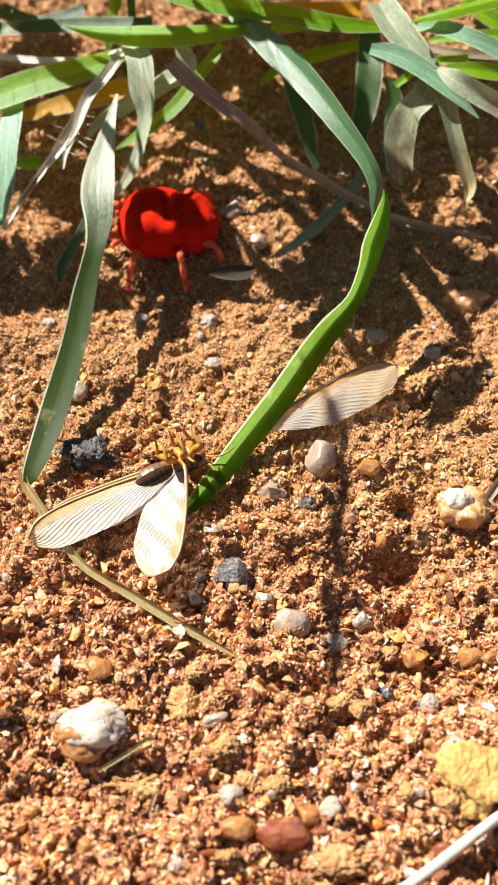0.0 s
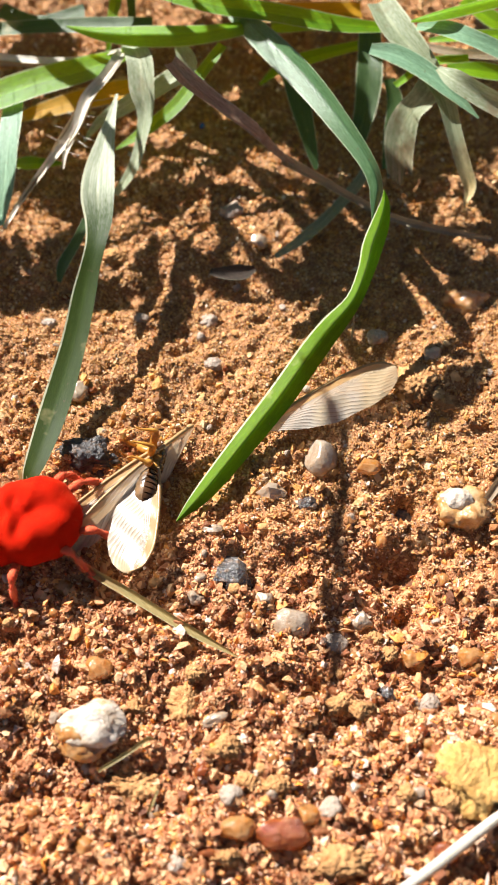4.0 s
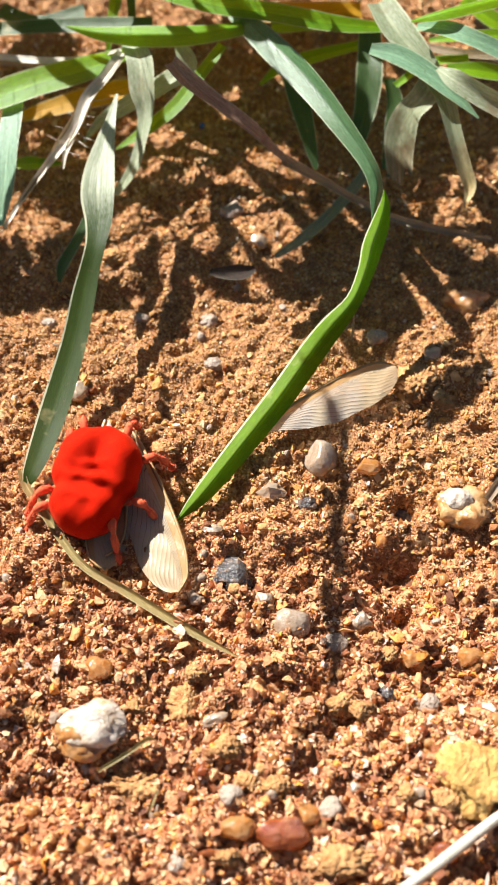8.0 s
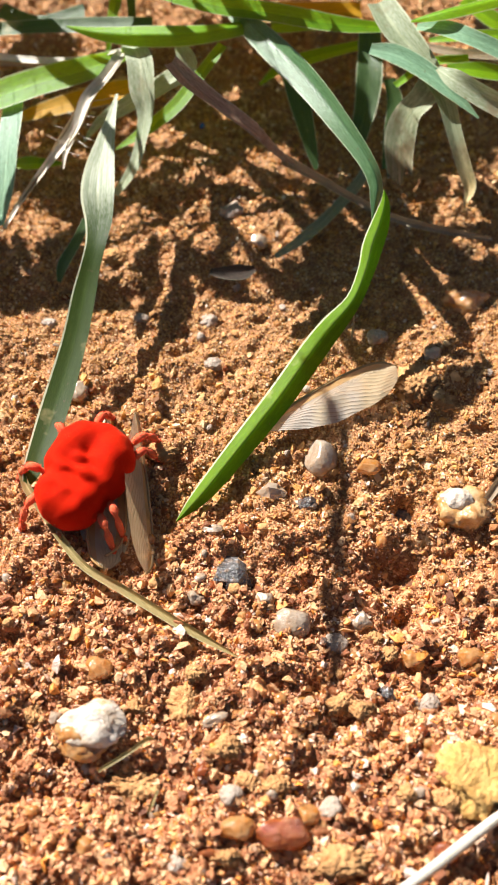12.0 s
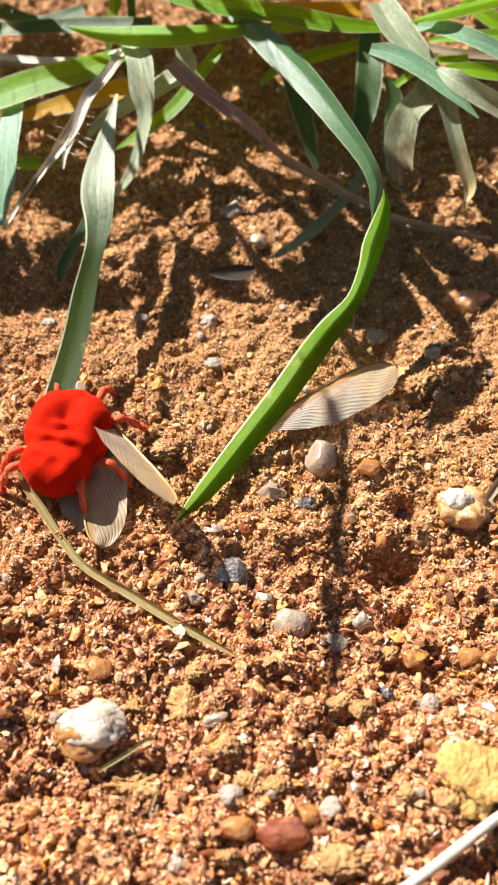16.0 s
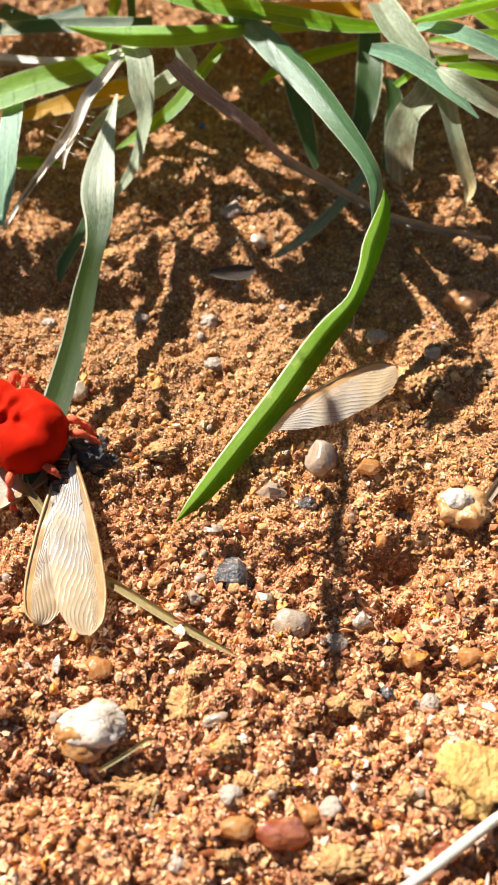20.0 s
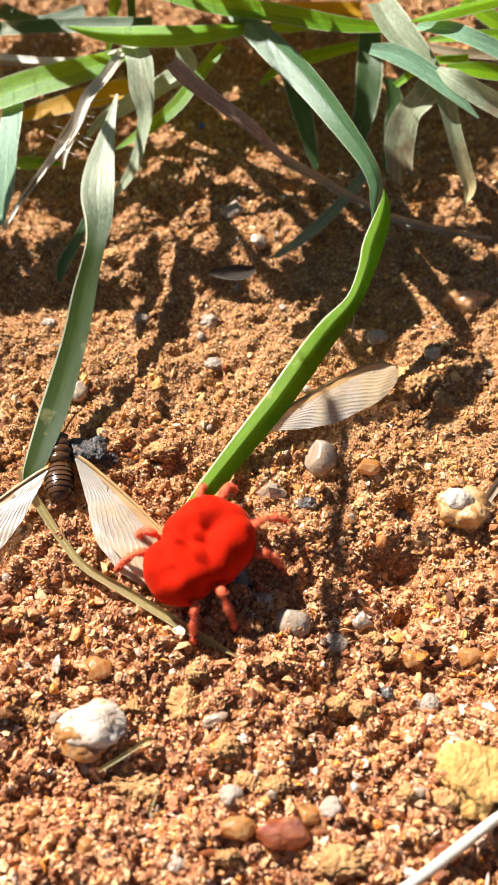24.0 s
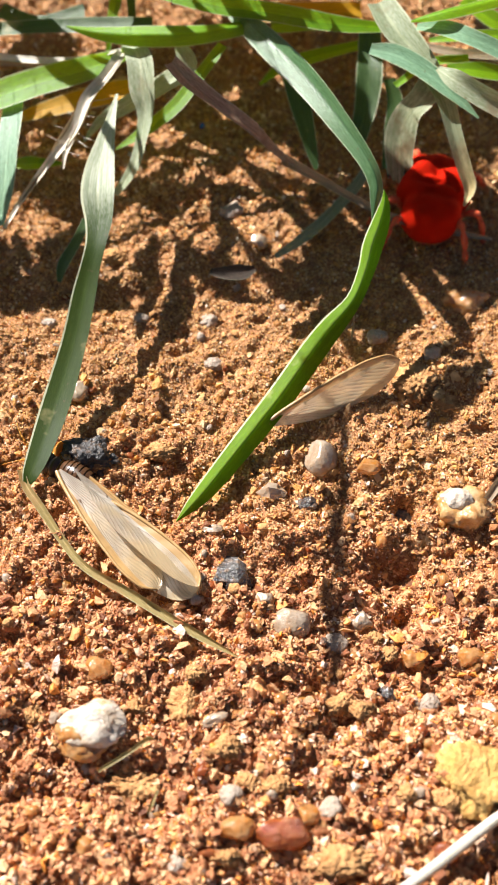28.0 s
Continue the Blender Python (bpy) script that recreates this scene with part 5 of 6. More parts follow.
    blade(grass, LEAF_BROWN, [(-2.59, 96.44, 0, 0.3, 0), (0.72, 77.02, 15.53, 0.08, 0), (2.76, 65.11, 22.38, 0.08, 0), (3.97, 58.05, 25.47, 0.08, 0), (4.61, 54.3, 26.83, 0.08, 0), (4.95, 52.31, 27.46, 2.8, 0), (7.24, 50.63, 29.61, 3.95, 0), (11.66, 47.63, 29.69, 1.37, 0)], seed=240, name='dry_blade', facing=SUNWARD)
    blade(grass, LEAF_BROWN, [(-20.84, 108.65, 0, 0.3, 0), (-29.97, 98.74, 8.73, 0.08, 0), (-35.57, 92.65, 11.4, 0.08, 0), (-38.9, 89.04, 12.02, 0.08, 0), (-40.66, 87.13, 12.06, 0.08, 0), (-41.59, 86.11, 12, 2.07, 0), (-44.75, 76.85, 12, 2.87, 0), (-49.28, 70.03, 13.11, 0.98, 0)], seed=241, name='dry_blade', facing=SUNWARD)
    blade(grass, LEAF_BLUE, [(-18.55, 101.33, 0, 0.3, 0), (-27.07, 92.6, 8.73, 0.08, 0), (-32.3, 87.23, 11.4, 0.08, 0), (-35.4, 84.06, 12.02, 0.08, 0), (-37.05, 82.37, 12.06, 0.08, 0), (-37.92, 81.48, 12, 3.74, 0), (-42.83, 75.25, 12.77, 5.23, 0), (-47.15, 70.16, 13.68, 1.79, 0)], seed=242, name='blade', facing=SUNWARD)
    blade(grass, LEAF_BROWN, [(-0.44, 91, 0, 0.3, 0), (3.75, 81.9, 10.05, 0.08, 0), (6.32, 76.32, 13.53, 0.08, 0), (7.85, 73.01, 14.63, 0.08, 0), (8.66, 71.25, 14.93, 0.08, 0), (9.09, 70.32, 15, 3.57, 0), (9.26, 65.93, 19.32, 4.96, 0), (11.77, 60.32, 20.74, 1.69, 0)], seed=243, name='dry_blade', facing=SUNWARD)
    blade(grass, LEAF_BROWN, [(-25.07, 100.99, 0, 0.3, 0), (-38.68, 80.28, 14.5, 0.08, 0), (-47.02, 67.57, 20.71, 0.08, 0), (-51.97, 60.04, 23.43, 0.08, 0), (-54.6, 56.04, 24.58, 0.08, 0), (-55.99, 53.92, 25.11, 1.34, 0), (-54.62, 50.8, 27.81, 1.88, 0), (-52.94, 47.4, 29.28, 0.65, 0)], seed=244, name='dry_blade', facing=SUNWARD)
    blade(grass, LEAF_BLUE, [(11.32, 108.74, 0, 0.3, 0), (17.79, 92.41, 9.36, 0.08, 0), (21.76, 82.39, 12.42, 0.08, 0), (24.11, 76.45, 13.27, 0.08, 0), (25.36, 73.3, 13.43, 0.08, 0), (26.02, 71.63, 13.43, 2.81, 0), (19.44, 68.67, 16.5, 3.93, 0), (14.72, 64.62, 17.35, 1.35, 0)], seed=245, name='blade', facing=SUNWARD)
    blade(grass, LEAF_BROWN, [(-17.39, 96.76, 0, 0.3, 0), (-22.61, 87.07, 8.73, 0.08, 0), (-25.81, 81.12, 11.4, 0.08, 0), (-27.71, 77.6, 12.02, 0.08, 0), (-28.72, 75.73, 12.06, 0.08, 0), (-29.25, 74.74, 12, 1.79, 0), (-25.15, 70.69, 13.88, 2.51, 0), (-21.46, 66.99, 15.22, 0.86, 0)], seed=246, name='dry_blade', facing=SUNWARD)
    blade(grass, LEAF_BLUE, [(-14.48, 105.28, 0, 0.3, 0), (-14.93, 93.85, 8.73, 0.08, 0), (-15.21, 86.83, 11.4, 0.08, 0), (-15.38, 82.68, 12.02, 0.08, 0), (-15.47, 80.47, 12.06, 0.08, 0), (-15.51, 79.3, 12, 2.01, 0), (-16.22, 74.59, 12, 2.83, 0), (-16.83, 70.92, 12.46, 0.98, 0)], seed=248, name='blade', facing=SUNWARD)
    blade(grass, LEAF_BROWN, [(-23.14, 108.19, 0, 0.3, 0), (-36.27, 83.07, 15.63, 0.08, 0), (-44.32, 67.66, 22.54, 0.08, 0), (-49.1, 58.53, 25.67, 0.08, 0), (-51.63, 53.67, 27.04, 0.08, 0), (-52.97, 51.11, 27.68, 2, 0), (-57.43, 50.15, 29.05, 2.83, 0), (-60.33, 48.21, 28.97, 0.98, 0)], seed=252, name='dry_blade', facing=SUNWARD)
    blade(grass, LEAF_BLUE, [(14.84, 91.13, 0, 0.3, 0), (19.56, 82.22, 9.76, 0.08, 0), (22.45, 76.75, 13.06, 0.08, 0), (24.16, 73.51, 14.06, 0.08, 0), (25.08, 71.79, 14.3, 0.08, 0), (25.56, 70.88, 14.34, 3.25, 0), (18.65, 66.37, 18.64, 4.52, 0), (13.77, 60.83, 20.25, 1.54, 0)], seed=254, name='blade', facing=SUNWARD)
    blade(grass, LEAF_BROWN, [(3.43, 99.64, 0, 0.3, 0), (1.92, 73.52, 19.05, 0.08, 0), (0.99, 57.49, 28.06, 0.08, 0), (0.43, 47.99, 32.43, 0.08, 0), (0.14, 42.95, 34.46, 0.08, 0), (-0.01, 40.27, 35.46, 1.88, 0), (-6.19, 37.96, 37.75, 2.63, 0), (-11.03, 34.96, 38.54, 0.91, 0)], seed=255, name='dry_blade', facing=SUNWARD)
    blade(grass, LEAF_BROWN, [(-11.72, 108.96, 0, 0.3, 0), (-11.25, 93.4, 8.73, 0.08, 0), (-10.97, 83.84, 11.4, 0.08, 0), (-10.8, 78.18, 12.02, 0.08, 0), (-10.71, 75.17, 12.06, 0.08, 0), (-10.66, 73.58, 12, 2.24, 0), (-15.65, 72.31, 13.23, 3.17, 0), (-20.14, 70.18, 13.11, 1.1, 0)], seed=256, name='dry_blade', facing=SUNWARD)
    blade(grass, LEAF_BLUE, [(5.58, 98.05, 0, 0.3, 0), (3.42, 81.23, 13.07, 0.08, 0), (2.1, 70.92, 18.41, 0.08, 0), (1.32, 64.8, 20.61, 0.08, 0), (0.91, 61.55, 21.49, 0.08, 0), (0.69, 59.83, 21.87, 2.64, 0), (-0.47, 58.21, 23.93, 3.73, 0), (0.12, 55.36, 24.02, 1.29, 0)], seed=257, name='blade', facing=SUNWARD)
    blade(grass, LEAF_BROWN, [(-0.96, 91.54, 0, 0.3, 0), (0.14, 76.78, 13.21, 0.08, 0), (0.82, 67.72, 18.63, 0.08, 0), (1.22, 62.35, 20.88, 0.08, 0), (1.43, 59.5, 21.78, 0.08, 0), (1.54, 57.99, 22.18, 1.37, 0), (1.96, 54.05, 25.47, 1.91, 0), (2.87, 49.98, 27.41, 0.65, 0)], seed=258, name='dry_blade', facing=SUNWARD)
    blade(grass, LEAF_BLUE, [(11.5, 107.4, 0, 0.3, 0), (11.21, 92.36, 8.73, 0.08, 0), (11.03, 83.13, 11.4, 0.08, 0), (10.92, 77.66, 12.02, 0.08, 0), (10.87, 74.76, 12.06, 0.08, 0), (10.84, 73.22, 12, 2.4, 0), (13.22, 71.74, 13.83, 3.4, 0), (16.58, 69.15, 13.91, 1.18, 0)], seed=260, name='blade', facing=SUNWARD)
    blade(grass, LEAF_BROWN, [(-24.22, 93.96, 0, 0.3, 0), (-28.43, 75.66, 15.01, 0.08, 0), (-31.01, 64.43, 21.54, 0.08, 0), (-32.54, 57.77, 24.44, 0.08, 0), (-33.35, 54.24, 25.69, 0.08, 0), (-33.78, 52.37, 26.28, 1.39, 0), (-38.19, 47.69, 30.1, 1.92, 0), (-40.82, 43.03, 32.46, 0.66, 0)], seed=261, name='dry_blade', facing=SUNWARD)
    blade(grass, LEAF_BROWN, [(-18.59, 94.16, 0, 0.3, 0), (-27.5, 82.34, 10.67, 0.08, 0), (-32.97, 75.09, 14.53, 0.08, 0), (-36.22, 70.79, 15.85, 0.08, 0), (-37.94, 68.51, 16.26, 0.08, 0), (-38.85, 67.3, 16.4, 2.58, 0), (-46.88, 63.49, 19.99, 3.6, 0), (-53.18, 58.88, 21.42, 1.23, 0)], seed=262, name='dry_blade', facing=SUNWARD)
    blade(grass, LEAF_BLUE, [(-4.03, 107.54, 0, 0.3, 0), (-6.71, 83.77, 14.75, 0.08, 0), (-8.36, 69.18, 21.12, 0.08, 0), (-9.34, 60.53, 23.93, 0.08, 0), (-9.86, 55.94, 25.13, 0.08, 0), (-10.13, 53.51, 25.68, 1.68, 0), (-13.31, 52.08, 27.29, 2.38, 0), (-15.63, 49.9, 27.61, 0.82, 0)], seed=263, name='blade', facing=SUNWARD)
    blade(grass, LEAF_BROWN, [(2.74, 91.45, 0, 0.3, 0), (-1, 71.52, 16.95, 0.08, 0), (-3.3, 59.29, 24.66, 0.08, 0), (-4.66, 52.04, 28.27, 0.08, 0), (-5.38, 48.19, 29.9, 0.08, 0), (-5.76, 46.15, 30.68, 1.25, 0), (-8.84, 43.64, 32.91, 1.75, 0), (-10.54, 40.8, 34.04, 0.6, 0)], seed=265, name='dry_blade', facing=SUNWARD)
    blade(grass, LEAF_BLUE, [(-2.84, 98.31, 0, 0.3, 0), (-0.93, 78.21, 15.24, 0.08, 0), (0.24, 65.87, 21.91, 0.08, 0), (0.93, 58.56, 24.9, 0.08, 0), (1.3, 54.68, 26.2, 0.08, 0), (1.49, 52.63, 26.8, 2.27, 0), (2.37, 51.37, 28.48, 3.21, 0), (4.68, 49.02, 28.49, 1.11, 0)], seed=266, name='blade', facing=SUNWARD)
    blade(grass, LEAF_BROWN, [(7.82, 99.38, 0, 0.3, 0), (7.1, 80.75, 13.47, 0.08, 0), (6.66, 69.32, 19.06, 0.08, 0), (6.4, 62.55, 21.4, 0.08, 0), (6.27, 58.95, 22.36, 0.08, 0), (6.19, 57.04, 22.78, 1.27, 0), (3.52, 55.12, 24.61, 1.79, 0), (2.02, 52.75, 25.38, 0.62, 0)], seed=268, name='dry_blade', facing=SUNWARD)
    blade(grass, LEAF_BLUE, [(-2.49, 91.18, 0, 0.3, 0), (1.41, 73.08, 16.25, 0.08, 0), (3.81, 61.98, 23.53, 0.08, 0), (5.23, 55.4, 26.89, 0.08, 0), (5.98, 51.9, 28.38, 0.08, 0), (6.38, 50.05, 29.08, 2.78, 0), (3.63, 48.55, 31.1, 3.92, 0), (3.08, 45.72, 31.08, 1.36, 0)], seed=269, name='blade', facing=SUNWARD)
    blade(grass, LEAF_BROWN, [(1.52, 102.89, 0, 0.3, 0), (-1.49, 80.35, 15.37, 0.08, 0), (-3.33, 66.52, 22.12, 0.08, 0), (-4.42, 58.32, 25.15, 0.08, 0), (-5, 53.97, 26.48, 0.08, 0), (-5.31, 51.66, 27.09, 1.76, 0), (-5.24, 48.44, 30, 2.46, 0), (-3.79, 44.74, 31.38, 0.85, 0)], seed=270, name='dry_blade', facing=SUNWARD)
    blade(grass, LEAF_BLUE, [(-26.05, 95.02, 0, 0.3, 0), (-32.52, 76.44, 14.91, 0.08, 0), (-36.49, 65.03, 21.38, 0.08, 0), (-38.84, 58.28, 24.25, 0.08, 0), (-40.09, 54.69, 25.48, 0.08, 0), (-40.75, 52.79, 26.05, 1.49, 0), (-43.76, 51.42, 27.54, 2.1, 0), (-46.16, 49.42, 27.88, 0.73, 0)], seed=272, name='blade', facing=SUNWARD)
    blade(grass, LEAF_BROWN, [(-7.7, 93.2, 0, 0.3, 0), (-15.19, 79.24, 12.19, 0.08, 0), (-19.79, 70.67, 16.99, 0.08, 0), (-22.52, 65.59, 18.86, 0.08, 0), (-23.97, 62.89, 19.57, 0.08, 0), (-24.73, 61.46, 19.86, 1.63, 0), (-28.96, 60.53, 21.09, 2.31, 0), (-32.08, 58.81, 21.12, 0.8, 0)], seed=273, name='dry_blade', facing=SUNWARD)
    blade(grass, LEAF_BROWN, [(-17.51, 106.73, 0, 0.3, 0), (-19.76, 82.87, 14.96, 0.08, 0), (-21.14, 68.23, 21.46, 0.08, 0), (-21.96, 59.56, 24.34, 0.08, 0), (-22.39, 54.95, 25.59, 0.08, 0), (-22.62, 52.51, 26.16, 1.38, 0), (-26.19, 50.29, 28.23, 1.94, 0), (-28.52, 47.62, 29.14, 0.67, 0)], seed=274, name='dry_blade', facing=SUNWARD)
    blade(grass, LEAF_BROWN, [(-14.46, 97.01, 0, 0.3, 0), (-15.17, 82, 11.89, 0.08, 0), (-15.6, 72.79, 16.5, 0.08, 0), (-15.85, 67.33, 18.27, 0.08, 0), (-15.99, 64.43, 18.92, 0.08, 0), (-16.06, 62.9, 19.18, 2.08, 0), (-20.02, 62, 20.54, 2.95, 0), (-23.2, 60.06, 20.39, 1.02, 0)], seed=277, name='dry_blade', facing=SUNWARD)
    blade(grass, LEAF_BROWN, [(-27.59, 100.72, 0, 0.3, 0), (-35.47, 78.93, 15.44, 0.08, 0), (-40.31, 65.56, 22.23, 0.08, 0), (-43.18, 57.63, 25.29, 0.08, 0), (-44.7, 53.42, 26.63, 0.08, 0), (-45.51, 51.19, 27.25, 1.54, 0), (-48.53, 49.87, 28.73, 2.18, 0), (-50.88, 47.87, 29.03, 0.76, 0)], seed=279, name='dry_blade', facing=SUNWARD)
    blade(grass, LEAF_BROWN, [(-34.75, 91.01, 0, 0.3, 0), (-45.83, 74.66, 15.16, 0.08, 0), (-52.64, 64.62, 21.78, 0.08, 0), (-56.67, 58.67, 24.74, 0.08, 0), (-58.81, 55.52, 26.02, 0.08, 0), (-59.94, 53.84, 26.62, 3.13, 0), (-57.26, 52.96, 28.31, 4.43, 0), (-53.04, 50.46, 27.79, 1.54, 0)], seed=280, name='dry_blade', facing=SUNWARD)
    blade(grass, LEAF_BROWN, [(2.2, 96.2, 0, 0.3, 0), (0.22, 81.2, 12.08, 0.08, 0), (-1, 72, 16.81, 0.08, 0), (-1.72, 66.55, 18.65, 0.08, 0), (-2.1, 63.65, 19.34, 0.08, 0), (-2.3, 62.12, 19.62, 1.91, 0), (-1.49, 60.7, 21.29, 2.71, 0), (0.96, 58.41, 21.52, 0.94, 0)], seed=283, name='dry_blade', facing=SUNWARD)
    blade(grass, LEAF_BLUE, [(-3.49, 92.4, 0, 0.3, 0), (-5.35, 79.42, 12.07, 0.08, 0), (-6.49, 71.45, 16.79, 0.08, 0), (-7.17, 66.73, 18.62, 0.08, 0), (-7.53, 64.22, 19.3, 0.08, 0), (-7.72, 62.89, 19.58, 2.56, 0), (-5.32, 62.3, 20.89, 3.64, 0), (-1.51, 60.35, 20.38, 1.27, 0)], seed=284, name='blade', facing=SUNWARD)
    blade(grass, LEAF_BLUE, [(-17, 64, 0, 1.2, 0), (-16, 61, 14, 1.4, 0), (-15, 58, 24, 2.2, 0), (-13.2, 54.5, 29, 3.6, 0), (-10.8, 50.5, 30, 4.0, 0), (-9.6, 47, 28.5, 2.6, 0), (-9, 44.5, 26, 0.4, 0)], seed=69, facing=SUNWARD)
    straw = thing("dry_straw", Matrix(), "bleached dry grass stem lying on the soil", "stem")
    stalk(straw, STALK, [(13.48, -49.08, 1.63, 0.94, 0), (17.29, -46.7, 1.93, 1.05, 0), (21.14, -44.08, 2.58, 1.06, 0), (24.67, -41.77, 2.38, 1.02, 0)])
    straw = thing("dry_straw", Matrix(), "short grey dry grass stalk leaning on a pebble", "stem")
    blade(straw, LEAF_DRY, [(26.66, -8.53, 1.98, 0.89, 0), (27.77, -7.21, 2.88, 1.14, 0), (29.5, -5.31, 3.36, 1.14, 0)], seed=51, name='stalk', fold=0.5)
    straw = thing("dead_leaf", Matrix(), "small dark dead leaf scrap on the soil", "leaf")
    blade(straw, LEAF_DEAD, [(-4.99, 23.85, 2.36, 0.72, 0), (-2.96, 23.55, 2.5, 1.73, 0), (-0.65, 23.72, 2.52, 1.88, 0), (0.79, 24.13, 2.69, 0.72, 0)], seed=52, name='scrap', fold=0.3)


def build_litter():
    """Loose dry bits on the soil."""
    v, f, uv = ribbon([(-14.85, -37.93, 1.2, 0.32, 0), (-13.32, -37.21, 1.9, 0.42, 0), (-11.43, -36.07, 2.1, 0.4, 0), (-10.03, -34.88, 1.7, 0.5, 0), (-9.39, -34.98, 1.2, 0.1, 0)], 0.5, n=20, across=5, seed=3)
    tagged(new("straw_fragment", mesh_of("straw_fragment", v, f, STRAW, uvs=uv)), "thin yellow straw fragment on the near soil", "straw")
    v, f, uv = ribbon([(-9.73, -41.9, 1.0, 0.2, 0), (-9.29, -40.96, 1.6, 0.32, 0), (-8.89, -39.74, 1.2, 0.12, 0)], 0.5, n=20, across=5, seed=3)
    tagged(new("straw_fragment", mesh_of("straw_fragment", v, f, STRAW, uvs=uv)), "short thin straw fragment between gravel", "straw")
    v, f, uv = ribbon([(12.81, 14.67, 0.2, 0.28, 0), (12.95, 15.65, 1.6, 0.26, 0), (13.05, 16.73, 3.4, 0.12, 0)], 0.5, n=20, across=5, seed=3)
    tagged(new("dry_stub", mesh_of("dry_stub", v, f, LEAF_DRY, uvs=uv)), "thin grey dry grass stub standing in soil", "straw")


# ---- the detached wing and the winged termite ----


def wing_mesh(name, length, width, seed, wave=0.22, side=1):
    """A long membranous wing: root at the origin, tip along +x, front edge towards +y (side -1: -y), corrugated along its veins."""
    nu, nv = 96, 90
    u = np.linspace(0, 1, nu)[:, None]
    s = np.linspace(0, 1, nv)[None]
    tip = np.sqrt(np.maximum(1 - np.maximum((u - 0.7) / 0.3, 0) ** 2.2, 0))
    front = (0.05 + 0.33 * np.sin(np.minimum(u / 0.8, 1) * math.pi / 2) ** 0.8) * tip
    back = (0.05 + 0.57 * np.sin(np.minimum(u / 0.55, 1) * math.pi / 2) ** 1.1 - 0.08 * np.maximum(u - 0.55, 0)) * tip
    y = (front - (front + back) * s) * width
    y = y * (1 + 0.012 * np.sin(u * 23 + seed) * s)
    x = u * length + 0 * s
    # veins run from the root and branch off the middle one, curving towards the rear edge
    bent = np.maximum(s - 0.16, 0) / 0.84
    vein = 9.0 * bent ** 0.85 - 12.0 * u ** 1.4 * np.minimum(bent * 6, 1) + 0.25 * np.sin(s * 7 + u * 5 + seed)
    amp = np.minimum(u * 4, 1) * (0.35 + 0.65 * s)
    z = wave * 0.1 * np.abs(np.sin(vein * math.pi)) * amp
    z = z + wave * 0.9 * np.sin(u * 4.2 + seed) * s + wave * 1.1 * np.sin(s * 3.0 + seed * 2) * u
    z = z + 0.12 * wave * np.sin(u * 31 + s * 9) - 1.6 * wave * np.maximum(u - 0.8, 0) * 4 * s
    v = np.stack(np.broadcast_arrays(x, y * side, z), -1).reshape(-1, 3)
    uv = np.stack(np.broadcast_arrays(s + 0 * u, vein), -1).reshape(-1, 2)
    me = mesh_of(name, v, grid_faces(nu, nv), WING, uvs=uv)
    k = v.reshape(nu, nv, 3)
    edge = np.concatenate([k[::5, 0], k[-1:, nv // 2]])
    rad = np.linspace(0.26, 0.13, len(edge))
    ev, ef, eu = tube(np.column_stack([edge, rad]), 6, 40)
    return me, mesh_of("front_vein", ev, ef, SHELL_EDGE, uvs=eu)


def wing(parent, length, width, seed, name="wing", label="", side=1):
    me, ev = wing_mesh(name, length, width, seed, side=side)
    ob = part(name, me, parent, label)
    part("front_vein", ev, ob, "brown thickened front edge")
    return ob


def wing_pose(root, tip, roll):
    """Pose of a wing from its root and tip in millimetres; roll turns it about its length, 0 flat."""
    r, t = Vector(root) * MM, Vector(tip) * MM
    x = (t - r).normalized()
    y = Vector((0, 0, 1)).cross(x).normalized()
    z = x.cross(y)
    m = Matrix((x, y, z)).transposed().to_4x4()
    m.translation = r
    return m @ pose(0, 0, 0, roll, 0, 0)


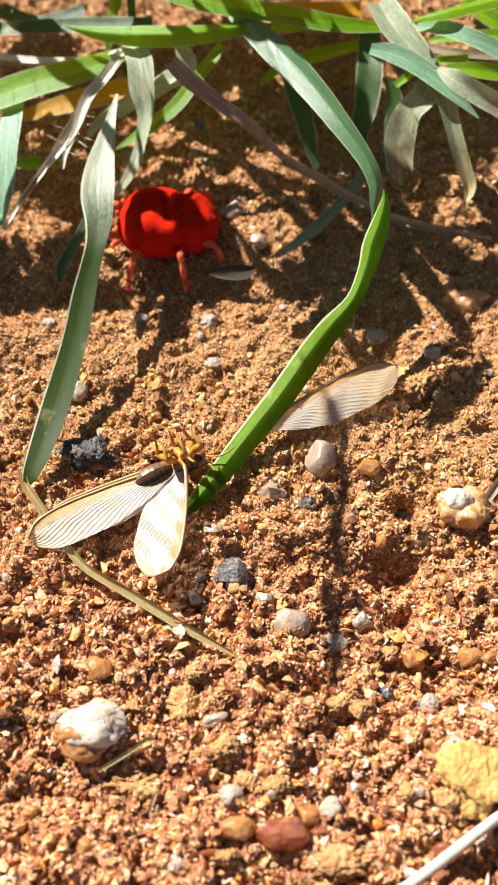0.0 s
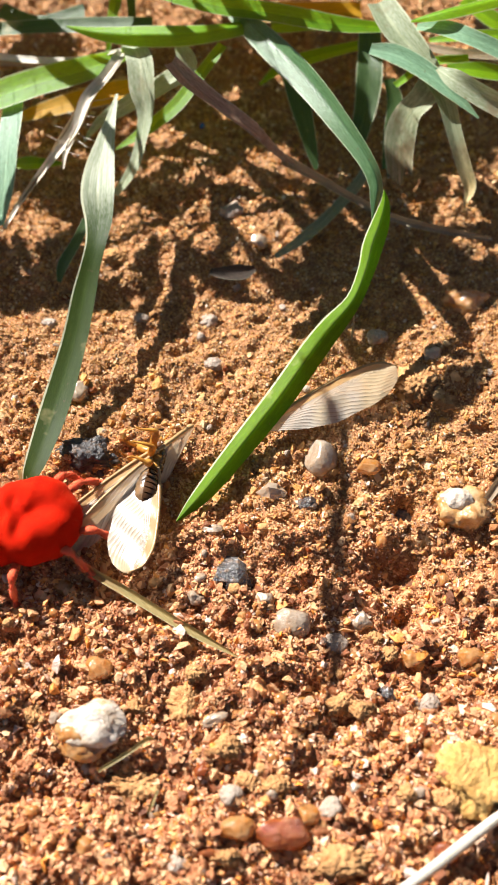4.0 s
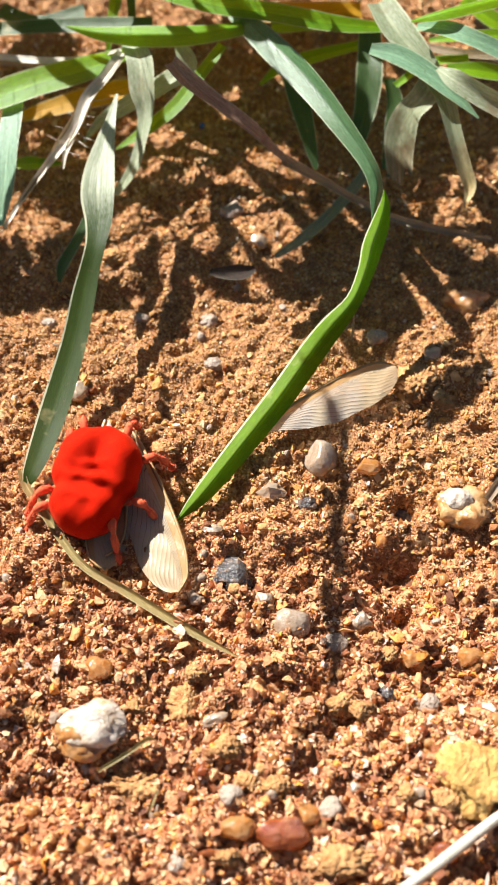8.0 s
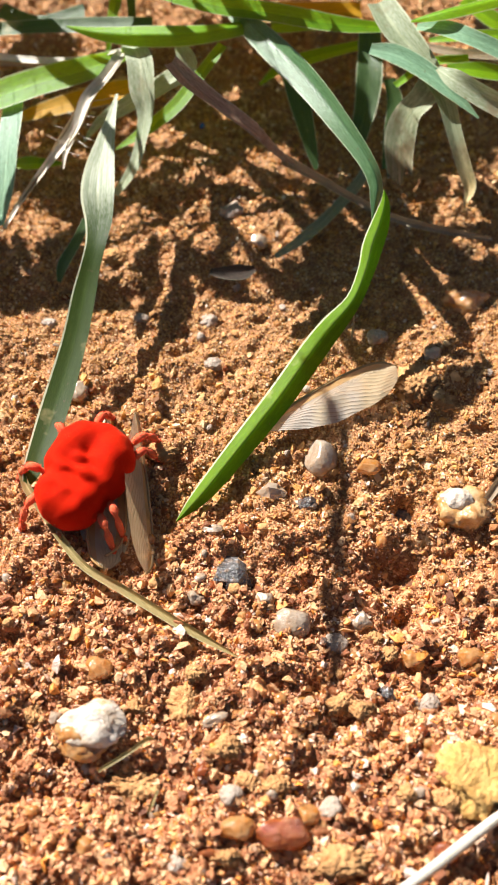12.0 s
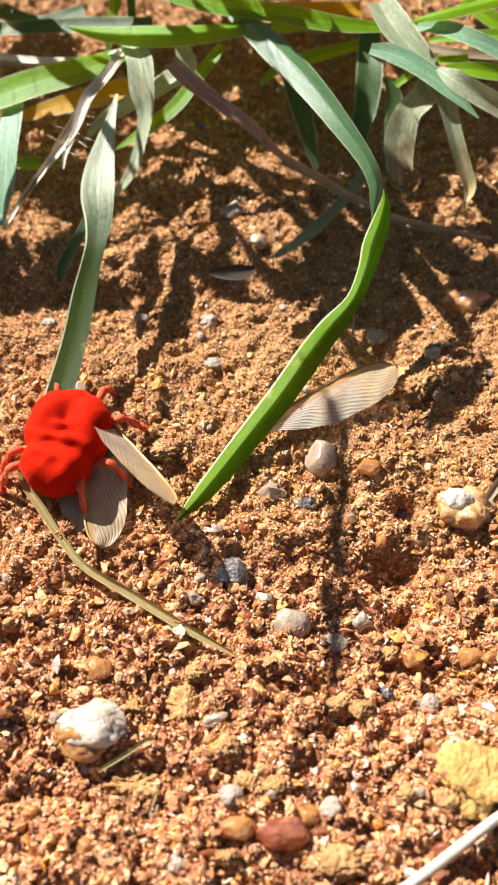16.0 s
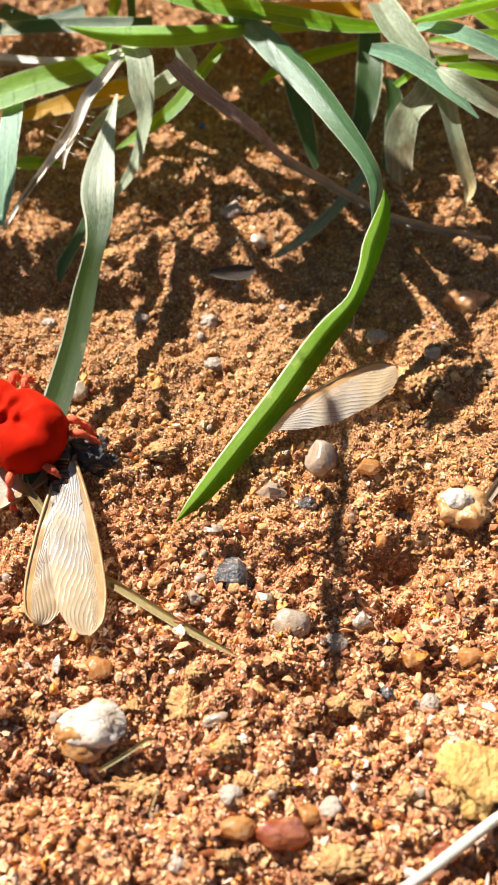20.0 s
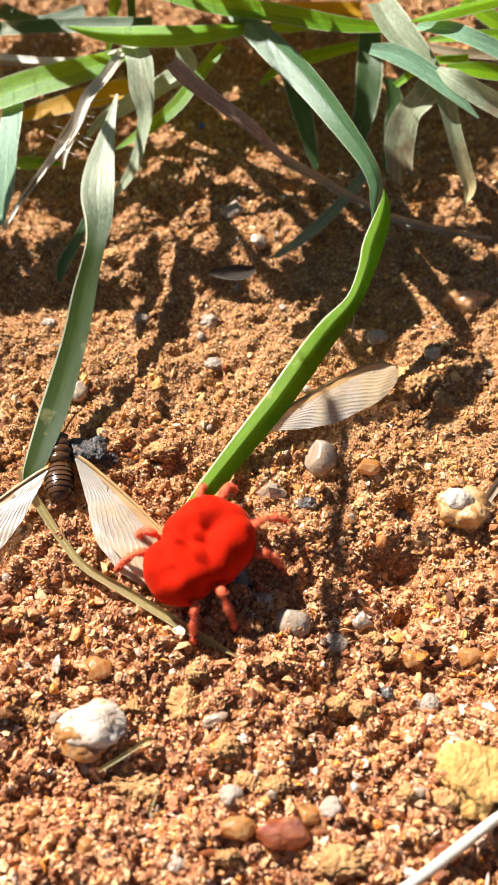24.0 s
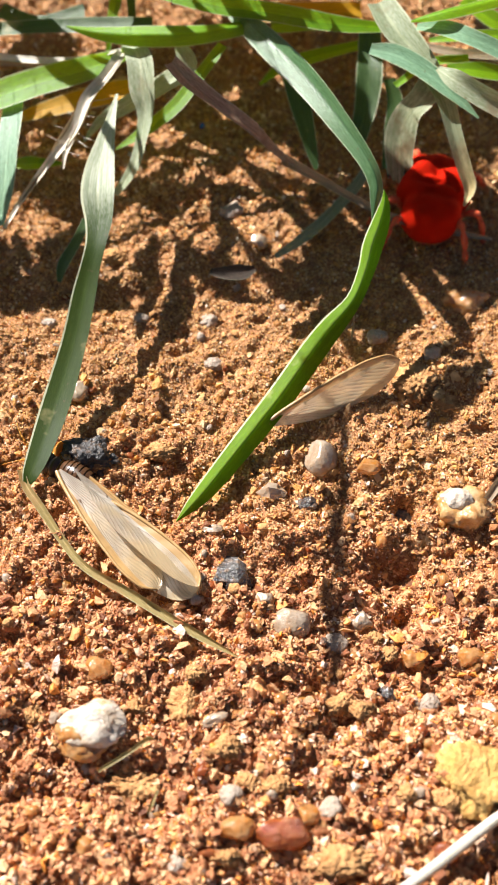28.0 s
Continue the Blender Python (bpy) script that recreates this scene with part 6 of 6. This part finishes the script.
def build_termite():
    ob = thing("termite", Matrix(), "dead winged termite, dark back plates, amber legs, long pale wings", "insect")
    v, f = ball(26, 24)
    p = v * np.array([2.5, 1.45, 1.3])
    p[:, 1:] *= (1 + 0.05 * np.cos(v[:, 0] * 22))[:, None]
    belly = part("abdomen", mesh_of("abdomen", p + np.array([-2.5, 0, -0.1]), f, BELLY), ob, "soft cream and amber abdomen")
    # horny plates over the back, each lapping over the next
    for i in range(7):
        x0 = -0.5 - i * 0.62
        lx = np.linspace(0, 0.78, 6)[:, None]
        a = np.linspace(-2.2, 2.2, 26)[None]
        t = np.clip((x0 - lx + 2.5) / 2.62, -0.97, 0.97)
        r = np.sqrt(1 - t ** 2) * (1.03 + 0.10 * lx / 0.78 - 0.10 * (lx < 0.05))
        pv = np.stack(np.broadcast_arrays(x0 - lx, 1.52 * r * np.sin(a), 1.36 * r * np.cos(a) - 0.08), -1)
        part("plate", mesh_of("plate", pv.reshape(-1, 3), grid_faces(6, 26), PLATE), belly, "dark brown glossy back plate")
    th = [v * np.array([0.85, 1.25, 0.9]) + np.array([0.1, 0, 0.15]), v * np.array([0.8, 1.3, 0.95]) + np.array([1.1, 0, 0.2]), v * np.array([0.65, 1.15, 0.62]) + np.array([2.0, 0, 0.3])]
    part("thorax", mesh_of("thorax", np.vstack(th), np.vstack([f, f + len(v), f + 2 * len(v)]), SHELL_AMBER), ob, "amber thorax in three rings")
    for x0, w in ((0.1, 1.3), (1.1, 1.35), (2.0, 1.2)):
        a, lx = np.linspace(-1.5, 1.5, 18)[None], np.linspace(-0.55, 0.55, 7)[:, None]
        r = np.sqrt(1 - (lx / 0.95) ** 2)
        pv = np.stack(np.broadcast_arrays(x0 + lx, w * r * np.sin(a), 1.05 * r * np.cos(a) + 0.2), -1)
        part("plate", mesh_of("plate", pv.reshape(-1, 3), grid_faces(7, 18), PLATE), ob, "dark brown glossy back plate")
    head = part("head", mesh_of("head", v * np.array([0.85, 0.95, 0.7]) + np.array([2.95, 0, 0.0]), f, SHELL_BROWN), ob, "dark brown round head")
    for s in (-1, 1):
        part("eye", mesh_of("eye", v * 0.26 + np.array([3.1, 0.8 * s, 0.15]), f, PLATE), head, "small black eye")
        k = []
        for j in range(15):   # beads of the feeler
            d = j / 14
            k.append((3.6 + 3.0 * d, (0.5 + 2.2 * d) * s, 0.2 + 0.5 * math.sin(d * 3), (0.17 if j % 2 else 0.10) * (1 - 0.4 * d)))
        tv, tf, tu = tube(k, 6, 60)
        part("antenna", mesh_of("antenna", tv, tf, SHELL_AMBER, uvs=tu), head, "thin beaded amber feeler")
        for i in range(3):
            x0, dx = 2.2 - i * 1.0, (0.7, 0.05, -0.75)[i]
            k = [(x0, 0.5 * s, -0.5, 0.38), (x0 + 0.3 * dx, 1.0 * s, -0.95, 0.42), (x0 + 0.9 * dx, 1.75 * s, -1.25, 0.50), (x0 + 1.4 * dx, 2.3 * s, -1.45, 0.34),
                 (x0 + 1.5 * dx, 2.45 * s, -1.75, 0.24), (x0 + 1.25 * dx, 2.25 * s, -2.5, 0.21), (x0 + 1.1 * dx, 1.95 * s, -3.2, 0.12), (x0 + 1.25 * dx, 1.7 * s, -3.6, 0.12), (x0 + 1.6 * dx, 1.5 * s, -3.9, 0.06)]
            tv, tf, tu = tube(k, 8, 36)
            part("leg", mesh_of("leg", tv, tf, SHELL_AMBER, uvs=tu), ob, "jointed amber leg")
    wings = [wing(ob, 18.4, 4.9, 1, side=-1), wing(ob, 20.6, 5.5, 2), wing(ob, 14.5, 5.3, 4)]
    return ob, wings


# ---- the red velvet mite ----


def build_mite():
    ob = thing("velvet_mite", Matrix(), "bright red velvet mite with a plump, dimpled, furry body", "mite")
    rng = np.random.default_rng(9)
    v, f = ball(110, 140)

    def shaped(v):
        """Two plump lobes and smaller swellings run together, then dimpled and furrowed on the back; v: directions from the middle."""
        lumps_ = (((1.75, 0, 0.15), (4.75, 5.05, 3.7)), ((-3.3, 0, -0.1), (3.45, 4.25, 3.4)), ((2.3, 2.2, 0.9), (2.9, 2.7, 2.8)), ((2.3, -2.2, 0.9), (2.9, 2.7, 2.8)),
                  ((0.2, 3.1, 0.5), (2.2, 2.1, 2.6)), ((0.2, -3.1, 0.5), (2.2, 2.1, 2.6)), ((-1.2, 0, 2.0), (1.0, 3.2, 1.75)), ((-3.5, 1.7, 1.0), (2.3, 2.2, 2.35)), ((-3.5, -1.7, 1.0), (2.3, 2.2, 2.35)))

        def field(q):
            d = None
            for c, rad in lumps_:
                rad = np.array(rad)
                e = (np.linalg.norm((q - np.array(c)) / rad, axis=1) - 1) * rad.min()
                if d is None:
                    d = e
                else:
                    h = np.clip(0.5 + 0.5 * (d - e) / 0.95, 0, 1)
                    d = d * (1 - h) + e * h - 0.95 * h * (1 - h)
            return d

        lo, hi = np.full(len(v), 0.5), np.full(len(v), 12.0)
        for _ in range(22):
            mid = (lo + hi) / 2
            inside = field(v * mid[:, None]) < 0
            lo, hi = np.where(inside, mid, lo), np.where(inside, hi, mid)
        p = v * lo[:, None]
        x, y, z = p.T
        top = np.clip(z / 1.2, 0, 1)
        sink = 1.15 * np.exp(-((x - 2.2) / 1.5) ** 2 - ((y + 0.2) / 1.6) ** 2) + 0.4 * np.exp(-((x - 1.0) / 0.7) ** 2 - ((y - 2.1) / 1.2) ** 2)
        sink += 0.62 * np.exp(-((x + 0.3 + 0.3 * np.sin(y * 1.3)) / 0.8) ** 2 - (y / 3.0) ** 4) + 0.55 * np.exp(-((x + 2.3 - 0.25 * np.sin(y * 1.6 + 1)) / 0.85) ** 2 - (y / 3.0) ** 4)
        sink += 0.4 * np.exp(-((x + 4.4) / 0.8) ** 2 - ((y - 1.4) / 1.0) ** 2) + 0.35 * np.exp(-((x + 4.6) / 0.8) ** 2 - ((y + 1.3) / 1.0) ** 2)
        wob = 0.09 * np.sin(x * 1.7 + 1 + 0.4 * y) * np.sin(y * 1.6 + 0.6 - 0.3 * x) + 0.015 * np.sin(x * 4.3 + y) * np.sin(y * 3.9 + 2)
        return (p - v * (1.2 * sink * top - wob)[:, None]) * np.array([1.0, 0.9, 1.0])

    p = shaped(v)
    body = part("body", mesh_of("body", p, f, VELVET), ob, "plump dimpled velvety red body")
    m = 12000
    d0 = unit(rng.normal(size=(m, 3)))
    b0 = shaped(d0)
    out = unit(b0 / np.array([6.0, 5.0, 3.7]) ** 2 + 0.25 * rng.normal(size=(m, 3)) * 0.04)
    out = unit(out + 0.3 * rng.normal(size=(m, 3)))
    sd = unit(np.cross(out, rng.normal(size=(m, 3)))) * 0.009
    long_ = rng.uniform(0.06, 0.15, (m, 1))
    hv = np.stack([b0 - sd, b0 + sd, b0 + sd * 0.4 + out * long_, b0 - sd * 0.4 + out * long_], 1).reshape(-1, 3)
    part("fur", mesh_of("fur", hv, np.arange(4 * m).reshape(-1, 4), FUR), body, "short dense scarlet fur")
    for s in (-1, 1):
        tv, tf, tu = tube([(0, 0, 0, 0.5), (0.9, 0.1 * s, 0.1, 0.48), (1.7, 0.2 * s, -0.6, 0.4), (2.0, 0.2 * s, -1.3, 0.22)], 8, 16)
        part("palp", mesh_of("palp", tv, tf, MITE_LEG, uvs=tu), ob, "short pink-red palp", at(5.4, 0.9 * s, -1.6))
    legs = []
    for i, (hx, hy, ang, ln) in enumerate(((3.9, 1.9, 14, 1.15), (2.6, 3.0, 44, 1.0), (-1.2, 3.2, 116, 0.95), (-2.8, 2.7, 145, 1.0))):
        for s in (1, -1):
            k = np.array([(0, 0, 0, 0.62), (1.1, 0, 0.9, 0.66), (1.7, 0, 1.4, 0.34), (2.2, 0, 1.75, 0.64), (3.0, 0, 1.85, 0.66), (3.6, 0, 1.3, 0.32), (4.0, 0, 0.6, 0.60), (4.4, 0, -0.4, 0.54), (4.6, 0, -1.0, 0.30), (4.85, 0, -1.7, 0.58), (5.2, 0, -2.5, 0.14)])
            k[:, 0] *= ln
            k[:, 3] *= 0.72
            tv, tf, tu = tube(k, 9, 40)
            m = 700
            ii = rng.integers(0, 39, m)
            ctr = smooth_path(k, 40)
            dirs = unit(rng.normal(size=(m, 3)))
            b0 = ctr[ii, :3] + dirs * ctr[ii, 3:4] * 0.9
            sd = unit(np.cross(dirs, rng.normal(size=(m, 3)))) * 0.04
            hv = np.stack([b0 - sd, b0 + sd, b0 + sd * 0.5 + dirs * 0.22, b0 + dirs * 0.23], 1).reshape(-1, 3)
            lv, lf, lu = merged((tv, tf, tu), (hv, np.arange(4 * m).reshape(-1, 4), np.zeros((4 * m, 2))))
            leg = part("leg", mesh_of("leg", lv, lf, MITE_LEG, uvs=lu), ob, "pink-red hairy jointed leg")
            legs.append((leg, hx, hy * s, ang * s, i, s))
    return ob, legs


ground = build_ground()
build_grains()
build_pebbles()
build_litter()
build_small_pebbles()
build_grass()
termite, termite_wings = build_termite()
mite, mite_legs = build_mite()
loose_wing = tagged(new("loose_wing"), "single cast-off translucent insect wing lying on the soil", "insect wing")
wing(loose_wing, 18.3, 5.0, 3, "membrane")


def motions():
    """Everything that moves: the mite and its legs, the termite that it drags, the loose wing that it nudges."""
    mite_path = [(0, -10.6, 30.3, 182), (0.3, -11.9, 27.3, 186), (0.6, -14.9, 24, 198), (0.9, -18.4, 21.8, 210), (1.2, -24, 17.6, 212), (1.6, -27.5, 13.4, 222), (2, -29.7, 8.9, 235), (2.3, -31.5, 3.3, 245), (2.7, -34.3, -2.8, 260), (3, -34.4, -8.5, 300), (3.2, -32.7, -13.3, 345), (3.5, -29.2, -15, 365), (4, -24.5, -12.6, 375), (4.7, -19.3, -9.9, 385), (5.5, -16.8, -8.5, 392), (6, -16.4, -7.9, 413), (7, -16.9, -7.7, 428), (8, -17.1, -7.2, 437), (9, -17.4, -7.1, 438), (10, -17.7, -6.8, 438), (11, -18.1, -6.5, 432), (11.5, -18.3, -6.6, 432), (12.1, -18.2, -6.5, 424), (12.5, -17.8, -6.5, 418), (13.5, -19.1, -4.9, 415), (14.5, -19.8, -4.1, 422), (15, -20, -3.8, 424), (15.5, -20.1, -3.1, 430), (16, -20.8, -2.2, 436), (16.5, -22.8, -2.2, 428), (17, -23.7, -1.6, 418), (17.5, -25.3, -0.9, 395), (18, -26.9, 0.1, 355), (18.5, -27.5, -0.5, 336), (19, -27.2, -0.4, 330), (20, -26.8, -0.3, 325), (21, -25.9, -0.3, 320), (21.5, -26.2, -1.7, 318), (22.5, -19.8, -10.6, 315), (23.2, -14.4, -17.9, 320), (23.5, -12.2, -19, 326), (23.8, -7.1, -17.4, 372), (24, -5.2, -15.8, 406), (24.2, -5.8, -14.3, 446), (24.4, -7.3, -12.1, 472), (24.7, -10.1, -9.1, 498), (25, -9.5, -8.9, 505), (25.3, -12.1, -8.2, 505), (25.6, -16.8, -2.8, 492), (25.8, -16.6, 1.1, 456), (25.9, -15.8, 3.1, 446), (26, -14.3, 4.2, 430), (26.1, -10.8, 4.9, 398), (26.2, -6.4, 5.4, 368), (26.5, 4.6, 7, 362), (26.8, 14.2, 11.8, 394), (27.1, 17.2, 15.9, 436), (27.4, 21.5, 23.8, 436), (27.7, 22.5, 29, 446), (28, 24.2, 34.9, 440)]   # seconds, x, y, heading
    walk(mite, [(t, at(x, y, 4 + 0.12 * math.sin(t * 9), 2 * math.sin(t * 7), 1.5 * math.sin(t * 11), a)) for t, x, y, a in mite_path])
    times = [k[0] for k in mite_path]
    dist = np.concatenate([[0], np.cumsum([math.hypot(b[1] - a[1], b[2] - a[2]) + 0.06 * abs(b[3] - a[3]) for a, b in zip(mite_path, mite_path[1:])])])
    steps = np.arange(0, 28.01, 0.1)
    for leg, hx, hy, ang, i, s in mite_legs:
        rows = []
        for t in steps:
            ph = np.interp(t, times, dist) / 5.0 * 6.283 + (math.pi if (i + (s > 0)) % 2 else 0) + 0.35 * math.sin(t * 2.1 + i * 1.7 + s)
            swing, lift = 15 * math.cos(ph), max(0.0, 14 * math.sin(ph))
            rows.append((float(t), at(hx, hy, -1.5, 0, -lift, ang + swing * s)))
        walk(leg, rows)
    termite_path = [(0, -8.4, -4.6, 2.4, 28, 128), (3.3, -8.4, -4.6, 2.4, 28, 128), (4, -11, -4.8, 2.4, 80, 122), (4.7, -13.2, -4.8, 2.4, 150, 116), (5.5, -15.2, -4.7, 2.2, 225, 110), (9, -16.8, -4.7, 2.2, 240, 60), (12.5, -17.4, -4, 2.2, 240, 20), (14.5, -18.9, -2.1, 2.2, 210, 0), (16, -20.2, -1.3, 2.2, 165, 0), (17, -20.9, -2.1, 2.2, 125, 0), (18, -21.4, -3.4, 2.2, 100, 0), (21.5, -21.5, -3.6, 2.2, 95, 0), (23.5, -21.6, -3.6, 2.2, 95, 0), (25, -21.8, -3.8, 2.2, 97, 0), (25.3, -22.4, -4.0, 2, 118, 0), (25.8, -22.1, -4.0, 1.2, 150, -35), (28, -22.1, -4.0, 1.2, 152, -35)]   # seconds, x, y, z, heading, roll

    def between(rows, t):
        """Row of numbers at a time, straight from one row to the next."""
        k = next((i for i, r in enumerate(rows) if r[0] >= t), len(rows) - 1)
        a, b = rows[max(k - 1, 0)], rows[k]
        f = 0 if b[0] == a[0] else (t - a[0]) / (b[0] - a[0])
        f = min(max(f, 0), 1)
        return [u + (v - u) * f for u, v in zip(np.hstack(a[1:]), np.hstack(b[1:]))]

    def termite_at(t):
        x, y, z, h, r = between(termite_path, t)
        return at(x, y, z, 0, 0, h) @ pose(0, 0, 0, r)

    def wing_at(rows, t):
        k = between(rows, t)
        return termite_at(t).inverted() @ wing_pose(k[:3], k[3:6], k[6])

    fine = [float(t) for t in np.arange(0, 28.01, 0.2)]
    walk(termite, [(t, termite_at(t)) for t in fine])
    wing_rows = [(0, (-7.7, -4.87, 3), (-23.88, -13.64, 3), 5), (3.3, (-7.7, -4.87, 3), (-23.88, -13.64, 3), 5), (4, (-9.07, -1.69, 2.85), (-21.81, -14.95, 2.5), -4), (4.7, (-12.32, 0.48, 2.7), (-19.61, -16.39, 2), -2), (5.5, (-15.58, 1.29, 2.46), (-17.76, -16.97, 1.8), 0), (7, (-16.52, 1.55, 2.43), (-16.06, -16.84, 1.8), 0), (10.4, (-16.53, 1.54, 2.43), (-15.82, -16.84, 1.8), 0), (11, (-16.53, 1.54, 2.43), (-15.82, -16.84, 1.8), 0), (12, (-16.53, 1.54, 2.43), (-15.82, -16.84, 1.8), 0), (12.3, (-16.53, 1.54, 2.43), (-15.82, -16.84, 1.8), 0), (12.5, (-16.53, 1.54, 2.43), (-15.82, -16.84, 1.8), 0), (14.5, (-17.21, 3.57, 2.59), (-15.45, -14.73, 2), 0), (15.5, (-17.35, 3.76, 2.59), (-15.47, -14.53, 2), 0), (16, (-17.52, 4.08, 2.59), (-16.23, -14.26, 2), 0), (16.5, (-18.5, 2.55, 3), (-17.68, -15.84, 3), 58), (17, (-18.98, -0.26, 3.42), (-16.15, -18.44, 3), 70), (17.5, (-21.68, -1.39, 3.27), (-18.65, -19.52, 2.5), 20), (18, (-21.33, -3.32, 3.09), (-19.03, -21.54, 2), -30), (19, (-20.55, -5.23, 2.94), (-22.16, -23.53, 2), -12), (20, (-21.11, -4.83, 2.97), (-22.31, -23.16, 2), 2), (21.5, (-21.12, -4.95, 2.96), (-22.3, -23.28, 2), 2), (22.6, (-21.83, -4.93, 2.99), (-26.15, -22.79, 2), 4), (23.5, (-22.85, -5.31, 2.95), (-35.85, -18.27, 1.8), 0), (24.4, (-22.79, -5.36, 2.95), (-34.43, -19.56, 1.8), 0), (25, (-23.76, -5.73, 3.02), (-28.97, -23.34, 1.8), 0), (25.3, (-22.59, -5.61, 3.43), (-14.3, -22, 2.4), 0), (25.7, (-21.83, -6.3, 3.4), (-10.13, -20.5, 3.4), -30), (26, (-21.4, -5.6, 3.4), (-9.3, -20.4, 3.2), -16), (28, (-21.4, -5.6, 3.4), (-9.3, -20.4, 3.2), -16)]   # seconds, root, tip, roll
    walk(termite_wings[0], [(t, wing_at(wing_rows, t)) for t in fine])
    wing_rows = [(0, (-5.71, -3.27, 2.06), (-24.02, -12.68, 1.5), 184), (3.3, (-5.71, -3.27, 2.06), (-24.02, -12.68, 1.5), 184), (4, (-6.41, 0.63, 2.5), (-19.73, -15.07, 2), 120), (4.7, (-11.61, 2.13, 2.56), (-12.75, -18.43, 2.2), 50), (5.5, (-14.19, -0.54, 2.6), (-6.89, -19.8, 2.4), 12), (7, (-13.85, -0.11, 2.6), (-7.38, -19.67, 2.4), 14), (10.4, (-13.85, 0.13, 2.6), (-7.74, -19.54, 2.4), 13), (11, (-12.98, 1.43, 2.59), (-11.07, -19.08, 3), -66), (12, (-13.42, 2.63, 2.57), (-10.78, -17.79, 3), -66), (12.3, (-14.61, 2.02, 2.62), (-9.25, -17.87, 2.4), -5), (12.5, (-14.69, 2.38, 2.63), (-9.45, -17.54, 2.4), -20), (14.5, (-15.36, 3.19, 3), (-10.46, -16.82, 3), -60), (15.5, (-15.96, 3.59, 2.91), (-10.59, -16.27, 4), -55), (16, (-19.15, 3.74, 3.26), (-7.7, -12.39, 9), -50), (16.5, (-24.61, 4.53, 0.8), (-11.31, -7.45, 11), 25), (17, (-19.8, 1.29, 2.83), (-12.65, -17.58, 7), -74), (17.5, (-21.77, -0.04, 3.31), (-17.19, -20.11, 4), -60), (18, (-21.46, -0.9, 3.28), (-18.1, -21.22, 2.8), -48), (19, (-19.81, -3.67, 3.2), (-17.9, -24.18, 2.8), -20), (20, (-20.0, -4.4, 3.2), (-16.5, -23.89, 3), -2), (21.5, (-20.0, -4.4, 3.2), (-16.5, -23.89, 3), -2), (22.6, (-20.08, -3.5, 3.19), (-10.71, -21.84, 2.8), -6), (23.5, (-19.78, -3.53, 2.97), (-6.37, -19.16, 2.4), -2), (24.4, (-19.48, -3.93, 2.96), (-6.35, -19.8, 2.4), -2), (25, (-18.66, -6.21, 2.92), (-4.53, -21.19, 2.4), -4), (25.3, (-19.16, -6.23, 2.75), (-4.24, -20.43, 2.4), -4), (25.7, (-19.03, -6.05, 2.77), (-4.35, -20.51, 2.6), 5), (26, (-20.0, -4.7, 2.6), (-4.2, -19.7, 2.2), -44), (28, (-20.0, -4.7, 2.6), (-4.2, -19.7, 2.2), -44)]   # seconds, root, tip, roll
    walk(termite_wings[1], [(t, wing_at(wing_rows, t)) for t in fine])
    wing_rows = [(0, (-7.62, -4.54, 3.08), (-9.77, -18.82, 4.4), 5), (3.3, (-7.62, -4.54, 3.08), (-9.77, -18.82, 4.4), 5), (4, (-10.75, -3.87, 2.9), (-12.58, -18.21, 4), 4), (4.7, (-13.18, -2.19, 2.6), (-14.33, -16.65, 2.6), 2), (5.5, (-15.75, -0.74, 2.21), (-15.59, -15.23, 1.6), 0), (7, (-15.75, -0.74, 2.21), (-15.59, -15.23, 1.6), 0), (10.4, (-15.75, -0.74, 2.21), (-15.59, -15.23, 1.6), 0), (11, (-15.75, -0.74, 2.21), (-15.59, -15.23, 1.6), 0), (12, (-15.75, -0.74, 2.21), (-15.59, -15.23, 1.6), 0), (12.3, (-15.75, -0.74, 2.21), (-15.59, -15.23, 1.6), 0), (12.5, (-15.75, -0.74, 2.21), (-15.59, -15.23, 1.6), 0), (14.5, (-17.07, 1.67, 2.11), (-17.21, -12.82, 1.5), 0), (15.5, (-17.4, 1.67, 2.11), (-17.52, -12.82, 1.5), 0), (16, (-18.04, 2.35, 2.14), (-18.2, -12.13, 1.5), 0), (16.5, (-19.13, 2.94, 2.23), (-20.77, -11.44, 1.5), 0), (17, (-20.23, 2.92, 2.29), (-22.02, -11.44, 1.5), 0), (17.5, (-21.79, 2.87, 2.4), (-23.91, -11.44, 1.5), 0), (18, (-19.73, -1.25, 2.22), (-31.73, -9.35, 1.5), 0), (19, (-19.24, -2.02, 2.21), (-31.73, -9.35, 1.5), 0), (20, (-19.38, -2.05, 2.21), (-31.68, -9.7, 1.5), 0), (21.5, (-19.38, -2.05, 2.21), (-31.68, -9.7, 1.5), 0), (22.6, (-20.85, -4.92, 1.97), (-11.73, -16.18, 1.5), 0), (23.5, (-18.44, -6.38, 2.23), (-9.21, -17.54, 1.6), 0), (24.4, (-18.18, -6.84, 2.22), (-9.18, -18.19, 1.6), 0), (25, (-16.77, -9.49, 2.15), (-7.28, -20.44, 1.6), 0), (25.3, (-17.54, -9.31, 2.02), (-7.89, -20.12, 1.6), 0), (25.7, (-15.86, -9.44, 2.06), (-5.49, -19.56, 1.8), 5), (26, (-15.53, -9.2, 2.26), (-5.48, -19.64, 2), 8), (28, (-15.53, -9.2, 2.26), (-5.48, -19.64, 2), 8)]   # seconds, root, tip, roll
    walk(termite_wings[2], [(t, wing_at(wing_rows, t)) for t in fine])
    rest, nudged = wing_pose((1.39, 0.64, 1.8), (17.71, 8.88, 2.8), 10), wing_pose((1.91, 1.06, 2), (18.27, 9.76, 3.2), 62)
    walk(loose_wing, [(0.0, rest), (26.4, rest), (26.9, nudged), (28.0, nudged)])


motions()
